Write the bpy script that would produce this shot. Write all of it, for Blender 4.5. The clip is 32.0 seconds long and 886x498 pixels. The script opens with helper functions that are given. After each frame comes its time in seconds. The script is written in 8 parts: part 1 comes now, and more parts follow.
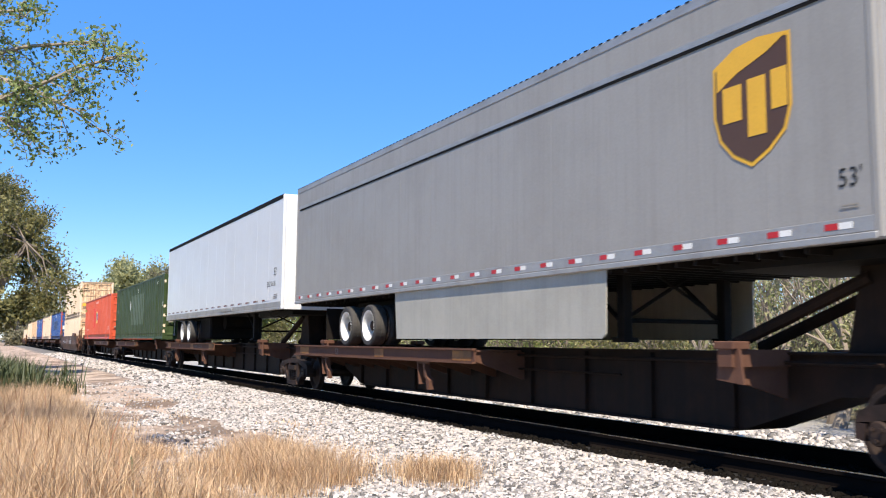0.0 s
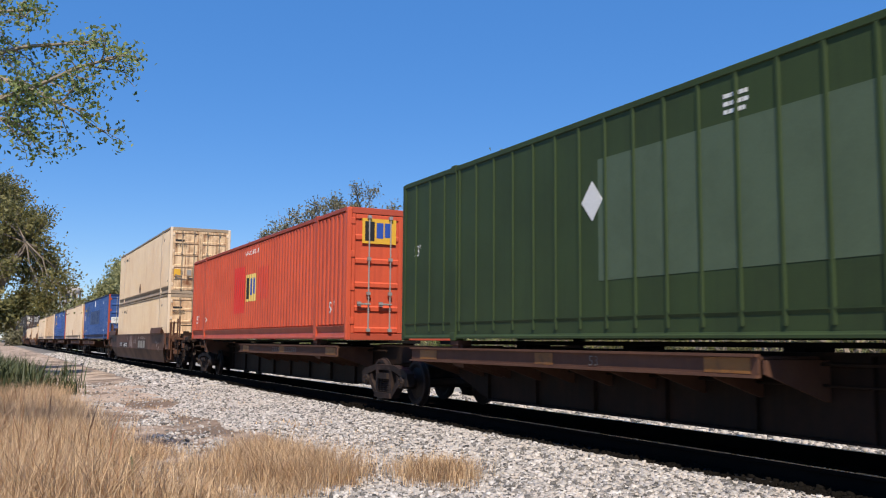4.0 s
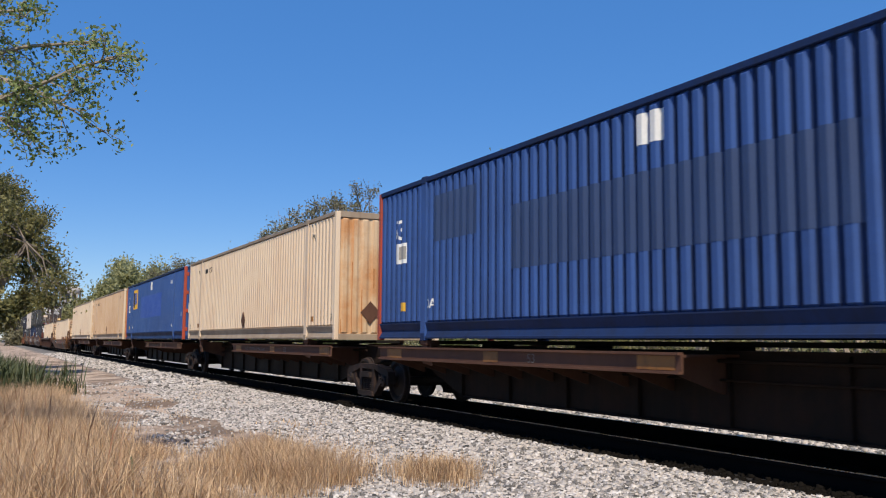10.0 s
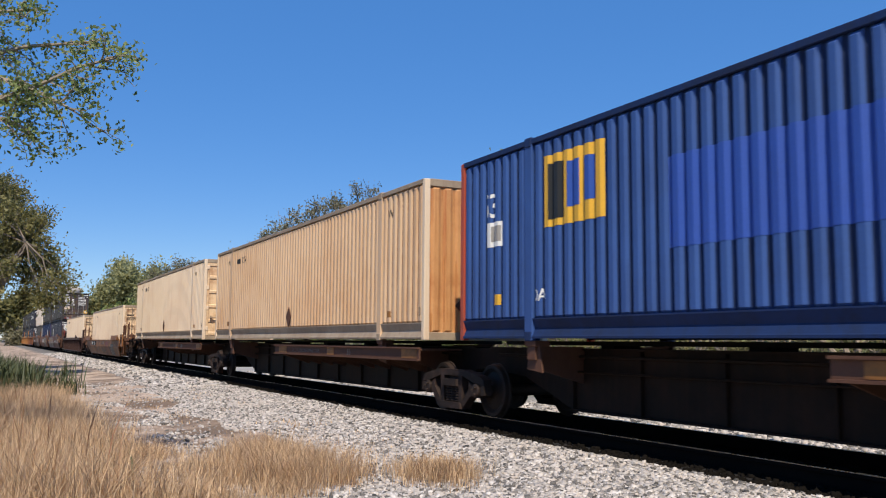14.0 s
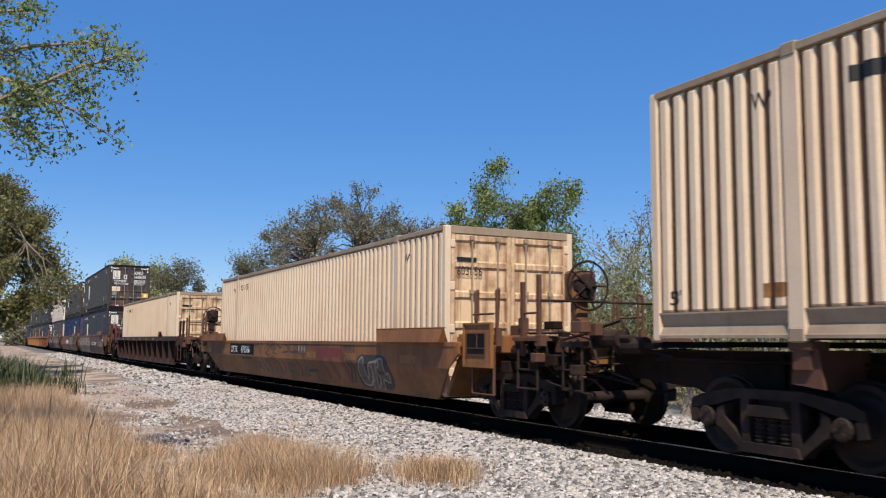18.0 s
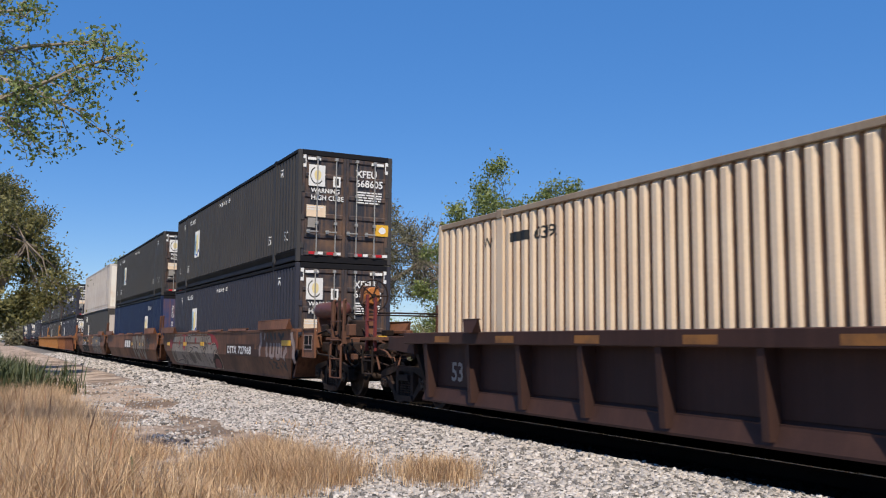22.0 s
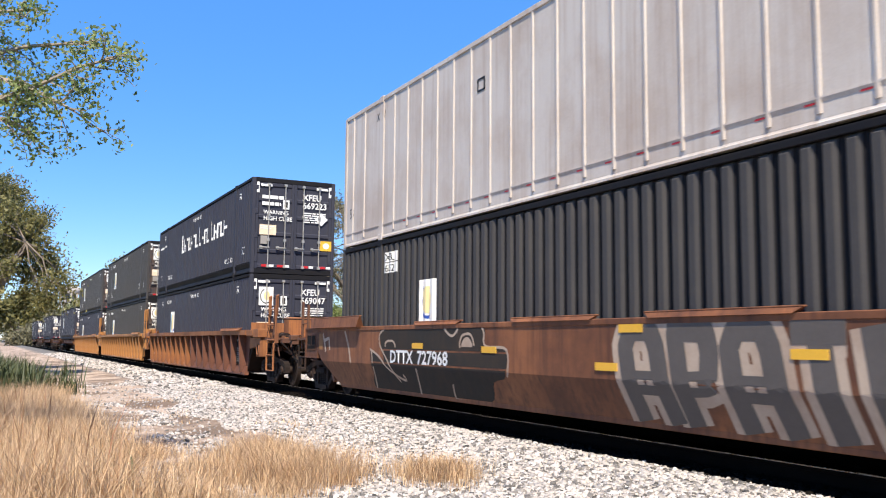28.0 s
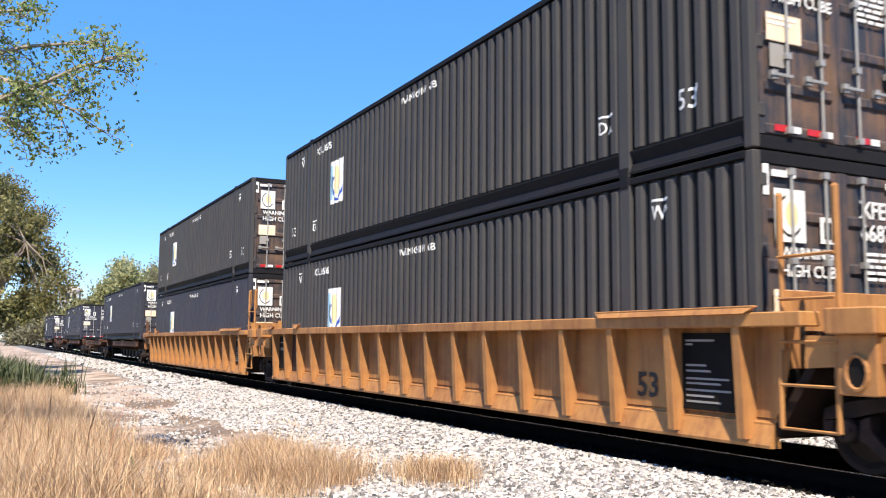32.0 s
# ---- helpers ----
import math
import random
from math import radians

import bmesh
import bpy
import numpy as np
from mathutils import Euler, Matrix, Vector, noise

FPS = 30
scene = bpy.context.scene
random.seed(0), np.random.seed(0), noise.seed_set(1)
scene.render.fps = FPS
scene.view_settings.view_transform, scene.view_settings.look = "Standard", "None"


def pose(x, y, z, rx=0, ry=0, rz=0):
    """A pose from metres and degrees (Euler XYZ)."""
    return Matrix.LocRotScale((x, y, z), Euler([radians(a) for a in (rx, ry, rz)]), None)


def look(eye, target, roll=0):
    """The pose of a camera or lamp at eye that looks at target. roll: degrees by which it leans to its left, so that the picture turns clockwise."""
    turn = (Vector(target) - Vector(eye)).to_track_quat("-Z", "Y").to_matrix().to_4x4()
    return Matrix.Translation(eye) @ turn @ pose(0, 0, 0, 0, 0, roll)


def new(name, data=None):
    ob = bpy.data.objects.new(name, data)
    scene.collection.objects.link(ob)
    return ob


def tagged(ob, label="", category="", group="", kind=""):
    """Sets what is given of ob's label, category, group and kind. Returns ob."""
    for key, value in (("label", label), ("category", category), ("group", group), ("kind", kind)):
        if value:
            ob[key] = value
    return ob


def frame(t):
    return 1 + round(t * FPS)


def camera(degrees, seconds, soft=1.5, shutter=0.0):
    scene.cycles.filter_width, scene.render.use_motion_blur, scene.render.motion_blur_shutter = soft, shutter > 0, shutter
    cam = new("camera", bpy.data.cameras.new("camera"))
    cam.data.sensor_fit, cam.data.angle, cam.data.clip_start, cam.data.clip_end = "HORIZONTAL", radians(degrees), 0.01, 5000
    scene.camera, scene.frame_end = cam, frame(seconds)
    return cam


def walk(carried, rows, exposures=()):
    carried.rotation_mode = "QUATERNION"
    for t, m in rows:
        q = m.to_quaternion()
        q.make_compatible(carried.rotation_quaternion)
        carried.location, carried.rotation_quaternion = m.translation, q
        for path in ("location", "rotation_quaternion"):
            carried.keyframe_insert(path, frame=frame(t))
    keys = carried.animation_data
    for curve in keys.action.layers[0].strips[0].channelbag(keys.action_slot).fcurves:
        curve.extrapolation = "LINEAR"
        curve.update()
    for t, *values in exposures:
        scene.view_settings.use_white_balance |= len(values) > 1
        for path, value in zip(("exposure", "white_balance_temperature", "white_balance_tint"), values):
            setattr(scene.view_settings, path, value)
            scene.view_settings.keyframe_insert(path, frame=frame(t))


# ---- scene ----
cam = camera(52.85, 32.0, soft=1.1, shutter=0.12)
EYE = Vector((0.0, 0.0, 1.03))
AIM = EYE + Vector((-math.sin(radians(63.1)) * math.cos(radians(5.98)), math.cos(radians(63.1)) * math.cos(radians(5.98)), math.sin(radians(5.98))))
walk(cam, [(0.0, look(EYE, AIM, 0.45)), (32.0, look(EYE, AIM, 0.45))],
     exposures=[(0, 0.85), (1, 0.36), (2, 0.15), (3.2, 0.2), (5.5, 0.32), (6.5, 0.3), (8, 0.08), (12, 0.18), (23, 0.12), (24, 0.8), (25, 1.0), (27.5, 0.85), (28, 0.85), (29, 0.62), (30, 0.64), (31, 1.0), (32, 1.02)])

# ---- daylight ----
SUN = Vector((0.525, -0.24, 0.816)).normalized()
world = bpy.data.worlds.new("world")
scene.world = world
world.use_nodes = True
wn = world.node_tree
sky = wn.nodes.new("ShaderNodeTexSky")
sky.sky_type = 'NISHITA'
sky.sun_disc = False
sky.sun_elevation = math.asin(SUN.z)
sky.sun_rotation = math.atan2(SUN.x, SUN.y)
sky.air_density, sky.dust_density, sky.ozone_density = 0.85, 0.0, 1.3
wn.nodes["Background"].inputs[1].default_value = 0.122
deep = wn.nodes.new("ShaderNodeHueSaturation")
deep.inputs["Saturation"].default_value = 1.36
deep.inputs["Hue"].default_value = 0.508
wn.links.new(sky.outputs[0], deep.inputs["Color"])
even = wn.nodes.new("ShaderNodeMix")       # spring haze evens the blue out towards the horizon
even.data_type = 'RGBA'
even.inputs["Factor"].default_value = 0.52
even.inputs["B"].default_value = (0.66, 2.08, 5.3, 1)
wn.links.new(deep.outputs[0], even.inputs["A"])
wn.links.new(even.outputs["Result"], wn.nodes["Background"].inputs[0])
sun = new("sun", bpy.data.lights.new("sun", "SUN"))
sun.data.energy, sun.data.angle, sun.data.color = 5.0, radians(0.5), (1.0, 0.895, 0.73)
sun.matrix_world = look(SUN * 60, (0, 0, 0))
scene.view_settings.exposure = 0.0


# ---- materials ----
def surface(name, colour, rough=0.55, metal=0.0, worn=None, amount=0.35, scale=1.2, streaks=0.0, bump=0.15, grain=40.0, world_space=False, spread=0.0, shine=0.35):
    """A procedural surface: base colour, patches of a second colour, vertical run marks, fine grain."""
    m = bpy.data.materials.new(name)
    m.use_nodes = True
    t = m.node_tree
    b = t.nodes["Principled BSDF"]
    link = t.links.new

    def node(kind, **values):
        n = t.nodes.new(kind)
        for k, v in values.items():
            n.inputs[k].default_value = v
        return n
    place = t.nodes.new("ShaderNodeNewGeometry") if world_space else t.nodes.new("ShaderNodeTexCoord")
    at = place.outputs["Position"] if world_space else place.outputs["Object"]
    worn = worn or tuple(c * 0.55 for c in colour)
    big = node("ShaderNodeTexNoise", Scale=scale, Detail=6.0, Roughness=0.65)
    fine = node("ShaderNodeTexNoise", Scale=grain, Detail=4.0, Roughness=0.6)
    link(at, big.inputs["Vector"]), link(at, fine.inputs["Vector"])
    ramp = t.nodes.new("ShaderNodeValToRGB")
    ramp.color_ramp.elements[0].position, ramp.color_ramp.elements[1].position = 0.44, 0.66
    link(big.outputs["Fac"], ramp.inputs["Fac"])
    gain = t.nodes.new("ShaderNodeMath")
    gain.operation = 'MULTIPLY'
    gain.inputs[1].default_value = amount
    link(ramp.outputs["Color"], gain.inputs[0])
    mix = t.nodes.new("ShaderNodeMix")
    mix.data_type = 'RGBA'
    mix.inputs["A"].default_value, mix.inputs["B"].default_value = (*colour, 1), (*worn, 1)
    link(gain.outputs[0], mix.inputs["Factor"])
    out = mix.outputs["Result"]
    if streaks:
        flat = t.nodes.new("ShaderNodeMapping")
        flat.inputs["Scale"].default_value = (9.0, 9.0, 0.35)
        link(at, flat.inputs["Vector"])
        runs = node("ShaderNodeTexNoise", Scale=1.0, Detail=5.0, Roughness=0.7)
        link(flat.outputs[0], runs.inputs["Vector"])
        r2 = t.nodes.new("ShaderNodeValToRGB")
        r2.color_ramp.elements[0].position, r2.color_ramp.elements[1].position = 0.47, 0.70
        link(runs.outputs["Fac"], r2.inputs["Fac"])
        g2 = t.nodes.new("ShaderNodeMath")
        g2.operation = 'MULTIPLY'
        g2.inputs[1].default_value = streaks
        link(r2.outputs["Color"], g2.inputs[0])
        m2 = t.nodes.new("ShaderNodeMix")
        m2.data_type = 'RGBA'
        m2.inputs["B"].default_value = (*worn, 1)
        link(out, m2.inputs["A"]), link(g2.outputs[0], m2.inputs["Factor"])
        out = m2.outputs["Result"]
    tone = t.nodes.new("ShaderNodeHueSaturation")
    shade = t.nodes.new("ShaderNodeMapRange")
    shade.inputs["To Min"].default_value, shade.inputs["To Max"].default_value = 0.86, 1.12
    link(fine.outputs["Fac"], shade.inputs["Value"])
    if spread:
        info = t.nodes.new("ShaderNodeObjectInfo")
        more = t.nodes.new("ShaderNodeMapRange")
        more.inputs["To Min"].default_value, more.inputs["To Max"].default_value = 1 - spread, 1 + spread
        link(info.outputs["Random"], more.inputs["Value"])
        prod = t.nodes.new("ShaderNodeMath")
        prod.operation = 'MULTIPLY'
        link(shade.outputs[0], prod.inputs[0]), link(more.outputs[0], prod.inputs[1])
        link(prod.outputs[0], tone.inputs["Value"])
    else:
        link(shade.outputs[0], tone.inputs["Value"])
    link(out, tone.inputs["Color"])
    link(tone.outputs[0], b.inputs["Base Color"])
    rr = t.nodes.new("ShaderNodeMapRange")
    rr.inputs["To Min"].default_value, rr.inputs["To Max"].default_value = max(0.05, rough - 0.12), min(1, rough + 0.15)
    link(big.outputs["Fac"], rr.inputs["Value"])
    link(rr.outputs[0], b.inputs["Roughness"])
    b.inputs["Metallic"].default_value = metal
    b.inputs["Specular IOR Level"].default_value = shine
    if bump:
        bp = node("ShaderNodeBump", Strength=bump, Distance=0.01)
        link(fine.outputs["Fac"], bp.inputs["Height"])
        link(bp.outputs[0], b.inputs["Normal"])
    return m


def leafy(name, colour, second, through_light=0.35):
    """Foliage: two tones spread leaf by leaf, a little light through the blades."""
    m = bpy.data.materials.new(name)
    m.use_nodes = True
    t = m.node_tree
    b = t.nodes["Principled BSDF"]
    geo = t.nodes.new("ShaderNodeNewGeometry")
    mix = t.nodes.new("ShaderNodeMix")
    mix.data_type = 'RGBA'
    mix.inputs["A"].default_value, mix.inputs["B"].default_value = (*colour, 1), (*second, 1)
    t.links.new(geo.outputs["Random Per Island"], mix.inputs["Factor"])
    t.links.new(mix.outputs["Result"], b.inputs["Base Color"])
    b.inputs["Roughness"].default_value = 0.6
    thin = t.nodes.new("ShaderNodeBsdfTranslucent")
    t.links.new(mix.outputs["Result"], thin.inputs["Color"])
    both = t.nodes.new("ShaderNodeMixShader")
    both.inputs[0].default_value = through_light
    t.links.new(b.outputs[0], both.inputs[1]), t.links.new(thin.outputs[0], both.inputs[2])
    t.links.new(both.outputs[0], t.nodes["Material Output"].inputs["Surface"])
    return m


M = {
    "tan": surface("tan_paint", (0.75, 0.59, 0.425), 0.5, worn=(0.56, 0.36, 0.23), amount=0.35, scale=0.5, streaks=0.35),
    # Valley tan is rusty; valley tan and red also carry painted rib shade.
    "tan_valley": surface("rusty_shaded_tan_paint", (0.25, 0.14, 0.08), 0.65, worn=(0.14, 0.065, 0.032), amount=0.55, scale=0.9, streaks=0.7),
    "red_valley": surface("shaded_red_paint", (0.26, 0.038, 0.02), 0.6, worn=(0.12, 0.026, 0.02), amount=0.5, scale=0.9, streaks=0.5),
    "tan_door": surface("tan_door_paint", (0.76, 0.55, 0.34), 0.5, worn=(0.33, 0.125, 0.04), amount=0.7, scale=1.5, streaks=0.45),
    "tan_rust": surface("tan_paint_rust_runs", (0.58, 0.29, 0.115), 0.55, worn=(0.34, 0.10, 0.025), amount=0.6, scale=0.9, streaks=0.9),
    "tan_rail": surface("tan_rail_paint", (0.35, 0.27, 0.19), 0.6, worn=(0.20, 0.125, 0.08), amount=0.55, scale=1.0, streaks=0.4),
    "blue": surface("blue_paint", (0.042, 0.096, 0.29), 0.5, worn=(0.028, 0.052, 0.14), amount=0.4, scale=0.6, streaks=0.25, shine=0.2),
    "blue_new": surface("fresh_blue_patch", (0.03, 0.08, 0.36), 0.45, amount=0.2),
    "blue_old": surface("dull_blue_patch", (0.03, 0.055, 0.14), 0.5, amount=0.2),
    "red": surface("orange_red_paint", (0.60, 0.094, 0.04), 0.5, worn=(0.36, 0.055, 0.03), amount=0.45, scale=0.7, streaks=0.4),
    "red_new": surface("bright_red_patch", (0.62, 0.035, 0.025), 0.45, amount=0.2),
    "red_patch": surface("faint_red_patch", (0.58, 0.065, 0.033), 0.5, worn=(0.4, 0.05, 0.03), amount=0.4),
    "red_post": surface("red_post_paint", (0.42, 0.07, 0.035), 0.5, worn=(0.2, 0.06, 0.04), amount=0.4),
    "green": surface("green_paint", (0.044, 0.067, 0.026), 0.5, worn=(0.03, 0.042, 0.022), amount=0.5, scale=0.7, streaks=0.35, shine=0.12),
    "green_pale": surface("faded_green_patch", (0.085, 0.118, 0.065), 0.5, amount=0.3),
    "dark": surface("charcoal_paint", (0.056, 0.054, 0.056), 0.5, worn=(0.080, 0.073, 0.068), amount=0.45, scale=0.8, streaks=0.35, shine=0.06),
    "navy": surface("dark_navy_paint", (0.041, 0.043, 0.060), 0.5, worn=(0.060, 0.056, 0.060), amount=0.4, scale=0.8, streaks=0.3, shine=0.06),
    "blue_deep": surface("deep_blue_paint", (0.017, 0.029, 0.078), 0.5, worn=(0.02, 0.024, 0.04), amount=0.4, scale=0.8, streaks=0.25, shine=0.08),
    "dark_door": surface("grimy_dark_door", (0.036, 0.037, 0.045), 0.45, worn=(0.17, 0.10, 0.062), amount=0.8, scale=1.1, streaks=0.6, shine=0.25),
    "dark_rust_end": surface("blue_end_with_rust_runs", (0.028, 0.05, 0.14), 0.5, worn=(0.22, 0.09, 0.035), amount=0.6, scale=0.6, streaks=0.5),
    "offwhite": surface("weathered_white_paint", (0.55, 0.50, 0.46), 0.55, worn=(0.36, 0.26, 0.20), amount=0.5, scale=0.7, streaks=0.55),
    "white_rust": surface("white_door_with_rust", (0.78, 0.74, 0.66), 0.45, worn=(0.52, 0.26, 0.10), amount=0.4, scale=0.9, streaks=0.3),
    "trailer_grey": surface("grey_trailer_skin", (0.30, 0.287, 0.272), 0.45, worn=(0.24, 0.226, 0.21), amount=0.5, scale=0.6, streaks=0.5, bump=0.08),
    "trailer_white": surface("white_trailer_skin", (0.66, 0.67, 0.69), 0.35, worn=(0.55, 0.55, 0.56), amount=0.3, scale=0.6, streaks=0.25, bump=0.05),
    "aluminium": surface("dull_aluminium", (0.42, 0.40, 0.38), 0.5, 0.6, amount=0.4, scale=2.0),
    "skirt": surface("skirt_panel", (0.40, 0.38, 0.33), 0.45, amount=0.3, scale=1.0, streaks=0.3),
    "black": surface("black_underbody", (0.010, 0.0095, 0.009), 0.7, worn=(0.025, 0.018, 0.014), amount=0.6, scale=1.5, shine=0.08),
    "rubber": surface("tyre_rubber", (0.035, 0.033, 0.032), 0.8, worn=(0.10, 0.09, 0.08), amount=0.4, scale=3.0),
    "rim": surface("white_wheel_rim", (0.72, 0.71, 0.69), 0.45, 0.0, amount=0.3, scale=5.0),
    "spine": surface("dark_brown_steel", (0.018, 0.0125, 0.010), 0.65, worn=(0.045, 0.024, 0.016), amount=0.55, scale=1.2, streaks=0.3, shine=0.08),
    "deck": surface("rusty_deck_edge", (0.105, 0.052, 0.036), 0.75, worn=(0.15, 0.075, 0.048), amount=0.6, scale=1.6, streaks=0.3, shine=0.12),
    "truck": surface("cast_steel_dusty", (0.022, 0.016, 0.014), 0.75, worn=(0.075, 0.045, 0.036), amount=0.6, scale=2.5, shine=0.12),
    "wheel": surface("wheel_steel", (0.03, 0.022, 0.019), 0.6, 0.4, worn=(0.07, 0.042, 0.03), amount=0.5, scale=3.0, shine=0.2),
    "well_brown": surface("dark_brown_well", (0.135, 0.058, 0.035), 0.6, worn=(0.052, 0.027, 0.02), amount=0.8, scale=0.6, streaks=0.8, shine=0.2),
    "well_yellow": surface("faded_yellow_well", (0.27, 0.115, 0.042), 0.6, worn=(0.11, 0.052, 0.030), amount=0.8, scale=0.6, streaks=0.75, shine=0.2),
    "well_maroon": surface("maroon_well", (0.043, 0.023, 0.020), 0.6, worn=(0.072, 0.037, 0.03), amount=0.45, scale=1.0, streaks=0.4, shine=0.15),
    "well_rust": surface("rust_brown_well", (0.25, 0.10, 0.045), 0.6, worn=(0.075, 0.034, 0.024), amount=0.85, scale=0.5, streaks=0.85, shine=0.2),
    "well_orange": surface("orange_brown_well", (0.42, 0.20, 0.068), 0.6, worn=(0.17, 0.066, 0.034), amount=0.6, scale=0.9, streaks=0.75, shine=0.2),
    "white_mark": surface("white_lettering", (0.75, 0.74, 0.72), 0.5, amount=0.2),
    "grey_mark": surface("grey_lettering", (0.30, 0.28, 0.26), 0.6, amount=0.3),
    "faded_mark": surface("faded_stencil_paint", (0.18, 0.155, 0.135), 0.7, worn=(0.08, 0.05, 0.04), amount=0.7, scale=5.0),
    "black_mark": surface("black_lettering", (0.02, 0.02, 0.02), 0.5, amount=0.2),
    "yellow_mark": surface("yellow_marking", (0.72, 0.40, 0.04), 0.5, worn=(0.5, 0.28, 0.04), amount=0.3),
    "red_mark": surface("red_reflector", (0.45, 0.02, 0.025), 0.35, amount=0.2),
    "logo_brown": surface("brown_shield", (0.085, 0.045, 0.03), 0.45, amount=0.2),
    "orange_gear": surface("orange_primer_gear", (0.45, 0.16, 0.035), 0.6, worn=(0.22, 0.08, 0.03), amount=0.5, scale=4.0),
    "dull_yellow": surface("dull_yellow_marking", (0.27, 0.115, 0.03), 0.6, worn=(0.11, 0.055, 0.028), amount=0.75, scale=3.0),
    # Blue and dark valley paints hold the shade between ribs in their colour.
    "blue_valley": surface("shaded_blue_paint", (0.016, 0.034, 0.105), 0.6, worn=(0.02, 0.024, 0.04), amount=0.5, scale=0.9, streaks=0.5, shine=0.12),
    "dark_valley": surface("shaded_dark_paint", (0.013, 0.013, 0.016), 0.6, worn=(0.02, 0.018, 0.017), amount=0.5, scale=0.9, streaks=0.5, shine=0.08),
    "well_umber": surface("umber_brown_well", (0.20, 0.088, 0.050), 0.6, worn=(0.066, 0.036, 0.027), amount=0.85, scale=0.5, streaks=0.85, shine=0.2),
    "pale_spray": surface("faded_pinkish_spray_paint", (0.33, 0.25, 0.225), 0.6, worn=(0.2, 0.12, 0.095), amount=0.6, scale=2.5, streaks=0.4),
    "slate_spray": surface("dark_slate_spray_paint", (0.032, 0.030, 0.027), 0.7, worn=(0.06, 0.042, 0.032), amount=0.6, scale=1.5, streaks=0.4, shine=0.1),
    "tan_warm": surface("warm_tan_paint", (0.66, 0.455, 0.285), 0.5, worn=(0.46, 0.22, 0.085), amount=0.4, scale=0.6, streaks=0.4),
    "tan_door_stained": surface("stained_tan_door", (0.76, 0.55, 0.34), 0.5, worn=(0.19, 0.07, 0.028), amount=1.0, scale=1.2, streaks=0.9),
    "well_red_orange": surface("red_orange_well", (0.31, 0.125, 0.049), 0.6, worn=(0.12, 0.05, 0.03), amount=0.75, scale=0.7, streaks=0.9, shine=0.2),
    "well_faded": surface("faded_red_brown_well", (0.185, 0.075, 0.045), 0.6, worn=(0.085, 0.042, 0.034), amount=0.85, scale=0.6, streaks=0.8, shine=0.18),
    "rust_run": surface("orange_rust_run", (0.46, 0.20, 0.065), 0.65, worn=(0.28, 0.10, 0.03), amount=0.6, scale=2.0),
    "pale_yellow": surface("pale_yellow_marking", (0.74, 0.62, 0.32), 0.5, amount=0.2),
    "soft_yellow": surface("faded_yellow_marking", (0.72, 0.52, 0.15), 0.5, worn=(0.55, 0.34, 0.09), amount=0.3),
    "tan_stain": surface("rust_stained_end", (0.63, 0.45, 0.28), 0.55, worn=(0.50, 0.21, 0.065), amount=0.9, scale=0.8, streaks=0.85),
    "red_tank": surface("red_brown_tank", (0.115, 0.04, 0.032), 0.5, worn=(0.1, 0.04, 0.03), amount=0.5, scale=2.0),
    "graffiti_grey": surface("grey_spray_paint", (0.27, 0.23, 0.195), 0.6, worn=(0.17, 0.135, 0.108), amount=0.6, scale=1.2, streaks=0.3),
    "graffiti_shade": surface("shaded_grey_spray_paint", (0.105, 0.082, 0.066), 0.6, worn=(0.07, 0.052, 0.042), amount=0.6, scale=1.2, streaks=0.3),
    "graffiti_dark": surface("dark_spray_paint", (0.035, 0.03, 0.03), 0.6, amount=0.3),
    "graffiti_pale": surface("pale_spray_paint", (0.44, 0.34, 0.26), 0.6, worn=(0.26, 0.16, 0.11), amount=0.5, scale=1.5),
    "graffiti_red": surface("red_spray_paint", (0.30, 0.03, 0.035), 0.6, amount=0.3),
    "maroon_mark": surface("maroon_marking", (0.16, 0.03, 0.028), 0.6, amount=0.4),
    "mauve": surface("dark_grey_letter_paint", (0.095, 0.082, 0.075), 0.6, amount=0.3),
    "sky_mark": surface("pale_blue_marking", (0.32, 0.50, 0.62), 0.5, amount=0.2),
    # Bed stone blackened so its colour carries the shade under the train.
    "oily": surface("shadowy_stone", (0.008, 0.007, 0.006), 0.9, worn=(0.016, 0.013, 0.011), amount=0.5, scale=6.0, world_space=True, shine=0.02),
    "steel_bar": surface("galvanised_bar", (0.40, 0.38, 0.35), 0.5, 0.5, amount=0.4, scale=3.0),
    "rail": surface("black_rail_side", (0.010, 0.0075, 0.0065), 0.85, amount=0.5, world_space=True, shine=0.02),
    "railhead": surface("worn_rail_head", (0.45, 0.43, 0.41), 0.25, 1.0, amount=0.3, world_space=True),
    "tie": surface("weathered_tie", (0.028, 0.022, 0.018), 0.9, worn=(0.014, 0.011, 0.009), amount=0.6, scale=3, world_space=True, spread=0.25, bump=0.5, shine=0.05),
    "bark": surface("grey_brown_bark", (0.19, 0.155, 0.125), 0.9, worn=(0.08, 0.06, 0.05), amount=0.6, scale=4.0, bump=0.6, grain=25),
    "pale_bark": surface("grey_twig_bark", (0.30, 0.25, 0.20), 0.85, worn=(0.15, 0.12, 0.095), amount=0.5, scale=5.0, bump=0.4, grain=30),
    "leaf_fresh": leafy("fresh_leaves", (0.11, 0.165, 0.045), (0.30, 0.35, 0.13), 0.45),
    "leaf_oak": leafy("olive_leaves", (0.085, 0.092, 0.03), (0.30, 0.265, 0.10), 0.45),
    "leaf_grey": leafy("grey_olive_leaves", (0.10, 0.096, 0.055), (0.30, 0.275, 0.17), 0.4),
    # Distance haze is mixed into this pale leaf colour; nearer shrubs share it.
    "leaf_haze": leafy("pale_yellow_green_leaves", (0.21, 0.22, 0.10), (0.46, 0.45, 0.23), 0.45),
    "leaf_green": leafy("mid_green_leaves", (0.115, 0.155, 0.04), (0.30, 0.335, 0.11), 0.45),
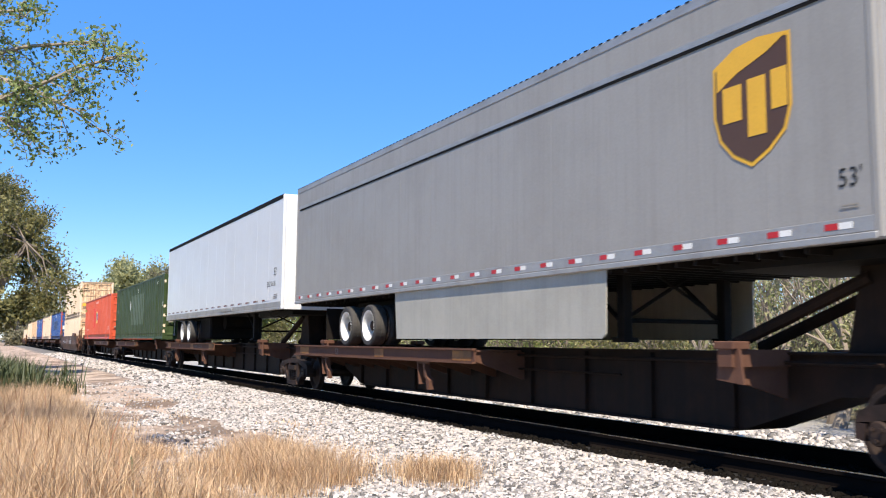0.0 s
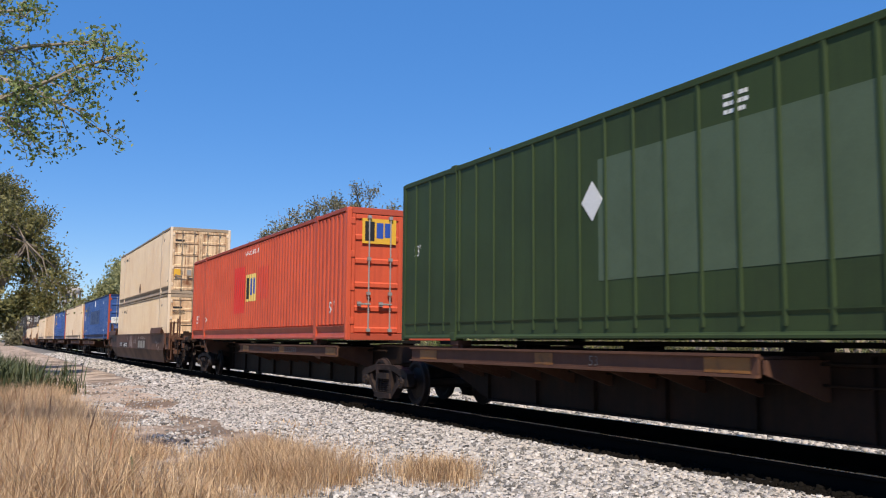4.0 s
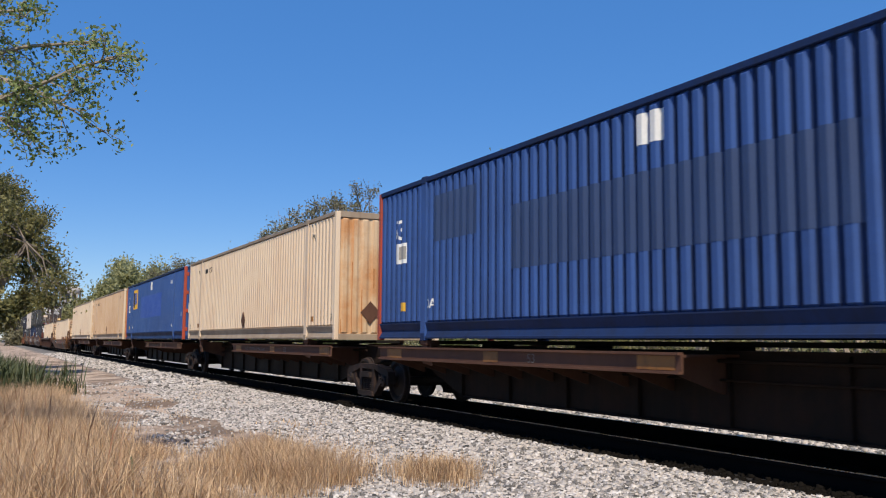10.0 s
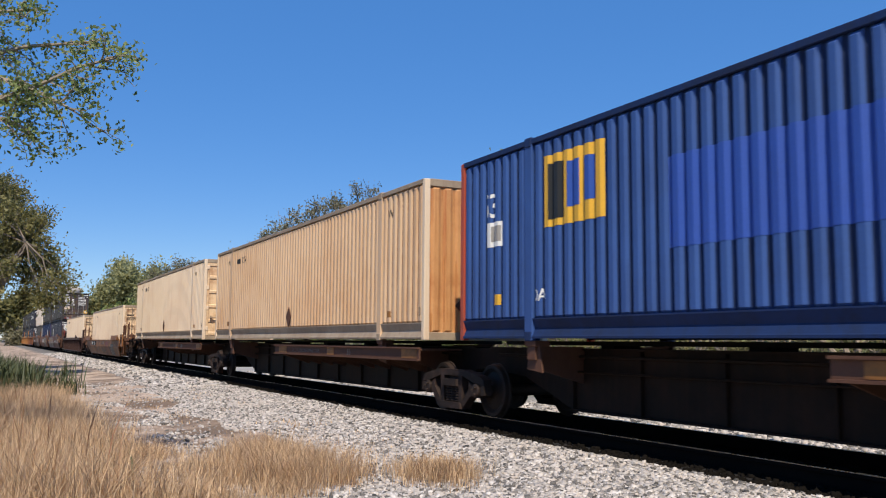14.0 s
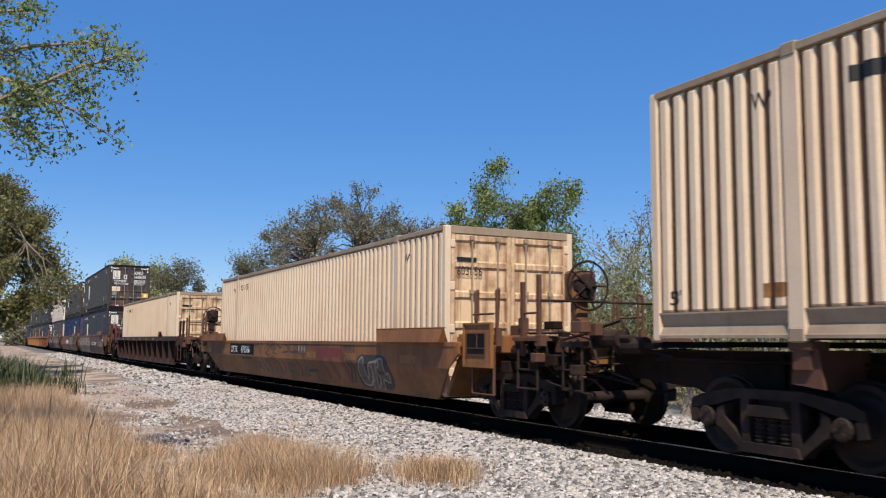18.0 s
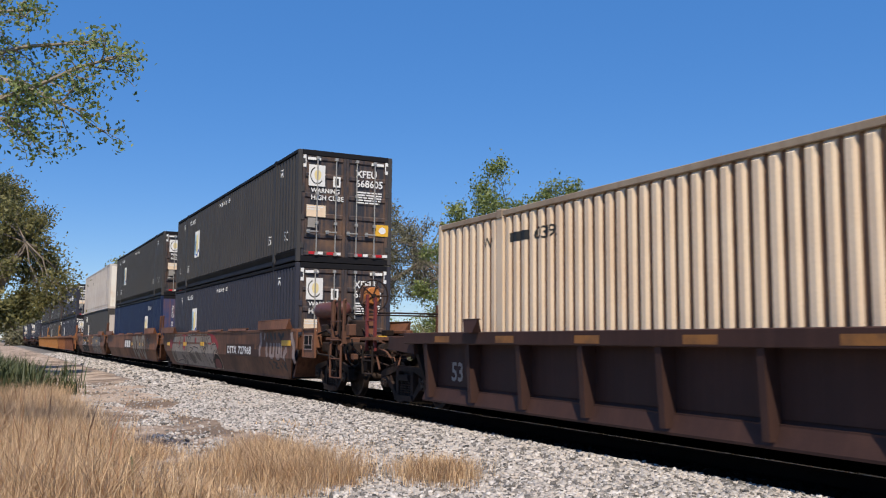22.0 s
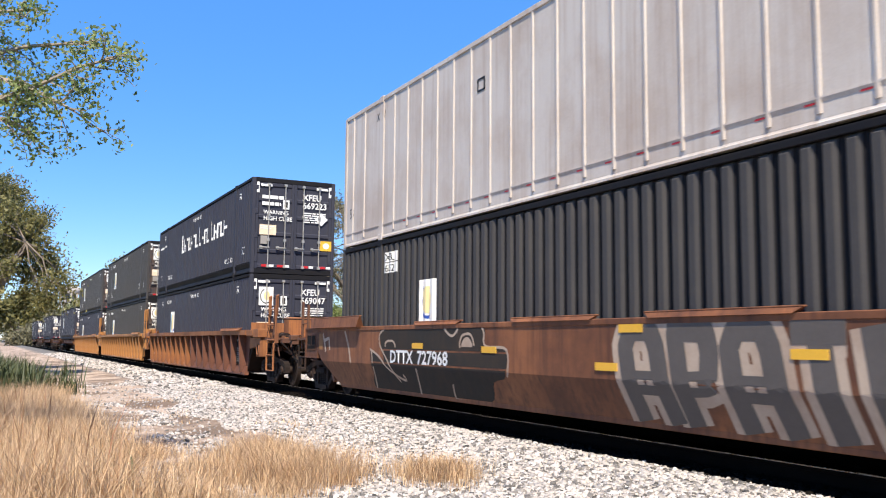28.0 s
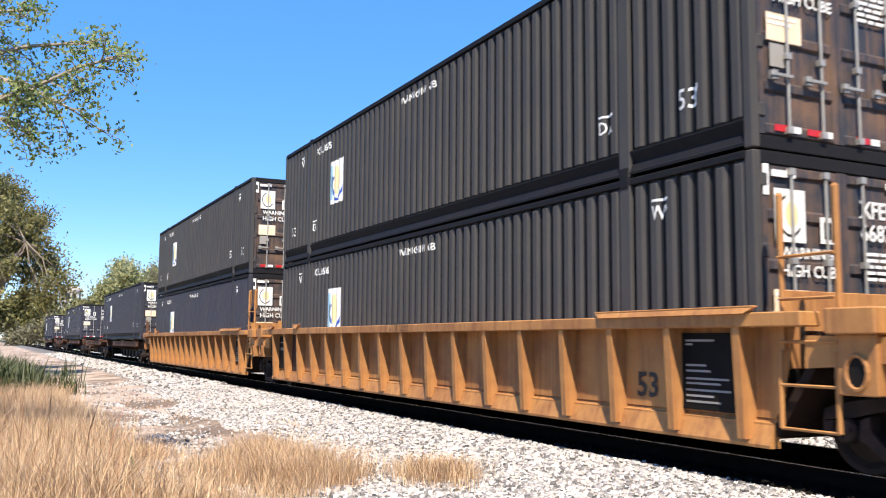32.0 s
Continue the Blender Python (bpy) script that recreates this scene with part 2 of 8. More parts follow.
    "straw": leafy("dry_straw", (0.32, 0.19, 0.10), (0.82, 0.60, 0.375), 0.4),
    "stalk": leafy("reddish_stalks", (0.26, 0.12, 0.06), (0.42, 0.25, 0.13), 0.2),
    "weed": leafy("green_weeds", (0.03, 0.052, 0.018), (0.11, 0.115, 0.04), 0.25),
}


# ---- mesh helpers ----
def box(bm, x0, x1, y0, y1, z0, z1, c=0.0):
    """A box; with c, its edges are cut at that width."""
    if not c:
        v = [bm.verts.new((x, y, z)) for x in (x0, x1) for y in (y0, y1) for z in (z0, z1)]
        for q in ((0, 1, 3, 2), (4, 6, 7, 5), (0, 4, 5, 1), (2, 3, 7, 6), (0, 2, 6, 4), (1, 5, 7, 3)):
            bm.faces.new([v[i] for i in q])
        return
    hull = [bm.verts.new(((x0 + c if i != 0 else x0) if sx < 0 else (x1 - c if i != 0 else x1),
                          (y0 + c if i != 1 else y0) if sy < 0 else (y1 - c if i != 1 else y1),
                          (z0 + c if i != 2 else z0) if sz < 0 else (z1 - c if i != 2 else z1)))
            for sx in (-1, 1) for sy in (-1, 1) for sz in (-1, 1) for i in range(3)]

    def at(sx, sy, sz, i):
        return hull[(((sx > 0) * 2 + (sy > 0)) * 2 + (sz > 0)) * 3 + i]
    for s in (-1, 1):
        bm.faces.new([at(s, a, b, 0) for a, b in ((-1, -1), (1, -1), (1, 1), (-1, 1))])
        bm.faces.new([at(a, s, b, 1) for a, b in ((-1, -1), (1, -1), (1, 1), (-1, 1))])
        bm.faces.new([at(a, b, s, 2) for a, b in ((-1, -1), (1, -1), (1, 1), (-1, 1))])
    for s in (-1, 1):
        for r in (-1, 1):
            bm.faces.new([at(-1, s, r, 1), at(1, s, r, 1), at(1, s, r, 2), at(-1, s, r, 2)])
            bm.faces.new([at(s, -1, r, 0), at(s, 1, r, 0), at(s, 1, r, 2), at(s, -1, r, 2)])
            bm.faces.new([at(s, r, -1, 0), at(s, r, 1, 0), at(s, r, 1, 1), at(s, r, -1, 1)])
    for sx in (-1, 1):
        for sy in (-1, 1):
            for sz in (-1, 1):
                bm.faces.new([at(sx, sy, sz, i) for i in range(3)])


def rod(bm, a, b, r, n=8, r2=None):
    """A round bar from a to b, closed at both ends."""
    a, b = Vector(a), Vector(b)
    w = (b - a).normalized()
    u = w.orthogonal().normalized()
    v = w.cross(u)
    r2 = r if r2 is None else r2
    rings = [[bm.verts.new(p + (u * math.cos(6.28319 * i / n) + v * math.sin(6.28319 * i / n)) * q) for i in range(n)] for p, q in ((a, r), (b, r2))]
    for i in range(n):
        bm.faces.new((rings[0][i], rings[0][(i + 1) % n], rings[1][(i + 1) % n], rings[1][i]))
    bm.faces.new(rings[0][::-1]), bm.faces.new(rings[1])


def pipe(bm, points, r, n=6):
    """One bent tube along the points, closed at both ends."""
    pts = [Vector(p) for p in points]
    legs = [(b - a).normalized() for a, b in zip(pts, pts[1:])]
    u = legs[0].orthogonal().normalized()
    rings = []
    for i, p in enumerate(pts):
        w = legs[0] if i == 0 else legs[-1] if i == len(pts) - 1 else (legs[i - 1] + legs[i])
        w = legs[i - 1].copy() if w.length < 0.2 else w.normalized()
        u = (u - w * u.dot(w))
        u = u.normalized() if u.length > 1e-4 else w.orthogonal().normalized()
        v = w.cross(u)
        wide = 1.0 if i in (0, len(pts) - 1) else min(1.6, 1 / max(0.3, w.dot(legs[i])))
        rings.append([bm.verts.new(p + (u * math.cos(6.28319 * k / n) + v * math.sin(6.28319 * k / n)) * r * (1 + 0.5 * (wide - 1))) for k in range(n)])
    for g, h in zip(rings, rings[1:]):
        for k in range(n):
            bm.faces.new((g[k], g[(k + 1) % n], h[(k + 1) % n], h[k]))
    bm.faces.new(rings[0][::-1]), bm.faces.new(rings[-1])


def prism(bm, outline, axis, lo, hi):
    """An outline of (a, b) pairs pushed along an axis: 'x' takes (y, z), 'y' takes (x, z), 'z' takes (x, y)."""
    def at(p, h):
        a, b = p
        return {'x': (h, a, b), 'y': (a, h, b), 'z': (a, b, h)}[axis]
    lows = [bm.verts.new(at(p, lo)) for p in outline]
    tops = [bm.verts.new(at(p, hi)) for p in outline]
    n = len(outline)
    for i in range(n):
        bm.faces.new((lows[i], lows[(i + 1) % n], tops[(i + 1) % n], tops[i]))
    bm.faces.new(lows[::-1]), bm.faces.new(tops)


def lathe(bm, profile, n=24, centre=(0, 0, 0), capped=True):
    """A profile of (radius, along) turned round the y axis, closed round."""
    cx, cy, cz = centre
    rings = [[bm.verts.new((cx + r * math.cos(6.28319 * i / n), cy + h, cz + r * math.sin(6.28319 * i / n))) for i in range(n)] for r, h in profile]
    for p, q in zip(rings, rings[1:]):
        for i in range(n):
            bm.faces.new((p[i], p[(i + 1) % n], q[(i + 1) % n], q[i]))
    if capped:
        bm.faces.new(rings[0]), bm.faces.new(rings[-1][::-1])


def mesh_of(name, bm, material, smooth=False):
    bmesh.ops.recalc_face_normals(bm, faces=bm.faces)
    me = bpy.data.meshes.new(name)
    bm.to_mesh(me)
    bm.free()
    if smooth:
        for p in me.polygons:
            p.use_smooth = True
    me.materials.append(material)
    return me


def part(name, bm, material, parent, label="", smooth=False):
    """ONE mesh object under a thing or a part; bm may also be a ready mesh."""
    me = mesh_of(name, bm, material, smooth) if isinstance(bm, bmesh.types.BMesh) else bm
    ob = new(name, me)
    ob.parent = parent
    if label:
        ob["label"] = label
    return ob


def of_box(name, material, parent, *six, c=0.0, label=""):
    bm = bmesh.new()
    box(bm, *six, c=c)
    return part(name, bm, material, parent, label)


TEXTS = {}


def letters(text, size, material, parent, at, side="side", wide=1.0, upright=False, name="lettering", bold=0.0):
    """Lettering with the built-in font, 4 mm thick. side: reads on the -y face; end: reads on the +x face. at: its lower left corner."""
    key = (text, upright, bold)
    if key not in TEXTS:
        cu = bpy.data.curves.new("lettering", 'FONT')
        cu.body = "\n".join(text) if upright else text
        cu.size, cu.extrude, cu.offset = 1.0, 0.0, bold
        cu.resolution_u = 2
        if upright:
            cu.space_line = 0.75
        ob = bpy.data.objects.new("lettering", cu)
        TEXTS[key] = bpy.data.meshes.new_from_object(ob)
        bpy.data.objects.remove(ob)
    me = TEXTS[key].copy()
    x, y, z = at
    s = size / 0.72
    for v in me.vertices:
        a, b = v.co.x * s * wide, v.co.y * s
        v.co = (x + a, y, z + b) if side == "side" else (x, y + a, z + b)
    me.materials.clear()
    me.materials.append(material)
    return part(name, me, material, parent)


def bars(parent, material, at, width, height, lines, side="side", name="fine_print"):
    """Unreadable print as plain bars of its size."""
    bm = bmesh.new()
    x, y, z = at
    step = height / lines
    rng = random.Random(int(width * 1000 + lines))
    for i in range(lines):
        a, b = z + height - (i + 1) * step + step * 0.24, z + height - i * step - step * 0.24
        p, stop = 0.0, width * (0.75 + 0.25 * rng.random())
        while p < stop:
            w = min(stop - p, width * rng.uniform(0.12, 0.34)) if lines > 1 else stop
            if side == "side":
                box(bm, x + p, x + p + w, y - 0.003, y, a, b)
            else:
                box(bm, x, x + 0.003, y + p, y + p + w, a, b)
            p += w + width * 0.035
    return part(name, bm, material, parent)


def patch(name, material, parent, at, width, height, side="side", label=""):
    """A flat painted or glued panel, 3 mm proud."""
    x, y, z = at
    if side == "side":
        return of_box(name, material, parent, x, x + width, y - 0.003, y, z, z + height, label=label)
    return of_box(name, material, parent, x, x + 0.003, y, y + width, z, z + height, label=label)


# ---- ground and track ----
TY = 8.095          # middle of the track
GAUGE = 1.435
RAIL = -0.16        # top of the rails


def ground_height(x, y):
    d = y - TY
    a = abs(d)
    if a < 1.38:
        z = -0.35
    elif a < 1.75:
        z = -0.35 - 0.01 * (a - 1.38) / 0.37
    elif d > 0:
        z = max(-0.80, -0.36 - (a - 1.75) * 0.22)
    elif a < 4.4:
        z = -0.36 - (a - 1.75) * 0.055
    else:
        z = -0.51
    z += 0.035 * noise.noise(Vector((x * 0.35, y * 0.35, 0))) * min(1, max(0, a - 1.2))
    if y < 2.2 and x < -5:
        z += 0.05 * min(1, (2.2 - y) / 2)
    return z


def ground_material():
    m = bpy.data.materials.new("sandy_ground")
    m.use_nodes = True
    t = m.node_tree
    b = t.nodes["Principled BSDF"]
    link = t.links.new
    geo = t.nodes.new("ShaderNodeNewGeometry")
    sep = t.nodes.new("ShaderNodeSeparateXYZ")
    link(geo.outputs["Position"], sep.inputs[0])

    def noise_at(scale, detail=5.0, rough=0.6):
        n = t.nodes.new("ShaderNodeTexNoise")
        n.inputs["Scale"].default_value, n.inputs["Detail"].default_value, n.inputs["Roughness"].default_value = scale, detail, rough
        link(geo.outputs["Position"], n.inputs["Vector"])
        return n.outputs["Fac"]

    def calc(op, a, c):
        n = t.nodes.new("ShaderNodeMath")
        n.operation = op
        for i, v in enumerate((a, c)):
            if isinstance(v, (int, float)):
                n.inputs[i].default_value = v
            else:
                link(v, n.inputs[i])
        return n.outputs[0]

    def blend(f, a, c):
        n = t.nodes.new("ShaderNodeMix")
        n.data_type = 'RGBA'
        link(f, n.inputs["Factor"])
        for k, v in (("A", a), ("B", c)):
            if isinstance(v, tuple):
                n.inputs[k].default_value = (*v, 1)
            else:
                link(v, n.inputs[k])
        return n.outputs["Result"]

    def band(v, lo, hi):
        n = t.nodes.new("ShaderNodeMapRange")
        n.interpolation_type = 'SMOOTHSTEP'
        link(v, n.inputs["Value"])
        n.inputs["From Min"].default_value, n.inputs["From Max"].default_value = lo, hi
        return n.outputs[0]
    n1, n2, n3 = noise_at(0.45), noise_at(2.2), noise_at(18.0, 6.0, 0.7)
    away = calc('ABSOLUTE', calc('SUBTRACT', sep.outputs["Y"], TY), 0.0)
    rough_away = calc('ADD', away, calc('MULTIPLY', calc('SUBTRACT', n2, 0.5), 1.4))
    stone = blend(n3, (0.045, 0.042, 0.04), (0.22, 0.205, 0.195))
    sand = blend(band(n3, 0.3, 0.7), (0.30, 0.215, 0.16), (0.60, 0.48, 0.39))
    soil = blend(band(n1, 0.42, 0.60), sand, (0.18, 0.125, 0.09))
    turf = blend(n2, (0.24, 0.18, 0.08), (0.16, 0.17, 0.06))
    c = blend(band(rough_away, 2.7, 3.6), stone, soil)
    c = blend(band(rough_away, 6.2, 8.5), c, turf)
    beyond = band(sep.outputs["Y"], 9.2, 9.4)
    pale = blend(n3, (0.16, 0.15, 0.14), (0.46, 0.44, 0.42))
    bank = blend(band(rough_away, 9.0, 12.0), pale, blend(n2, (0.16, 0.12, 0.07), (0.10, 0.10, 0.05)))
    c = blend(beyond, c, bank)
    # Near-black bed: dark ballast, with the shade under the train painted in.
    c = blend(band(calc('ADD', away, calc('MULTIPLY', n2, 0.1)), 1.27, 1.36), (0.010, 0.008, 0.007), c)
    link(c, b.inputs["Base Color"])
    b.inputs["Roughness"].default_value = 0.95
    bp = t.nodes.new("ShaderNodeBump")
    bp.inputs["Strength"].default_value, bp.inputs["Distance"].default_value = 1.0, 0.05
    link(n3, bp.inputs["Height"])
    link(bp.outputs[0], b.inputs["Normal"])
    return m


def build_ground():
    xs = np.concatenate(([-3000, -1500, -800, -400, -250, -160, -110, -80], np.arange(-60, 8.1, 0.5), [14, 25, 50, 120, 400, 1500]))
    ys = np.concatenate(([-1500, -500, -150, -60, -25, -12, -6], np.arange(-3, 13.6, 0.25), [6.345, 6.715, 9.475, 9.845], [16, 22, 40, 90, 250, 800, 3000]))
    ys = np.sort(ys)
    verts = [(x, y, ground_height(x, y)) for x in xs for y in ys]
    n = len(ys)
    faces = [(i * n + j, (i + 1) * n + j, (i + 1) * n + j + 1, i * n + j + 1) for i in range(len(xs) - 1) for j in range(n - 1)]
    me = bpy.data.meshes.new("ground")
    me.from_pydata(verts, [], faces)
    for p in me.polygons:
        p.use_smooth = True
    me.materials.append(ground_material())
    return tagged(new("ground", me), "sandy ground with crushed stone along the railway track", "ground", kind="structure")


def loose_stones(name, label, count, place, size, material):
    """Crushed stone: bent eight-cornered lumps, joined."""
    rng = np.random.default_rng(len(name) + count)
    cube = np.array([(x, y, z) for x in (-1, 1) for y in (-1, 1) for z in (-1, 1)], float) * 0.5
    quads = np.array(((0, 1, 3, 2), (4, 6, 7, 5), (0, 4, 5, 1), (2, 3, 7, 6), (0, 2, 6, 4), (1, 5, 7, 3)))
    spots = place(rng, count)
    k = len(spots)
    scale = size[0] + (size[1] - size[0]) * rng.random(k) ** 2
    lumps = cube[None] * (1 + 0.55 * (rng.random((k, 8, 3)) - 0.5)) * scale[:, None, None] * (0.7 + 0.6 * rng.random((k, 1, 3)))
    a, e = rng.random(k) * 6.28, (rng.random(k) - 0.5) * 1.6
    ca, sa, ce, se = np.cos(a), np.sin(a), np.cos(e), np.sin(e)
    x, y, z = lumps[..., 0], lumps[..., 1], lumps[..., 2]
    x, z = x * ce[:, None] - z * se[:, None], x * se[:, None] + z * ce[:, None]
    x, y = x * ca[:, None] - y * sa[:, None], x * sa[:, None] + y * ca[:, None]
    v = np.stack((x + spots[:, 0:1], y + spots[:, 1:2], z + spots[:, 2:3] + scale[:, None] * 0.12), -1).reshape(-1, 3)
    f = (quads[None] + (np.arange(k) * 8)[:, None, None]).reshape(-1, 4)
    me = bpy.data.meshes.new(name)
    me.vertices.add(len(v)), me.loops.add(f.size), me.polygons.add(len(f))
    me.vertices.foreach_set("co", v.ravel())
    me.loops.foreach_set("vertex_index", f.ravel())
    me.polygons.foreach_set("loop_start", np.arange(0, f.size, 4))
    me.polygons.foreach_set("loop_total", np.full(len(f), 4))
    me.update(calc_edges=True)
    me.materials.append(material)
    return tagged(new(name, me), label, "gravel", kind="stuff")


def stone_material():
    m = bpy.data.materials.new("crushed_stone")
    m.use_nodes = True
    t = m.node_tree
    b = t.nodes["Principled BSDF"]
    geo = t.nodes.new("ShaderNodeNewGeometry")
    ramp = t.nodes.new("ShaderNodeValToRGB")
    e = ramp.color_ramp.elements
    e[0].color, e[1].color = (0.045, 0.042, 0.040, 1), (0.61, 0.575, 0.555, 1)
    for at, c in ((0.22, (0.18, 0.166, 0.158, 1)), (0.5, (0.405, 0.378, 0.362, 1)), (0.8, (0.455, 0.395, 0.358, 1))):
        k = ramp.color_ramp.elements.new(at)
        k.color = c
    t.links.new(geo.outputs["Random Per Island"], ramp.inputs["Fac"])
    n = t.nodes.new("ShaderNodeTexNoise")
    n.inputs["Scale"].default_value = 60
    t.links.new(geo.outputs["Position"], n.inputs["Vector"])
    tone = t.nodes.new("ShaderNodeHueSaturation")
    mr = t.nodes.new("ShaderNodeMapRange")
    mr.inputs["To Min"].default_value, mr.inputs["To Max"].default_value = 0.75, 1.2
    t.links.new(n.outputs["Fac"], mr.inputs["Value"])
    t.links.new(mr.outputs[0], tone.inputs["Value"])
    t.links.new(ramp.outputs["Color"], tone.inputs["Color"])
    t.links.new(tone.outputs[0], b.inputs["Base Color"])
    b.inputs["Roughness"].default_value = 0.9
    return m


def shoulder_spots(rng, count):
    """Stones lie thick beside the track and thin out towards the dirt path; finer steps near the near end."""
    x = -3.2 - 31 * rng.random(count * 3) ** 1.9
    y = 1.6 + 5.3 * rng.random(count * 3)
    keep = []
    for a, c in zip(x, y):
        edge = 4.15 + 0.05 * max(0, -a - 20) + 0.8 * noise.noise(Vector((a * 0.3, c * 0.4, 4.0)))
        near = max(0.0, min(1.0, (a + 17) / 6))
        patchy = noise.noise(Vector((a * 0.55, c * 0.8, 9.0))) + 0.35 * noise.noise(Vector((a * 3, c * 3, 5.0)))
        rut = 0.55 * max(0, 1 - abs(c - 3.75) / 0.5) * (a < -12.5)
        rail_side = 6.80 + 0.07 * noise.noise(Vector((a * 1.5, 0, 3.0)))
        bare = min(max(0.0, (edge - c) * 1.6), 0.55 - 0.5 * near + 0.4 * max(0, 2.3 - c) + rut - patchy)
        if c < rail_side and rng.random() < max(0.03, 1.0 - 3.2 * bare):
            keep.append((a, c, ground_height(a, c)))
        if len(keep) >= count:
            break
    return np.array(keep)


def near_spots(rng, count):
    x = -3.3 + 22 * rng.random(count)
    y = 3.4 + 3.38 * rng.random(count)
    keep = y > 4.2 + 0.7 * np.sin(x * 0.9) * (rng.random(count) - 0.2)
    return np.array([(a, c, ground_height(a, c)) for a, c in zip(x[keep], y[keep])])


def far_spots(rng, count):
    x = -28 - 70 * rng.random(count) ** 1.4
    y = 4.9 + 1.85 * rng.random(count)
    return np.array([(a, c, ground_height(a, c)) for a, c in zip(x, y)])


def bed_spots(rng, count):
    x = -3.0 - 36 * rng.random(count) ** 1.3
    y = TY - 1.30 + 2.6 * rng.random(count)
    return np.array([(a, c, ground_height(a, c) - 0.005) for a, c in zip(x, y)])


def beyond_spots(rng, count):
    x = -3.0 - 50 * rng.random(count) ** 1.3
    y = TY + 1.32 + 6.1 * rng.random(count)
    return np.array([(a, c, ground_height(a, c) - 0.01) for a, c in zip(x, y)])


def build_track():
    track = tagged(new("railway_track"), "railway track of steel rails on weathered timber ties", "track", kind="structure")
    track.location.z = RAIL
    for s in (-1, 1):
        y = TY + s * (GAUGE / 2 + 0.035)
        bm = bmesh.new()
        prism(bm, [(y - 0.075, -0.186), (y + 0.075, -0.186), (y + 0.075, -0.172), (y + 0.012, -0.155), (y + 0.009, -0.05), (y + 0.036, -0.04),
                   (y + 0.036, -0.006), (y + 0.028, 0.0 - 0.002), (y - 0.028, -0.002), (y - 0.036, -0.006), (y - 0.036, -0.04), (y - 0.009, -0.05),
                   (y - 0.012, -0.155), (y - 0.075, -0.172)], 'x', -600, 60)
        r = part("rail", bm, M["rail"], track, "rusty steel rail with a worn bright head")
        bm = bmesh.new()
        box(bm, -600, 60, y - 0.027, y + 0.027, -0.002, 0.0015)
        part("rail_head", bm, M["railhead"], r)
    bm = bmesh.new()
    box(bm, -0.115, 0.115, -1.22, 1.22, -0.365, -0.19, c=0.008)
    tie = mesh_of("tie", bm, M["tie"])
    bm = bmesh.new()
    box(bm, -0.09, 0.09, -0.19, 0.19, -0.19, -0.178)
    plate = mesh_of("tie_plate", bm, M["rail"])
    rng = random.Random(5)
    for i in range(190):
        x = 6.0 - i * 0.52
        t = part("tie", tie, None, track)
        t.location = (x + rng.uniform(-0.02, 0.02), TY + rng.uniform(-0.05, 0.05), rng.uniform(-0.012, 0.004))
        t.rotation_euler.z = rng.uniform(-0.02, 0.02)
        if i < 75:
            for s in (-1, 1):
                p = part("tie_plate", plate, None, t)
                p.location = (0, s * (GAUGE / 2 + 0.035), 0)
    return track


# ---- boxes that ride on the train ----
L53, W, H = 16.154, 2.591, 2.896
POST = L53 / 2 - 2.05


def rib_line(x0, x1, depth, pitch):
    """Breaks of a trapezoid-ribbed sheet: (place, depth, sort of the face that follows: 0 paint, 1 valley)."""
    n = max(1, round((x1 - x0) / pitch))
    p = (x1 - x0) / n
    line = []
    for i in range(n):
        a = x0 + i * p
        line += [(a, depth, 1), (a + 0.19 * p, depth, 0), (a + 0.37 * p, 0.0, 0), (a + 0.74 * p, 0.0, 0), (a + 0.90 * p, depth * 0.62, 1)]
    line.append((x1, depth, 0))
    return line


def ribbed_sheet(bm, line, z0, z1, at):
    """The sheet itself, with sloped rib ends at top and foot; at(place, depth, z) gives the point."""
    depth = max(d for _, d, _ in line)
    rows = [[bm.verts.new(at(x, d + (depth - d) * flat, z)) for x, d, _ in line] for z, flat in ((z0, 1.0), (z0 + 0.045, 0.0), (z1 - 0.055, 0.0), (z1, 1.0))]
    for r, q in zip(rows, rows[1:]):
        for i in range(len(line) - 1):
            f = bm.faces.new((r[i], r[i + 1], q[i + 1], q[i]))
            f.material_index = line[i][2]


def ribbed(bm, x0, x1, z0, z1, y, depth, pitch, sign):
    ribbed_sheet(bm, rib_line(x0, x1, depth, pitch), z0, z1, lambda x, d, z: (x, y - sign * d, z))


def ribbed_end(bm, y0, y1, z0, z1, x, depth, pitch):
    ribbed_sheet(bm, rib_line(y0, y1, depth, pitch), z0, z1, lambda a, d, z: (x - d, a, z))


CACHE = {}
SKIN = {}


def skin_profile(depth, pitch):
    """The ribbed side's depth along x: breaks and depths, for paint that lies on it."""
    hx = L53 / 2
    xs, ds = [], []
    for x0, x1 in ((-hx + 0.10, -POST - 0.10), (-POST + 0.10, POST - 0.10), (POST + 0.10, hx - 0.10)):
        for x, d, _ in rib_line(x0, x1, depth, pitch)[:-1]:
            xs.append(x)
            ds.append(d)
        xs += [x1, x1 + 0.002]
        ds += [depth, -0.006]
        xs.append(x1 + 0.198)
        ds.append(-0.006)
    return xs, ds


def on_skin(me, box_name):
    """Lay a flat mesh on a ribbed side: cut at each rib's edge and moved to its depth."""
    xs, ds = SKIN[box_name]
    bm = bmesh.new()
    bm.from_mesh(me)
    lo, hi = min(v.co.x for v in bm.verts), max(v.co.x for v in bm.verts)
    for x in xs:
        if lo < x < hi:
            bmesh.ops.bisect_plane(bm, geom=bm.verts[:] + bm.edges[:] + bm.faces[:], plane_co=(x, 0, 0), plane_no=(1, 0, 0))
    for v in bm.verts:
        v.co.y = -(W / 2 - 0.004) + float(np.interp(v.co.x, xs, ds)) - 0.0035
    bm.to_mesh(me)
    bm.free()
    return me


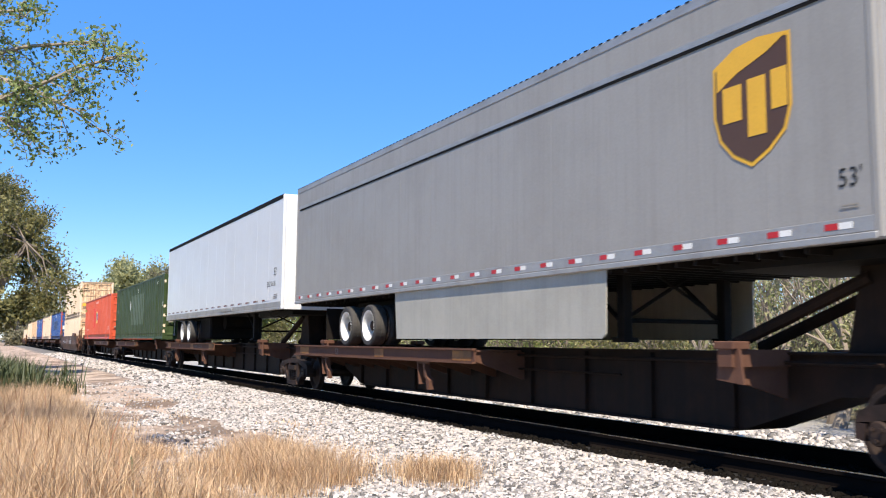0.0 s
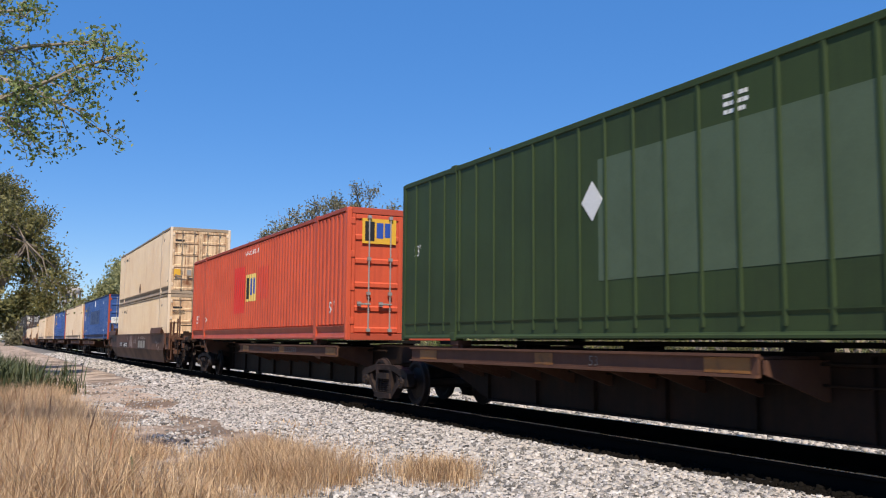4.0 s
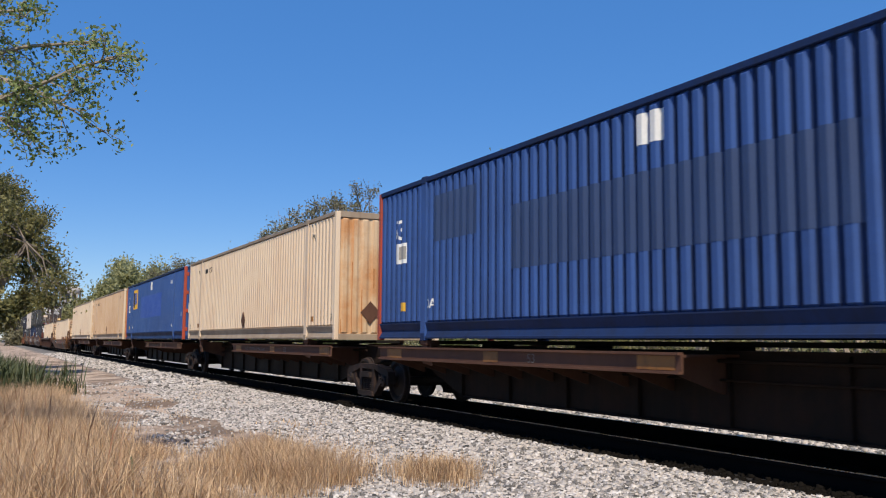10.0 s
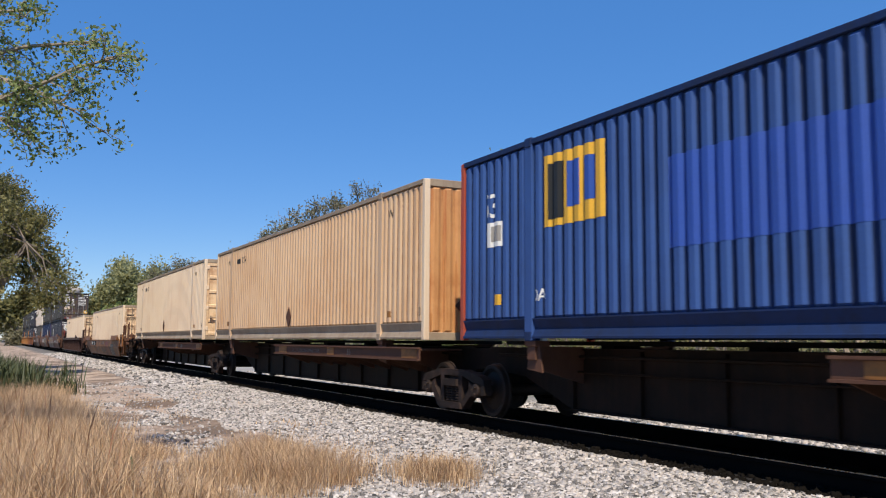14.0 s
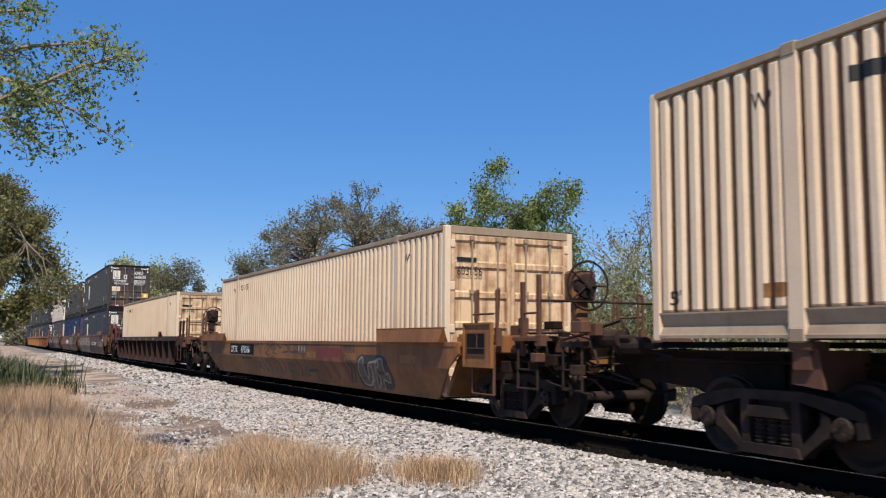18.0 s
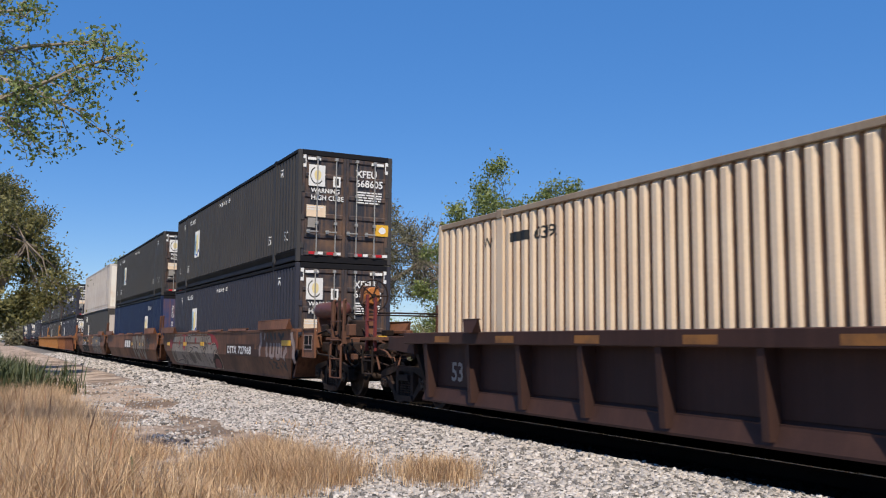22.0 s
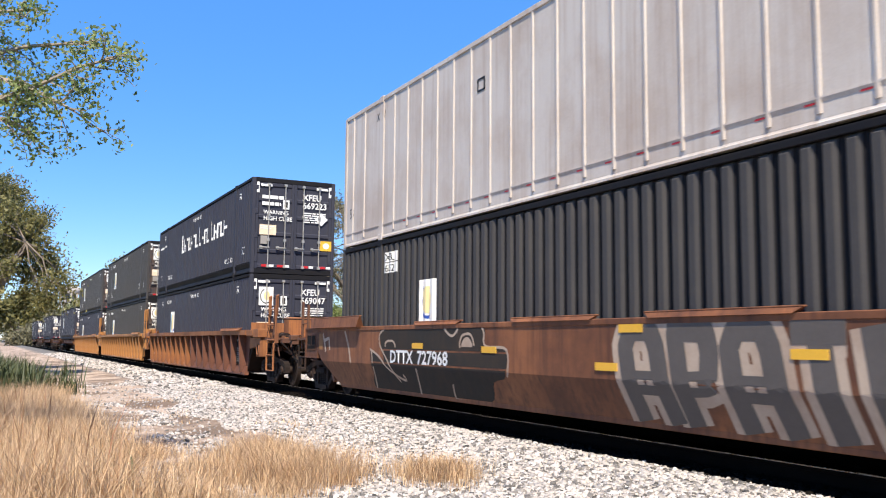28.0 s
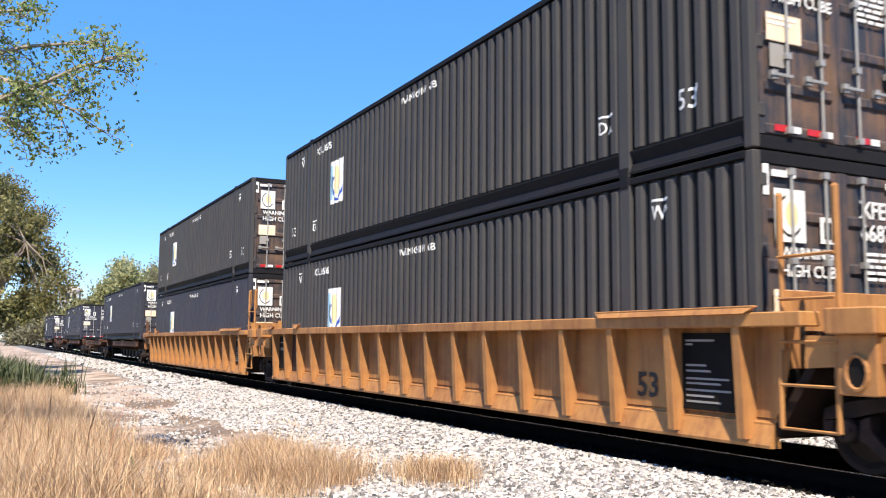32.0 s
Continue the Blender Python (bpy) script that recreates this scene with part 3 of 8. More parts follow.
def painted(box_ob, name, material, x0, x1, z0, z1, label=""):
    """A painted or glued panel on a container's near side."""
    bm = bmesh.new()
    y = -W / 2 - 0.004
    bm.faces.new([bm.verts.new(p) for p in ((x0, y, z0), (x1, y, z0), (x1, y, z1), (x0, y, z1))])
    me = mesh_of(name, bm, material)
    if box_ob.name in SKIN:
        on_skin(me, box_ob.name)
    return part(name, me, material, box_ob, label)


def written(box_ob, text, x0, z0, size, wide=0.8, material="white_mark", bold=0.008):
    """Lettering painted on a container's near side."""
    ob = letters(text, size, M[material], box_ob, (x0, -W / 2 - 0.004, z0), "side", wide, bold=bold)
    if box_ob.name in SKIN:
        on_skin(ob.data, box_ob.name)
    return ob


def shared(key, build):
    """A mesh built once for all alike parts; the material is set later on the object."""
    if key not in CACHE:
        bm = bmesh.new()
        build(bm)
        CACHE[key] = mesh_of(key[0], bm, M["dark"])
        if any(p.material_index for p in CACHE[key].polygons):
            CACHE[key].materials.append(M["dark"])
    return CACHE[key]


def piece(name, key, build, material, parent, label="", second=None):
    ob = part(name, shared((name, *key), build), None, parent, label)
    for slot, m in zip(ob.material_slots, (material, second or material)):
        slot.link = 'OBJECT'
        slot.material = m
    return ob


def put(ob, x=0, y=0, z=0):
    ob.location = (x, y, z)
    return ob


def door_leaf(bm, w, h):
    """A door leaf lying in y from 0 to w, z from 0 to h, its face at x = 0, with raised stiles."""
    prism(bm, [(-0.04, 0), (0.012, 0), (0.012, 0.07), (-0.018, 0.09), (-0.018, w - 0.09), (0.012, w - 0.07), (0.012, w), (-0.04, w)], 'z', 0, h)


def lock_rod(bm, h):
    rod(bm, (0.035, 0, 0.02), (0.035, 0, h - 0.02), 0.017, 8)
    for z in (0.06, h * 0.33, h * 0.62, h - 0.06):
        box(bm, 0.0, 0.06, -0.04, 0.04, z - 0.035, z + 0.035)


def rod_handle(bm):
    box(bm, 0.04, 0.065, -0.28, 0.03, -0.018, 0.018, c=0.004)
    box(bm, 0.0, 0.05, -0.26, -0.18, -0.05, 0.05)


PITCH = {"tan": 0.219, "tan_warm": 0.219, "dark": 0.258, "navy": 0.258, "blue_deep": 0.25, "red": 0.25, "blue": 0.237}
# Second paint for rib valleys, with their shade put into the colour.
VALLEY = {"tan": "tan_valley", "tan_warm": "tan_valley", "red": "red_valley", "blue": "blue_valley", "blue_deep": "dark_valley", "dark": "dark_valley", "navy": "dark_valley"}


def container(kind, label, paint, end="doors", style="ribbed", rail=None, door=None, posts=None, depth=0.054, panels=5, bar="steel_bar"):
    """A 53-foot freight container, base centre at the origin, its near side at -y and the seen end at +x."""
    ob = tagged(new(kind), label, "container", group="freight containers")
    pitch = PITCH.get(paint, 0.28)
    if style == "ribbed":
        SKIN[ob.name] = skin_profile(depth, pitch)
    # Rails of dark boxes painted near-black for the shadow between stacked boxes.
    if paint in ("dark", "navy", "blue_deep"):
        rail = rail or "dark_valley"
    rail, door, posts = M[rail or paint], M[door or paint], M[posts or paint]
    skin = M[paint]
    hx, hy = L53 / 2, W / 2
    low, top = 0.30, H - 0.09
    for s in (-1, 1):
        def sheet(bm):
            if style == "ribbed":
                for a, c in ((-hx + 0.10, -POST - 0.10), (-POST + 0.10, POST - 0.10), (POST + 0.10, hx - 0.10)):
                    ribbed(bm, a, c, low, top, s * (hy - 0.004), depth, pitch, s)
            else:
                box(bm, -hx + 0.08, hx - 0.08, s * (hy - 0.03) - 0.01, s * (hy - 0.03) + 0.01, low - 0.2, top)
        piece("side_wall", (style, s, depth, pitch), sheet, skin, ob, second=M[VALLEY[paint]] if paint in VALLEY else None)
        if style != "ribbed":
            n = 29 if style == "post" else 26
            for x in [-7.57, -6.94, 6.94, 7.57] + [-5.42 + 0.617 * i for i in range(19)] if paint == "offwhite" else [-hx + i * L53 / n for i in range(1, n)]:

                def stiffener(bm):
                    prism(bm, [(-0.03, s * (hy - 0.02)), (-0.018, s * hy), (0.018, s * hy), (0.03, s * (hy - 0.02))], 'z', low - 0.15, top)
                put(piece("side_post", (style, s), stiffener, skin, ob), x)
        piece("top_rail", (s,), lambda bm: box(bm, -hx + 0.09, hx - 0.09, *sorted((s * (hy - 0.07), s * hy)), top - 0.005, H - 0.012, c=0.008), rail, ob)
        def channel(bm):
            """A recessed web over a sloped lower flange."""
            o = hy - 0.001
            prism(bm, [(s * (hy - 0.11), 0.03), (s * o, 0.03), (s * o, 0.062), (s * (o - 0.010), 0.075), (s * (o - 0.053), 0.172), (s * (o - 0.003), low - 0.004), (s * (o - 0.003), low + 0.014), (s * (hy - 0.11), low + 0.014)], 'x', -hx + 0.09, hx - 0.09)
        piece("bottom_rail", (s, style), channel, rail, ob)
        for x in (-1, 1):
            piece("corner_post", (s, x), lambda bm: box(bm, *sorted((x * (hx - 0.12), x * hx)), *sorted((s * (hy - 0.11), s * hy)), 0.0, H - 0.02, c=0.012), posts, ob)
            piece("lifting_post", (s, x), lambda bm: (box(bm, x * POST - 0.10, x * POST + 0.10, *sorted((s * (hy - 0.06), s * (hy + 0.002))), 0.0, top, c=0.01)), skin, ob)
            for z in (0.0, H - 0.118):
                piece("corner_casting", (s, x, z), lambda bm: box(bm, x * POST - 0.09, x * POST + 0.09, *sorted((s * (hy - 0.15), s * (hy + 0.012))), z - 0.012, z + 0.13, c=0.014), rail, ob)
    piece("roof", (), lambda bm: box(bm, -hx + 0.1, hx - 0.1, -hy + 0.06, hy - 0.06, H - 0.05, H - 0.02), rail, ob)
    piece("floor", (), lambda bm: box(bm, -hx + 0.1, hx - 0.1, -hy + 0.09, hy - 0.09, 0.12, 0.17), M["black"], ob)
    # far end
    piece("end_wall", ("far",), lambda bm: box(bm, -hx, -hx + 0.05, -hy + 0.1, hy - 0.1, 0.05, H - 0.05), skin, ob)
    piece("end_sill", (), lambda bm: box(bm, hx - 0.13, hx - 0.002, -hy + 0.11, hy - 0.11, 0.0, 0.14, c=0.008), rail, ob)
    piece("end_header", (), lambda bm: box(bm, hx - 0.13, hx - 0.002, -hy + 0.11, hy - 0.11, H - 0.15, H - 0.015, c=0.008), rail, ob)
    if end == "doors":
        dh, dw = H - 0.31, hy - 0.12
        for s in (-1, 1):
            leaf = put(piece("door", (), lambda bm: door_leaf(bm, dw, dh), door, ob), hx - 0.02, -dw - 0.004 if s < 0 else 0.004, 0.155)
            for k in range(panels + 1):
                put(piece("door_rib", (), lambda bm: prism(bm, [(-0.018, -0.07), (0.012, -0.04), (0.012, 0.04), (-0.018, 0.07)], 'y', 0.085, dw - 0.085), door, leaf), 0, 0, min(dh - 0.06, max(0.06, k * dh / panels)))
            for k in (0.33, 0.76) if s < 0 else (0.24, 0.67):
                put(piece("lock_rod", (), lambda bm: lock_rod(bm, dh), M[bar], leaf), 0.012, dw * k, 0)
                put(piece("door_handle", (), rod_handle, M[bar], leaf), 0.03, dw * k, dh * 0.24)
            for k in range(4):
                put(piece("hinge", (s,), lambda bm: box(bm, -0.01, 0.028, -0.05, 0.05, -0.07, 0.07, c=0.008), posts, leaf), 0.0, 0.02 if s < 0 else dw - 0.02, 0.25 + k * dh * 0.28)
    elif end == "ribbed":
        piece("end_wall", ("front",), lambda bm: ribbed_end(bm, -hy + 0.10, hy - 0.10, 0.13, H - 0.14, hx - 0.006, 0.03, 0.23), door, ob)
    else:
        piece("end_wall", ("plain",), lambda bm: box(bm, hx - 0.05, hx - 0.006, -hy + 0.105, hy - 0.105, 0.13, H - 0.14, c=0.004), door, ob)
    return ob


# ---- running gear ----
WHEEL_R = 0.42
WHEELSETS = []


def wheelset_mesh(bm):
    for s in (-1, 1):
        lathe(bm, [(0.06, s * 0.99), (0.11, s * 0.985), (0.11, s * 0.80), (0.14, s * 0.78), (0.17, s * 0.775), (0.30, s * 0.745), (0.36, s * 0.785), (WHEEL_R - 0.012, s * 0.785),
                   (WHEEL_R, s * 0.775), (WHEEL_R + 0.002, s * 0.705), (WHEEL_R + 0.026, s * 0.695), (WHEEL_R + 0.026, s * 0.672), (0.36, s * 0.665), (0.30, s * 0.69), (0.15, s * 0.66), (0.09, s * 0.62), (0.085, 0.0)], n=28)


def bearing_cap(bm, s):
    lathe(bm, [(0.115, s * 0.97), (0.115, s * 1.09), (0.10, s * 1.105), (0.05, s * 1.11)], n=14)
    for i in range(3):
        a = i * 2.0944 + 0.5
        rod(bm, (0.062 * math.cos(a), s * 1.10, 0.062 * math.sin(a)), (0.062 * math.cos(a), s * 1.135, 0.062 * math.sin(a)), 0.022, 6)


def side_frame(bm):
    """A cast three-piece-truck side frame in x and z, y from -0.07 to 0.07, with two windows, the spring nest and bearing jaws."""
    def bar(points, y0=-0.075, y1=0.075):
        prism(bm, points, 'y', y0, y1)
    bar([(-1.12, 0.50), (-1.10, 0.60), (-0.95, 0.66), (-0.45, 0.74), (0.45, 0.74), (0.95, 0.66), (1.10, 0.60), (1.12, 0.50), (0.80, 0.54), (0.40, 0.64), (-0.40, 0.64), (-0.80, 0.54)])
    for s in (-1, 1):
        bar([(s * 1.12, 0.50), (s * 1.12, 0.36), (s * 1.02, 0.34), (s * 1.00, 0.50)])
        bar([(s * 0.72, 0.52), (s * 0.74, 0.34), (s * 0.62, 0.30), (s * 0.62, 0.56)])
        bar([(s * 0.72, 0.36), (s * 0.38, 0.10), (s * 0.26, 0.10), (s * 0.62, 0.44)])
        bar([(s * 0.38, 0.66), (s * 0.38, 0.20), (s * 0.27, 0.20), (s * 0.27, 0.66)])
    bar([(-0.40, 0.10), (0.40, 0.10), (0.36, 0.20), (-0.36, 0.20)], -0.11, 0.11)
    bar([(-0.27, 0.47), (0.27, 0.47), (0.24, 0.58), (-0.24, 0.58)], -0.13, 0.10)


def spring(bm):
    """One coil spring, as a turned column with coil ridges."""
    n = 10
    rows = []
    for k in range(6):
        z = 0.205 + k * 0.044
        rows += [(0.06, z), (0.078, z + 0.012), (0.078, z + 0.024), (0.06, z + 0.036)]
    rings = [[bm.verts.new((r * math.cos(6.28319 * j / n), r * math.sin(6.28319 * j / n), h)) for j in range(n)] for r, h in rows]
    for g, h in zip(rings, rings[1:]):
        for j in range(n):
            bm.faces.new((g[j], g[(j + 1) % n], h[(j + 1) % n], h[j]))


def truck(car, x):
    """A two-axle truck under a car: bolster with side frames, springs and turning wheelsets."""
    t = put(piece("truck", (), lambda bm: (box(bm, -0.22, 0.22, -1.0, 1.0, 0.48, 0.68, c=0.02), lathe_flat(bm)), M["truck"], car, "dusty cast steel two-axle truck"), x, 0, RAIL)
    for s in (-1, 1):
        put(piece("side_frame", (), side_frame, M["truck"], t), 0, s * 1.0, 0)
        for k in (-1, 0, 1):
            put(piece("spring", (), spring, M["truck"], t), k * 0.165, s * 1.0, 0)
        for k in (-1, 1):
            put(piece("brake_beam", (), lambda bm: rod(bm, (0, -0.8, 0), (0, 0.8, 0), 0.035, 6), M["spine"], t), k * 0.38, 0, 0.33) if s > 0 else None
    for k in (-1, 1):
        w = put(piece("wheelset", (), lambda bm: (wheelset_mesh(bm), bearing_cap(bm, -1), bearing_cap(bm, 1)), M["wheel"], t, "steel wheels with bright worn rims"), k * 0.865, 0, WHEEL_R)
        WHEELSETS.append(w)
    return t


def lathe_flat(bm):
    n = 16
    rings = [[bm.verts.new((r * math.cos(6.28319 * j / n), r * math.sin(6.28319 * j / n), z)) for j in range(n)] for r, z in ((0.2, 0.68), (0.2, 0.90))]
    for j in range(n):
        bm.faces.new((rings[0][j], rings[0][(j + 1) % n], rings[1][(j + 1) % n], rings[1][j]))
    bm.faces.new(rings[1])


# ---- spine cars ----
def coupler(car, x, s):
    def knuckle(bm):
        box(bm, *sorted((0, s * 0.75)), -0.09, 0.09, 0.72, 0.93, c=0.02)
        prism(bm, [(s * 0.72, -0.16), (s * 1.0, -0.20), (s * 1.05, -0.06), (s * 0.86, -0.02), (s * 0.9, 0.14), (s * 0.74, 0.17)], 'z', 0.68, 0.97)
    put(piece("coupler", (s,), knuckle, M["truck"], car, "rusty knuckle coupler"), x)
    put(piece("air_hose", (s,), lambda bm: pipe(bm, [(s * 0.1, -0.35, 0.75), (s * 0.35, -0.36, 0.52), (s * 0.7, -0.30, 0.40), (s * 0.95, -0.2, 0.45)], 0.022), M["black"], car), x)


def spine_car(label, left, right, platform, hitch=False, trucks=(), couple=(), stencil=""):
    """One unit of a skeleton car: a deep box beam, a wheel platform, container brackets; its box centre is the origin."""
    car = tagged(new("spine_car"), label, "rail car", group="rail cars of the train")

    def beam(bm):
        a, c = left, right
        prism(bm, [(a, 0.62), (a + 1.6, 0.50), (a + 2.9, 0.07), (c - 2.9, 0.07), (c - 1.6, 0.50), (c, 0.62), (c, 0.93), (a, 0.93)], 'y', -0.36, 0.36)
        box(bm, a + 0.6, c - 0.6, -0.44, 0.44, 0.93, 0.955)
        box(bm, a + 3.0, c - 3.0, -0.44, 0.44, 0.05, 0.075)
        for i in range(9):
            x = a + 3 + i * (c - a - 6) / 8
            for s in (-1, 1):
                prism(bm, [(s * 0.36, 0.08), (s * 0.42, 0.08), (s * 0.42, 0.92), (s * 0.36, 0.92)], 'x', x - 0.012, x + 0.012)
    part("spine_beam", (lambda b: (beam(b), b)[1])(bmesh.new()), M["spine"], car, "black-brown box beam")
    # Added black bar fills the dark gap under the box; blocks hold it.
    if not hitch:
        of_box("load_support", M["black"], car, left + 0.9, right - 0.9, -0.28, 0.28, 1.0, 1.062)
        for x in (-5.6, -2.8, 0.0, 2.8, 5.6):
            of_box("support_block", M["black"], car, x - 0.15, x + 0.15, -0.24, 0.24, 0.955, 1.0)
    for s in (-1, 1):
        for a, c in platform:
            def deck(bm):
                box(bm, a, c, *sorted((s * 0.44, s * 1.30)), 0.885, 0.915)
                for i in range(int((c - a) / 0.9) + 1):
                    x = a + 0.05 + i * 0.9
                    prism(bm, [(s * 0.36, 0.45), (s * 0.40, 0.45), (s * 1.28, 0.74), (s * 1.28, 0.88), (s * 0.36, 0.88)], 'x', x - 0.015, x + 0.015)
            part("wheel_platform", (lambda b: (deck(b), b)[1])(bmesh.new()), M["deck"], car)
            part("platform_edge", (lambda b: (box(b, a, c, *sorted((s * 1.27, s * 1.30)), 0.70, 0.94), box(b, a, c, *sorted((s * 1.30, s * 1.345)), 0.70, 0.73),
                                              box(b, a, c, *sorted((s * 1.30, s * 1.345)), 0.91, 0.94), b)[-1])(bmesh.new()), M["deck"], car, "rusty channel edge")
            of_box("yellow_stripe", M["dull_yellow"], car, c - 0.75, c - 0.1, *sorted((s * 1.30, s * 1.304)), 0.74, 0.90)
            of_box("yellow_stripe", M["dull_yellow"], car, a + 0.35, a + 1.0, *sorted((s * 1.30, s * 1.304)), 0.74, 0.90)
            if s < 0:
                letters("53", 0.13, M["faded_mark"], car, (a + (2.8 if hitch else 5.3), -1.3055, 0.755), wide=1.2)
                x = a + (5.05 if hitch else 4.05)
                of_box("yellow_stripe", M["dull_yellow"], car, x, x + 0.44, -1.304, -1.30, 0.74, 0.90)
                if stencil:
                    letters(stencil, 0.085, M["faded_mark"], car, (a + (5.6 if hitch else 1.5), -1.3055, 0.775), wide=1.15 if hitch else 1.57)
        for x in (-POST, POST + 0.45 if hitch else POST):
            def bracket(bm):
                prism(bm, [(x - 0.16, 0.66), (x + 0.22, 0.62), (x + 0.16, 1.0), (x - 0.12, 1.0)], 'y', *sorted((s * 1.18, s * 1.21)))
                box(bm, x - 0.10, x + 0.10, *sorted((s * 0.40, s * 1.25)), 0.80, 0.98)
                box(bm, x - 0.14, x + 0.14, *sorted((s * 1.02, s * 1.27)), 0.98, 1.065, c=0.01)
                prism(bm, [(s * 0.36, 0.45), (s * 1.2, 0.68), (s * 1.2, 0.80), (s * 0.36, 0.80)], 'x', x - 0.02, x + 0.02)
            part("container_bracket", (lambda b: (bracket(b), b)[1])(bmesh.new()), M["deck"], car)
    if hitch:
        bm = bmesh.new()
        box(bm, right - 1.3, right - 1.0, -0.2, 0.2, 0.95, 1.85)
        box(bm, right - 1.50, right - 0.80, -0.30, 0.30, 1.83, 1.93, c=0.02)
        stand = part("trailer_hitch", bm, M["spine"], car, "folding steel trailer hitch")
        for s in (-1, 1):
            bm = bmesh.new()
            prism(bm, [(right - 1.55, 0.95), (right - 0.75, 0.95), (right - 0.95, 1.88), (right - 1.35, 1.88)], 'y', *sorted((s * 0.22, s * 0.27)))
            part("hitch_plate", bm, M["spine"], stand)
            bm = bmesh.new()
            pipe(bm, [(right - 3.2, s * 0.26, 1.0), (right - 1.25, s * 0.26, 1.72)], 0.075, 8)
            part("hitch_strut", bm, M["spine"], stand)
    if hitch:
        for s in (-1, 1):
            for x in (-5.98, -0.9):
                bm = bmesh.new()
                prism(bm, [(x, 0.70), (x + 0.03, 0.70), (x + 0.10, 0.30), (x + 0.07, 0.30)], 'y', *sorted((s * 1.10, s * 1.30)))
                prism(bm, [(x + 0.22, 0.74), (x + 0.28, 0.74), (x + 0.36, 0.45), (x + 0.48, 0.38), (x + 0.48, 0.22), (x + 0.40, 0.22), (x + 0.36, 0.40), (x + 0.28, 0.45)], 'y', *sorted((s * 1.20, s * 1.30)))
                box(bm, x, x + 0.5, *sorted((s * 1.08, s * 1.30)), 0.66, 0.70)
                part("deck_hanger", bm, M["deck"], car, "rusty hanging bracket")
    for x in trucks:
        truck(car, x)
    for x, s in couple:
        coupler(car, x, s)
        ladder_end(car, x - s * 0.3, s)
        rigging(car, x - s * 0.3, s, int(abs(x) * 10) + s)
    pipe_run = bmesh.new()
    pipe(pipe_run, [(left + 1.0, -0.48, 0.84), (right - 1.0, -0.48, 0.84)], 0.022)
    pipe(pipe_run, [(left + 3.2, -0.46, 0.62), (right - 5.0, -0.46, 0.62)], 0.016)
    part("brake_pipe", pipe_run, M["spine"], car)
    return car


def ladder_end(car, x, s):
    """Grab irons, step and uncoupling lever at a car's end."""
    for side in (-1, 1):
        bm = bmesh.new()
        y = side * 1.28
        pipe(bm, [(x - 0.2, y, 1.05), (x - 0.2, y, 0.42), (x + 0.22, y, 0.42), (x + 0.22, y, 1.05)], 0.018)
        pipe(bm, [(x - 0.2, y, 0.68), (x + 0.22, y, 0.68)], 0.014)
        box(bm, x - 0.25, x + 0.27, *sorted((side * 0.3, side * 1.30)), 0.98, 1.05)
        part("sill_step", bm, M["truck"], car, "steel sill step")
    bm = bmesh.new()
    pipe(bm, [(x + s * 0.25, -1.25, 0.95), (x + s * 0.4, -1.0, 0.80), (x + s * 0.45, -0.1, 0.85), (x + s * 0.6, 0, 0.95)], 0.016)
    part("uncoupling_lever", bm, M["truck"], car)
    if s < 0:
        return
    # hand brake, railings and end cage
    for dx, tall in ((-0.72, 1.5), (0.2, 2.0), (0.85, 1.95)):
        of_box("stanchion", M["truck"], car, x + dx - 0.03, x + dx + 0.03, -1.30, -1.25, 0.42, tall)
    for z, r in ((1.45, 0.018), (1.12, 0.018), (0.72, 0.02)):
        bm = bmesh.new()
        pipe(bm, [(x - 0.72, -1.275, z), (x + 0.85, -1.275, z), (x + 0.85, 1.2, z)], r)
        part("end_rail", bm, M["truck"], car)
    b = x - 0.45
    stand = of_box("brake_stand", M["deck"], car, b - 0.18, b + 0.02, -0.95, -0.55, 0.95, 1.75, c=0.03)
    of_box("brake_gear", M["truck"], stand, b - 0.02, b + 0.16, -0.92, -0.58, 1.28, 1.68, c=0.05)
    bm = bmesh.new()
    n = 18
    for i in range(n):
        a, c = 6.28319 * i / n, 6.28319 * (i + 1) / n
        rod(bm, (b + 0.2, -0.75 + 0.28 * math.cos(a), 1.5 + 0.28 * math.sin(a)), (b + 0.2, -0.75 + 0.28 * math.cos(c), 1.5 + 0.28 * math.sin(c)), 0.018, 5)
    for i in range(5):
        a = 6.28319 * i / 5
        rod(bm, (b + 0.18, -0.75, 1.5), (b + 0.2, -0.75 + 0.28 * math.cos(a), 1.5 + 0.28 * math.sin(a)), 0.014, 5)
    part("brake_wheel", bm, M["truck"], stand, "round hand brake wheel")
    for dx, y, z in ((-0.5, -1.1, 0.75), (-0.1, -1.05, 0.62), (0.3, -0.9, 0.7)):
        of_box("brake_valve", M["truck"], car, x + dx - 0.14, x + dx + 0.14, y - 0.14, y + 0.14, z - 0.12, z + 0.12, c=0.03)


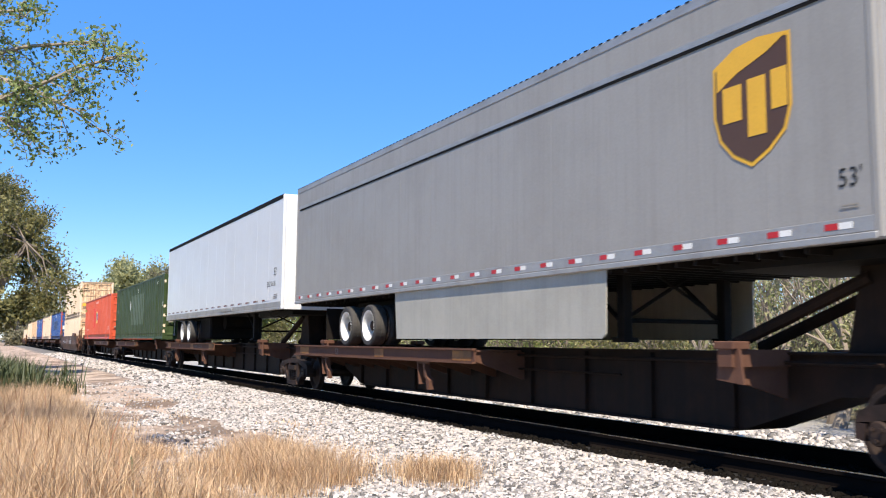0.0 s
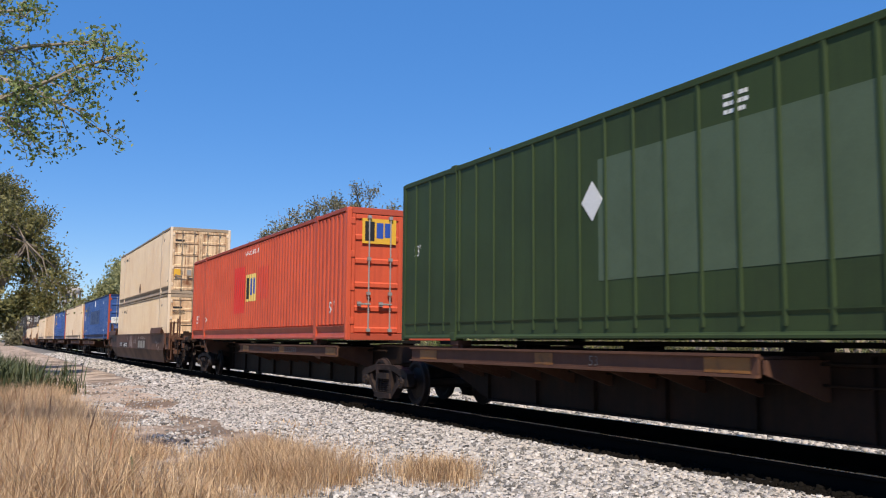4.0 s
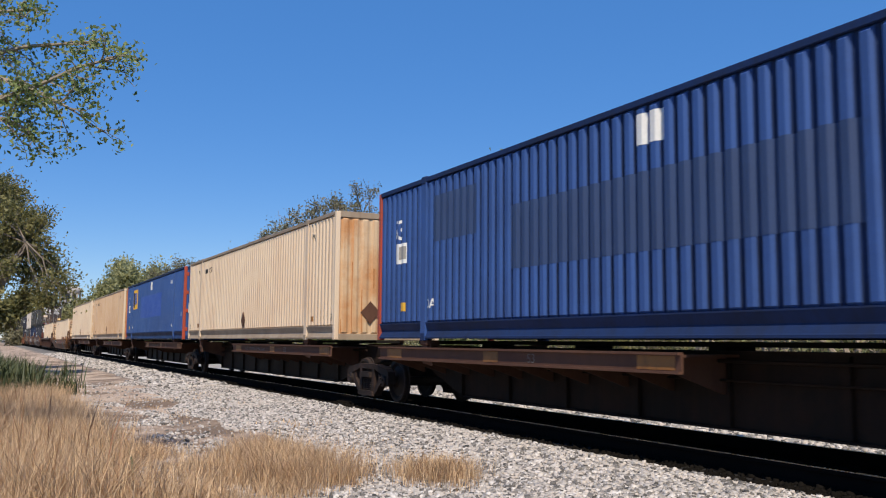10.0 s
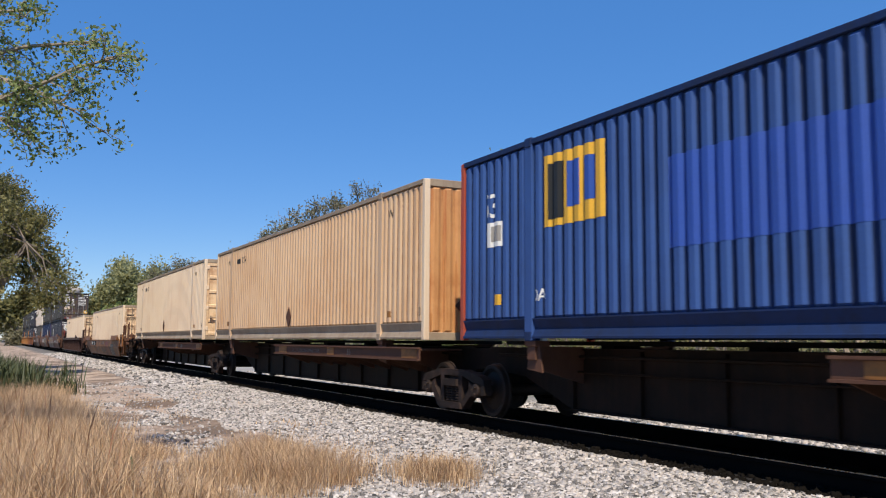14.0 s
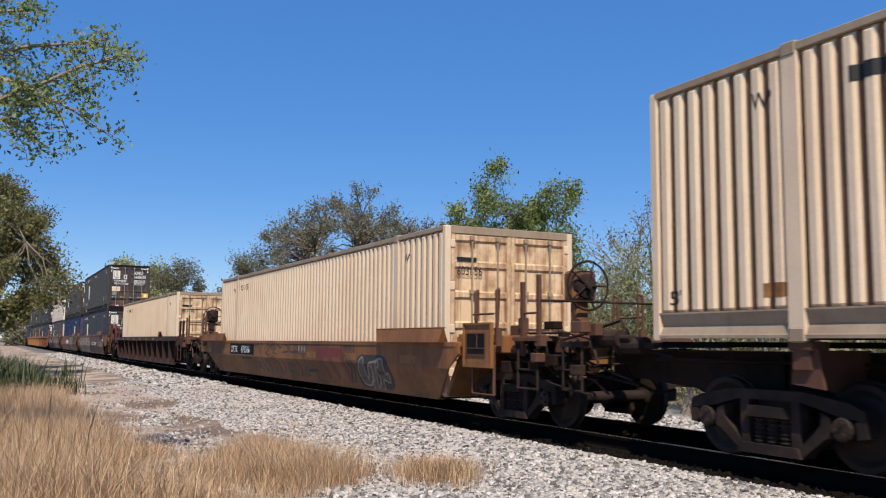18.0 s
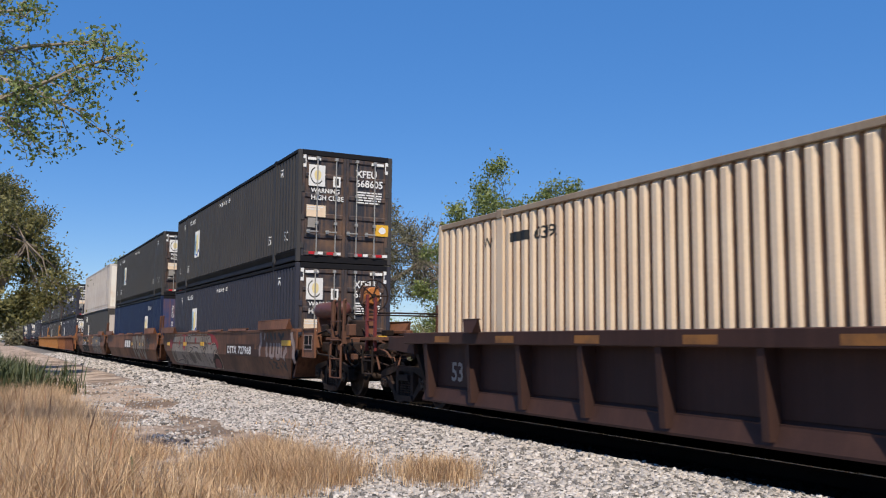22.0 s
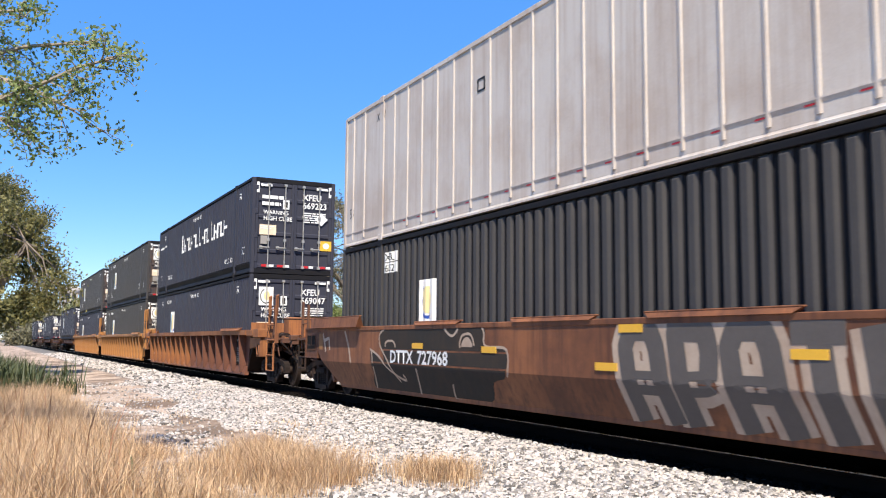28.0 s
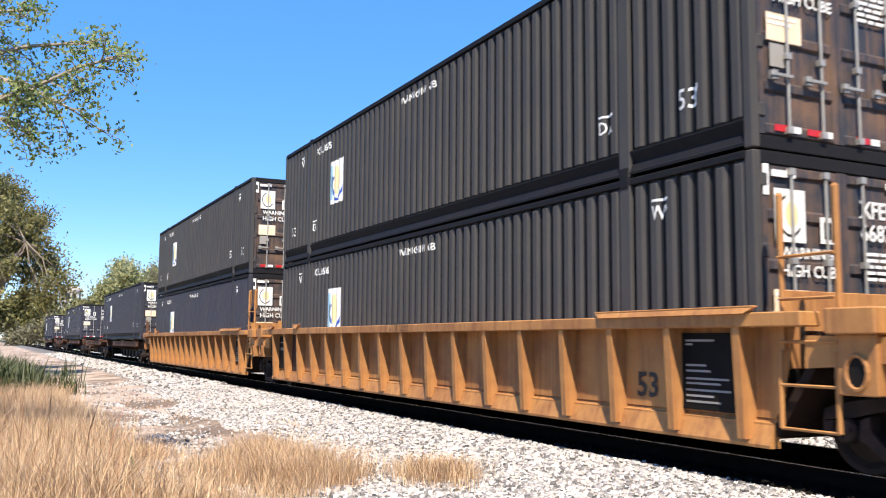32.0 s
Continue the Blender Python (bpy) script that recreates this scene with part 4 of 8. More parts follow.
def rigging(car, x, s, seed, paint="truck"):
    """Hoses, chains, rods, brackets and a brake cylinder that hang round a coupled end."""
    rng = random.Random(seed)
    for k in range(4):
        y, a, z = rng.uniform(-1.3, -0.5), x + rng.uniform(-0.9, 0.2), rng.uniform(0.85, 1.1)
        l, sag = rng.uniform(0.4, 0.9), rng.uniform(0.25, 0.5)
        bm = bmesh.new()
        pipe(bm, [(a + s * l * i / 6, y + 0.05 * math.sin(i), z - sag * math.sin(math.pi * i / 6)) for i in range(7)], rng.uniform(0.012, 0.026))
        part("air_hose", bm, M["black"], car)
    for k in range(5):
        y, a, z = rng.uniform(-1.36, -0.7), x + rng.uniform(-0.9, 0.4), rng.uniform(0.5, 1.25)
        bm = bmesh.new()
        pipe(bm, [(a, y, z), (a + rng.uniform(0.3, 0.8), y + rng.uniform(-0.05, 0.2), z + rng.uniform(-0.15, 0.12)), (a + rng.uniform(0.8, 1.0), y, z - rng.uniform(0.1, 0.35))], rng.uniform(0.012, 0.022))
        part("linkage_rod", bm, M[paint], car)
    for k in range(9):
        y, a, z = rng.uniform(-1.38, -0.8), x + rng.uniform(-1.1, 0.45), rng.uniform(0.55, 1.3)
        w, h, d = rng.uniform(0.05, 0.16), rng.uniform(0.04, 0.13), rng.uniform(0.04, 0.12)
        of_box("bracket", M[rng.choice((paint, "deck", "spine"))], car, a - w, a + w, y - d, y + d, z - h, z + h, c=0.012)
    for k in range(2):
        y, a, z = rng.uniform(-1.2, -0.7), x - s * rng.uniform(0.2, 0.8), rng.uniform(0.72, 1.15)
        bm = bmesh.new()
        rod(bm, (a - 0.22, y, z), (a + 0.22, y, z), 0.11, 12)
        rod(bm, (a + 0.22, y, z), (a + 0.42, y, z), 0.04, 8)
        rod(bm, (a - 0.24, y, z), (a - 0.20, y, z), 0.13, 12)
        part("brake_cylinder", bm, M["truck"], car)
    for k in range(2):
        bm = bmesh.new()
        a, y = x + rng.uniform(-0.8, 0.3), rng.uniform(-1.3, -0.6)
        for i in range(9):
            rod(bm, (a + 0.02 * math.sin(i), y, 1.05 - 0.055 * i), (a + 0.02 * math.sin(i + 1), y, 1.0 - 0.055 * i), 0.014, 5)
        part("brake_chain", bm, M["spine"], car)


# ---- well cars ----
def well_car(label, paint, sides, trucks, couple=(), guides=(), wheel_at=None, uprights=(), ribs=17, reach=(-10.9, 10.9), tank=None, rim=None, posts="deck", pads=False, faded=None):
    """One unit of a stack car: a deep open well between two raised ends; its box centre is the origin."""
    car = tagged(new("well_car"), label, "rail car", group="rail cars of the train")
    mat = M[paint]
    e = 8.55
    for s in (-1, 1):
        bm = bmesh.new()
        if sides == "smooth":
            yo, yi = 1.53, 1.32
            top, bend, foot = rim or 1.31, 0.61, 0.10
            out = [(-e - 0.45, top), (-e - 0.45, 0.86), (-e - 0.1, bend), (e + 0.1, bend), (e + 0.45, 0.86), (e + 0.45, top)]
            prism(bm, [(x, z) for x, z in out], 'y', *sorted((s * (yo - 0.03), s * yo)))
            v = [bm.verts.new(p) for p in ((-e - 0.1, s * yo, bend), (e + 0.1, s * yo, bend), (e - 0.62, s * yi, foot), (-e + 0.62, s * yi, foot))]
            w = [bm.verts.new((p.co.x, p.co.y - s * 0.03, p.co.z)) for p in v]
            bm.faces.new(v), bm.faces.new(w[::-1])
            for i in range(4):
                bm.faces.new((v[i], v[(i + 1) % 4], w[(i + 1) % 4], w[i]))
            part("side_sheet", bm, mat, car)
            part("bottom_sill", (lambda b: (box(b, -e + 0.64, e - 0.64, *sorted((s * (yi - 0.15), s * (yi + 0.02))), foot - 0.02, foot + 0.05, c=0.01), b)[1])(bmesh.new()), mat, car)
            part("top_chord", (lambda b: (box(b, -e - 0.35, e + 0.35, *sorted((s * (yo - 0.16), s * (yo + 0.012))), top - 0.06, top + 0.02, c=0.01), b)[1])(bmesh.new()), mat, car)
        else:
            yo, yi = 1.585, 1.335
            top, foot = rim or 1.32, 0.10
            bm.free()
            for x0, x1, skin in ((-e, e, mat),) if not faded else ((-e, faded, mat), (faded, e, M["well_faded"])):
                bm = bmesh.new()
                box(bm, max(x0, -e + 0.22), min(x1, e - 0.22), *sorted((s * yi, s * (yi + 0.012))), 0.33, top - 0.02)
                for q in (-1, 1):
                    if q * e in (x0, x1):
                        prism(bm, [(q * (e - 0.22), 0.33), (q * (e - 0.12), 0.55), (q * (e + 0.05), top), (q * (e - 0.22), top)], 'y', *sorted((s * yi, s * (yi + 0.02))))
                part("side_sheet", bm, skin, car)
                bm = bmesh.new()
                box(bm, x0 - 0.3 * (x0 == -e), x1 + 0.3 * (x1 == e), *sorted((s * (yi - 0.01), s * yo)), top - (0.17 if rim else 0.12), top + 0.02, c=0.012 if not faded else 0.0)
                part("top_chord", bm, mat, car)
                bm = bmesh.new()
                prism(bm, [(s * (yi - 0.02), foot - 0.05), (s * (yi + 0.11), foot - 0.05), (s * (yi + 0.115), foot - 0.02), (s * (yi + 0.05), 0.265), (s * (yi + 0.05), 0.285), (s * (yi + 0.014), 0.29), (s * (yi - 0.02), 0.34)], 'x', max(x0, -e + 0.22), min(x1, e - 0.22))
                part("bottom_sill", bm, skin, car)
            for i in range(ribs):
                x = -e + 0.55 + i * (2 * e - 1.1) / (ribs - 1) if rim else -7.97 + i

                def gusset(b):
                    prism(b, [(s * yi, foot + 0.02), (s * (yo - 0.075), foot + 0.02), (s * (yo - 0.022), top - 0.10), (s * yi, top - 0.10)], 'x', 0.028, 0.046)
                    prism(b, [(s * (yo - 0.09), foot + 0.02), (s * (yo - 0.072), foot + 0.02), (s * (yo - 0.018), top - 0.10), (s * (yo - 0.036), top - 0.10)], 'x', -0.045, 0.05)
                put(piece("side_rib", (s, top), gusset, M["well_faded"] if faded and x > faded else mat, car), x)
        for a, c, h in guides + (((2.2, 4.4, 0.07), (-0.7, 1.3, 0.06), (-3.9, -2.2, 0.06)) if pads else ()):
            bm = bmesh.new()
            v = []
            for x, dx in ((a, 0.10), (c, -0.10)):
                o = yo + h * 0.55
                v.append([bm.verts.new(p) for p in ((x + dx, s * o, top + 0.01), (x, s * (o - 0.035), top + h), (x, s * (o - 0.06), top + h), (x + dx, s * (yo - 0.05), top + 0.0))])
            for k in range(4):
                bm.faces.new((v[0][k], v[0][(k + 1) % 4], v[1][(k + 1) % 4], v[1][k]))
            bm.faces.new(v[0]), bm.faces.new(v[1][::-1])
            box(bm, a, c, *sorted((s * (yo + h * 0.55 - 0.09), s * (yo + h * 0.55 - 0.03))), top + h - 0.004, top + h + 0.016, c=0.006)
            part("container_guide", bm, mat, car, "flared steel guide plate")
    # well floor, bulkheads and raised ends
    for x in (-7.8, -6.0, -3, 0, 3, 6.0, 7.8):
        put(piece("floor_beam", (), lambda bm: box(bm, -0.25, 0.25, -1.3, 1.3, 0.10, 0.155), M["spine"], car), x)
    for s in (-1, 1):
        end = reach[0] if s < 0 else reach[1]
        bm = bmesh.new()
        prism(bm, [(s * (e - 0.2), 0.16), (s * (e + 0.25), 0.80), (s * (e + 0.25), 1.16), (s * (e + 0.15), 1.16), (s * (e + 0.15), 0.82), (s * (e - 0.28), 0.2)], 'y', -1.36, 1.36)
        part("bulkhead", bm, mat if sides == "smooth" else M["spine"], car)
        bm = bmesh.new()
        a, c = sorted((s * (e + 0.2), end))
        box(bm, a, c, -0.42, 0.42, 0.72, 1.08, c=0.02)
        box(bm, a, c, -1.05, 1.05, 1.08, 1.13)
        prism(bm, [(s * (e + 0.2), 0.82), (s * (e + 1.3), 0.90), (s * (e + 1.3), 1.10), (s * (e + 0.2), 1.12)], 'y', 1.2, 1.42)
        prism(bm, [(s * (e + 0.2), 0.82), (s * (e + 1.3), 0.90), (s * (e + 1.3), 1.10), (s * (e + 0.2), 1.12)], 'y', -1.42, -1.2)
        box(bm, *sorted((s * (e + 1.15), s * (e + 1.33))), -1.42, 1.42, 0.88, 1.14, c=0.01)
        part("end_platform", bm, mat, car)
    for x in trucks:
        truck(car, x)
    for x, s in couple:
        coupler(car, x, s)
        bm = bmesh.new()
        pipe(bm, [(x + s * 0.25, -1.35, 1.0), (x + s * 0.35, -1.1, 0.74), (x + s * 0.45, -0.1, 0.80)], 0.016)
        part("uncoupling_lever", bm, M["truck"], car)
        rigging(car, x - s * 0.7, s, int(abs(x) * 10) + s + len(paint), "deck")
    for x, s in couple:
        for side in (-1, 1):
            bm = bmesh.new()
            for dx, tall in ((0.0, 1.98), (0.42, 1.9)):
                box(bm, x - s * (0.55 + dx) - 0.035, x - s * (0.55 + dx) + 0.035, side * 1.30 - 0.025, side * 1.30 + 0.025, 0.85, tall)
            pipe(bm, [(x - s * 0.55, side * 1.30, 1.45), (x - s * 0.97, side * 1.30, 1.45)], 0.016)
            part("stanchion", bm, M[posts if s < 0 else "deck"], car, "steel grab posts")
            bm = bmesh.new()
            pipe(bm, [(x - s * 0.5, side * 1.36, 0.95), (x - s * 0.5, side * 1.36, 0.40), (x - s * 1.0, side * 1.36, 0.40), (x - s * 1.0, side * 1.36, 0.95)], 0.02)
            pipe(bm, [(x - s * 0.5, side * 1.36, 0.66), (x - s * 1.0, side * 1.36, 0.66)], 0.016)
            part("sill_step", bm, M["truck"], car)
        bm = bmesh.new()
        box(bm, *sorted((x - s * 1.1, x - s * 0.45)), -1.4, 1.4, 1.06, 1.10)
        walk_plate = part("walkway", bm, M["deck"], car, "steel grating walkway")
        for k in range(7):
            put(piece("walkway_slat", (), lambda b: box(b, -0.015, 0.015, -1.4, 1.4, 1.10, 1.125), M["deck"], walk_plate), x - s * (1.065 - k * 0.09))
        bm = bmesh.new()
        pipe(bm, [(x - s * 0.5, -1.3, 1.62), (x - s * 0.5, 1.3, 1.62)], 0.018)
        pipe(bm, [(x - s * 1.5, -0.9, 0.88), (x - s * 0.8, -0.8, 0.70), (x - s * 0.3, -0.5, 0.60), (x + s * 0.5, -0.4, 0.48)], 0.022)
        pipe(bm, [(x - s * 1.9, -0.6, 1.18), (x - s * 0.5, -0.55, 1.18), (x - s * 0.3, -0.5, 0.80)], 0.02)
        part("end_piping", bm, M["truck"], car, "rusty end pipes and rail")
    if tank:
        bm = bmesh.new()
        n = 16
        rings = []
        for q, r in ((-0.86, 0.07), (-0.80, 0.15), (-0.72, 0.195), (0.72, 0.195), (0.80, 0.15), (0.86, 0.07)):
            rings.append([bm.verts.new((tank + q, -1.08 + r * math.cos(6.28319 * j / n), 1.74 + r * math.sin(6.28319 * j / n))) for j in range(n)])
        for g, h in zip(rings, rings[1:]):
            for j in range(n):
                bm.faces.new((g[j], g[(j + 1) % n], h[(j + 1) % n], h[j]))
        bm.faces.new(rings[0]), bm.faces.new(rings[-1])
        part("air_reservoir", bm, M["red_tank"], car, "red-brown air reservoir", smooth=True)
        for q in (-0.55, 0.55):
            of_box("tank_bracket", mat, car, tank + q - 0.03, tank + q + 0.03, -1.24, -0.92, 1.08, 1.60)
        for q, w, y, z0, z1 in ((-0.1, 0.34, -1.25, 1.13, 1.42), (0.55, 0.3, -1.2, 1.13, 1.38), (1.0, 0.4, -1.0, 1.13, 1.5), (1.3, 0.5, -1.2, 0.78, 1.02), (0.2, 0.5, -1.3, 0.80, 1.02)):
            of_box("brake_valve", M["truck"], car, tank + q - w / 2, tank + q + w / 2, y, y + 0.35, z0, z1, c=0.03)
        for pts in ([(-0.3, -1.3, 1.2), (0.4, -1.34, 1.28), (0.9, -1.3, 1.1), (1.7, -1.3, 1.1)], [(0.3, -1.0, 1.5), (0.9, -1.0, 1.62), (1.2, -0.8, 1.3), (1.9, -0.7, 1.0)], [(-0.6, -1.4, 1.05), (0.1, -1.42, 0.75), (0.9, -1.42, 0.72), (1.5, -1.2, 0.5)], [(0.7, -1.3, 1.9), (0.7, -1.3, 1.15), (1.1, -1.3, 1.15), (1.1, -1.3, 1.9), (0.7, -1.3, 1.9)]):
            bm = bmesh.new()
            pipe(bm, [(tank + a, b, c) for a, b, c in pts], 0.024)
            part("end_pipe", bm, M["truck"], car)
    for x, s in couple:
        if sides != "smooth":
            continue
        y, x0 = -1.50, x - 2.35 if s > 0 else x + 1.49
        bm = bmesh.new()
        box(bm, x0 + 0.00, x0 + 0.86, y - 0.012, y + 0.02, 0.66, 1.33)
        plate = part("end_panel", bm, mat, car, "framed steel end panel")
        for a, c, g, h in ((x0 + 0.00, x0 + 0.86, 0.66, 0.69), (x0 + 0.00, x0 + 0.86, 1.30, 1.33), (x0 + 0.00, x0 + 0.03, 0.69, 1.30), (x0 + 0.83, x0 + 0.86, 0.69, 1.30)):
            of_box("panel_frame", mat, plate, a, c, y - 0.035, y - 0.012, g, h)
        of_box("placard", M["black"], plate, x0 + 0.11, x0 + 0.66, y - 0.022, y - 0.013, 0.86, 1.16)
        for a, c, g, h in ((x0 + 0.09, x0 + 0.68, 0.84, 0.86), (x0 + 0.09, x0 + 0.68, 1.16, 1.18), (x0 + 0.09, x0 + 0.11, 0.86, 1.16), (x0 + 0.66, x0 + 0.68, 0.86, 1.16), (x0 + 0.42, x0 + 0.44, 0.95, 1.16), (x0 + 0.11, x0 + 0.66, 0.94, 0.955)):
            of_box("placard_frame", M["pale_spray" if tank else "deck"], plate, a, c, y - 0.028, y - 0.020, g, h)
    for x, tall in uprights:
        for side in (-1, 1):
            y = side * 1.42
            paint_on = mat if sides == "ribbed" else M["deck"]
            rails = []
            for dx in (-0.32, 0.32):
                bm = bmesh.new()
                pipe(bm, [(x + dx, y, 0.26), (x + dx, y, 0.95), (x + dx, y - side * 0.05, 1.0), (x + dx, y - side * 0.05, tall), (x + dx - 0.05, y - side * 0.1, tall + 0.03), (x + dx - 0.07, y - side * 0.1, tall - 0.5)], 0.026, 6)
                box(bm, x + dx - 0.035, x + dx + 0.035, *sorted((y - side * 0.02, y - side * 0.12)), 0.98, 1.25)
                rails.append(part("ladder_rail", bm, paint_on, car, "steel end ladder"))
            for k in range(int((tall - 0.2) / 0.4)):
                z = 0.26 + k * 0.4
                bm = bmesh.new()
                pipe(bm, [(x - 0.32, y, z), (x + 0.32, y, z)], 0.016)
                part("ladder_rung", bm, paint_on, rails[0])
    if sides == "ribbed" and not rim:
        # heavy end castings of the orange cars
        for s in (-1, 1):
            a = e + (1.0 if s in [q for _, q in couple] else 0.52)
            of_box("end_bulkhead", mat, car, *sorted((s * (e - 0.20), s * (e - 0.16))), -1.30, 1.30, 0.80, 1.56, c=0.008)
            of_box("saddle_block", mat, car, *sorted((s * (e + 0.78), s * (e + 1.28))), -0.62, 0.62, 1.13, 1.70, c=0.03)
            for side in (-1, 1):
                if a > e + 0.6:
                    of_box("chord_end", mat, car, *sorted((s * (e + 0.3), s * a)), *sorted((side * 1.33, side * 1.57)), 1.17, 1.335, c=0.01)
                of_box("end_block", mat, car, *sorted((s * a, s * (a + 0.52))), *sorted((side * 1.12, side * 1.56)), 1.125, 1.36, c=0.015)
                post = of_box("end_post", mat, car, *sorted((s * (a + 0.06), s * (a + 0.46))), *sorted((side * 1.15, side * 1.47)), 0.60, 1.13, c=0.012)
                bm = bmesh.new()
                ring = [(s * (a + 0.26) + 0.11 * math.cos(0.3927 * i), 0.80 + 0.15 * math.sin(0.3927 * i)) for i in range(16)]
                pipe(bm, [(p[0], side * 1.475, p[1]) for p in ring + ring[:1]], 0.022)
                part("jacking_eye", bm, mat, post)
                # Flat black disc stands for the darkness inside the eye.
                bm = bmesh.new()
                prism(bm, [(s * (a + 0.26) + 0.09 * math.cos(0.3927 * i), 0.80 + 0.13 * math.sin(0.3927 * i)) for i in range(16)], 'y', *sorted((side * 1.468, side * 1.474)))
                part("eye_hole", bm, M["black"], post)
    if wheel_at:
        x, z = wheel_at
        stand = bmesh.new()
        box(stand, x - 0.08, x + 0.08, -0.62, -0.40, 1.1, z + 0.1, c=0.02)
        box(stand, x - 0.14, x + 0.14, -0.70, -0.30, z - 0.22, z + 0.22, c=0.04)
        post = part("brake_stand", stand, mat, car)
        gear = bmesh.new()
        lathe(gear, [(0.04, -0.10), (0.17, -0.09), (0.20, -0.04), (0.20, 0.04), (0.17, 0.09), (0.04, 0.10)], n=18)
        for v in gear.verts:
            v.co = (x + 0.08 + v.co.y, -0.5 + v.co.x, z + v.co.z)
        part("brake_gear", gear, M["orange_gear" if tank else "truck"], post, "orange hand brake gear" if tank else "")
        bm = bmesh.new()
        n = 20
        for i in range(n):
            a, c = 6.28319 * i / n, 6.28319 * (i + 1) / n
            rod(bm, (x + 0.2, -0.5 + 0.35 * math.cos(a), z + 0.35 * math.sin(a)), (x + 0.2, -0.5 + 0.35 * math.cos(c), z + 0.35 * math.sin(c)), 0.018, 5)
        for i in range(5):
            a = 6.28319 * i / 5
            rod(bm, (x + 0.18, -0.5, z), (x + 0.2, -0.5 + 0.35 * math.cos(a), z + 0.35 * math.sin(a)), 0.014, 5)
        rod(bm, (x + 0.1, -0.5, z), (x + 0.24, -0.5, z), 0.05, 8)
        part("brake_wheel", bm, M["truck"], post, "round hand brake wheel")
    return car


# ---- road trailers ----
REFLECTORS = 24


def tyre(bm):
    for y in (-0.17, 0.17):
        lathe(bm, [(0.30, y - 0.125), (0.32, y - 0.14), (0.38, y - 0.145), (0.41, y - 0.125), (0.42, y - 0.10), (0.425, y - 0.03), (0.417, y - 0.02), (0.425, y - 0.01), (0.425, y + 0.03), (0.42, y + 0.10), (0.39, y + 0.14), (0.30, y + 0.13), (0.30, y - 0.125)], n=36, capped=False)


def rim(bm):
    lathe(bm, [(0.235, 0.03), (0.255, -0.24), (0.275, -0.295), (0.308, -0.31), (0.308, -0.28), (0.29, -0.1), (0.29, 0.3), (0.1, 0.3), (0.1, -0.08)], n=26)


def wheel_hub(bm):
    lathe(bm, [(0.25, -0.10), (0.21, -0.11), (0.17, -0.14), (0.11, -0.13), (0.10, -0.22), (0.05, -0.235)], n=20)
    for i in range(10):
        a = 6.28319 * i / 10
        rod(bm, (0.145 * math.cos(a), -0.165, 0.145 * math.sin(a)), (0.145 * math.cos(a), -0.12, 0.145 * math.sin(a)), 0.015, 5)


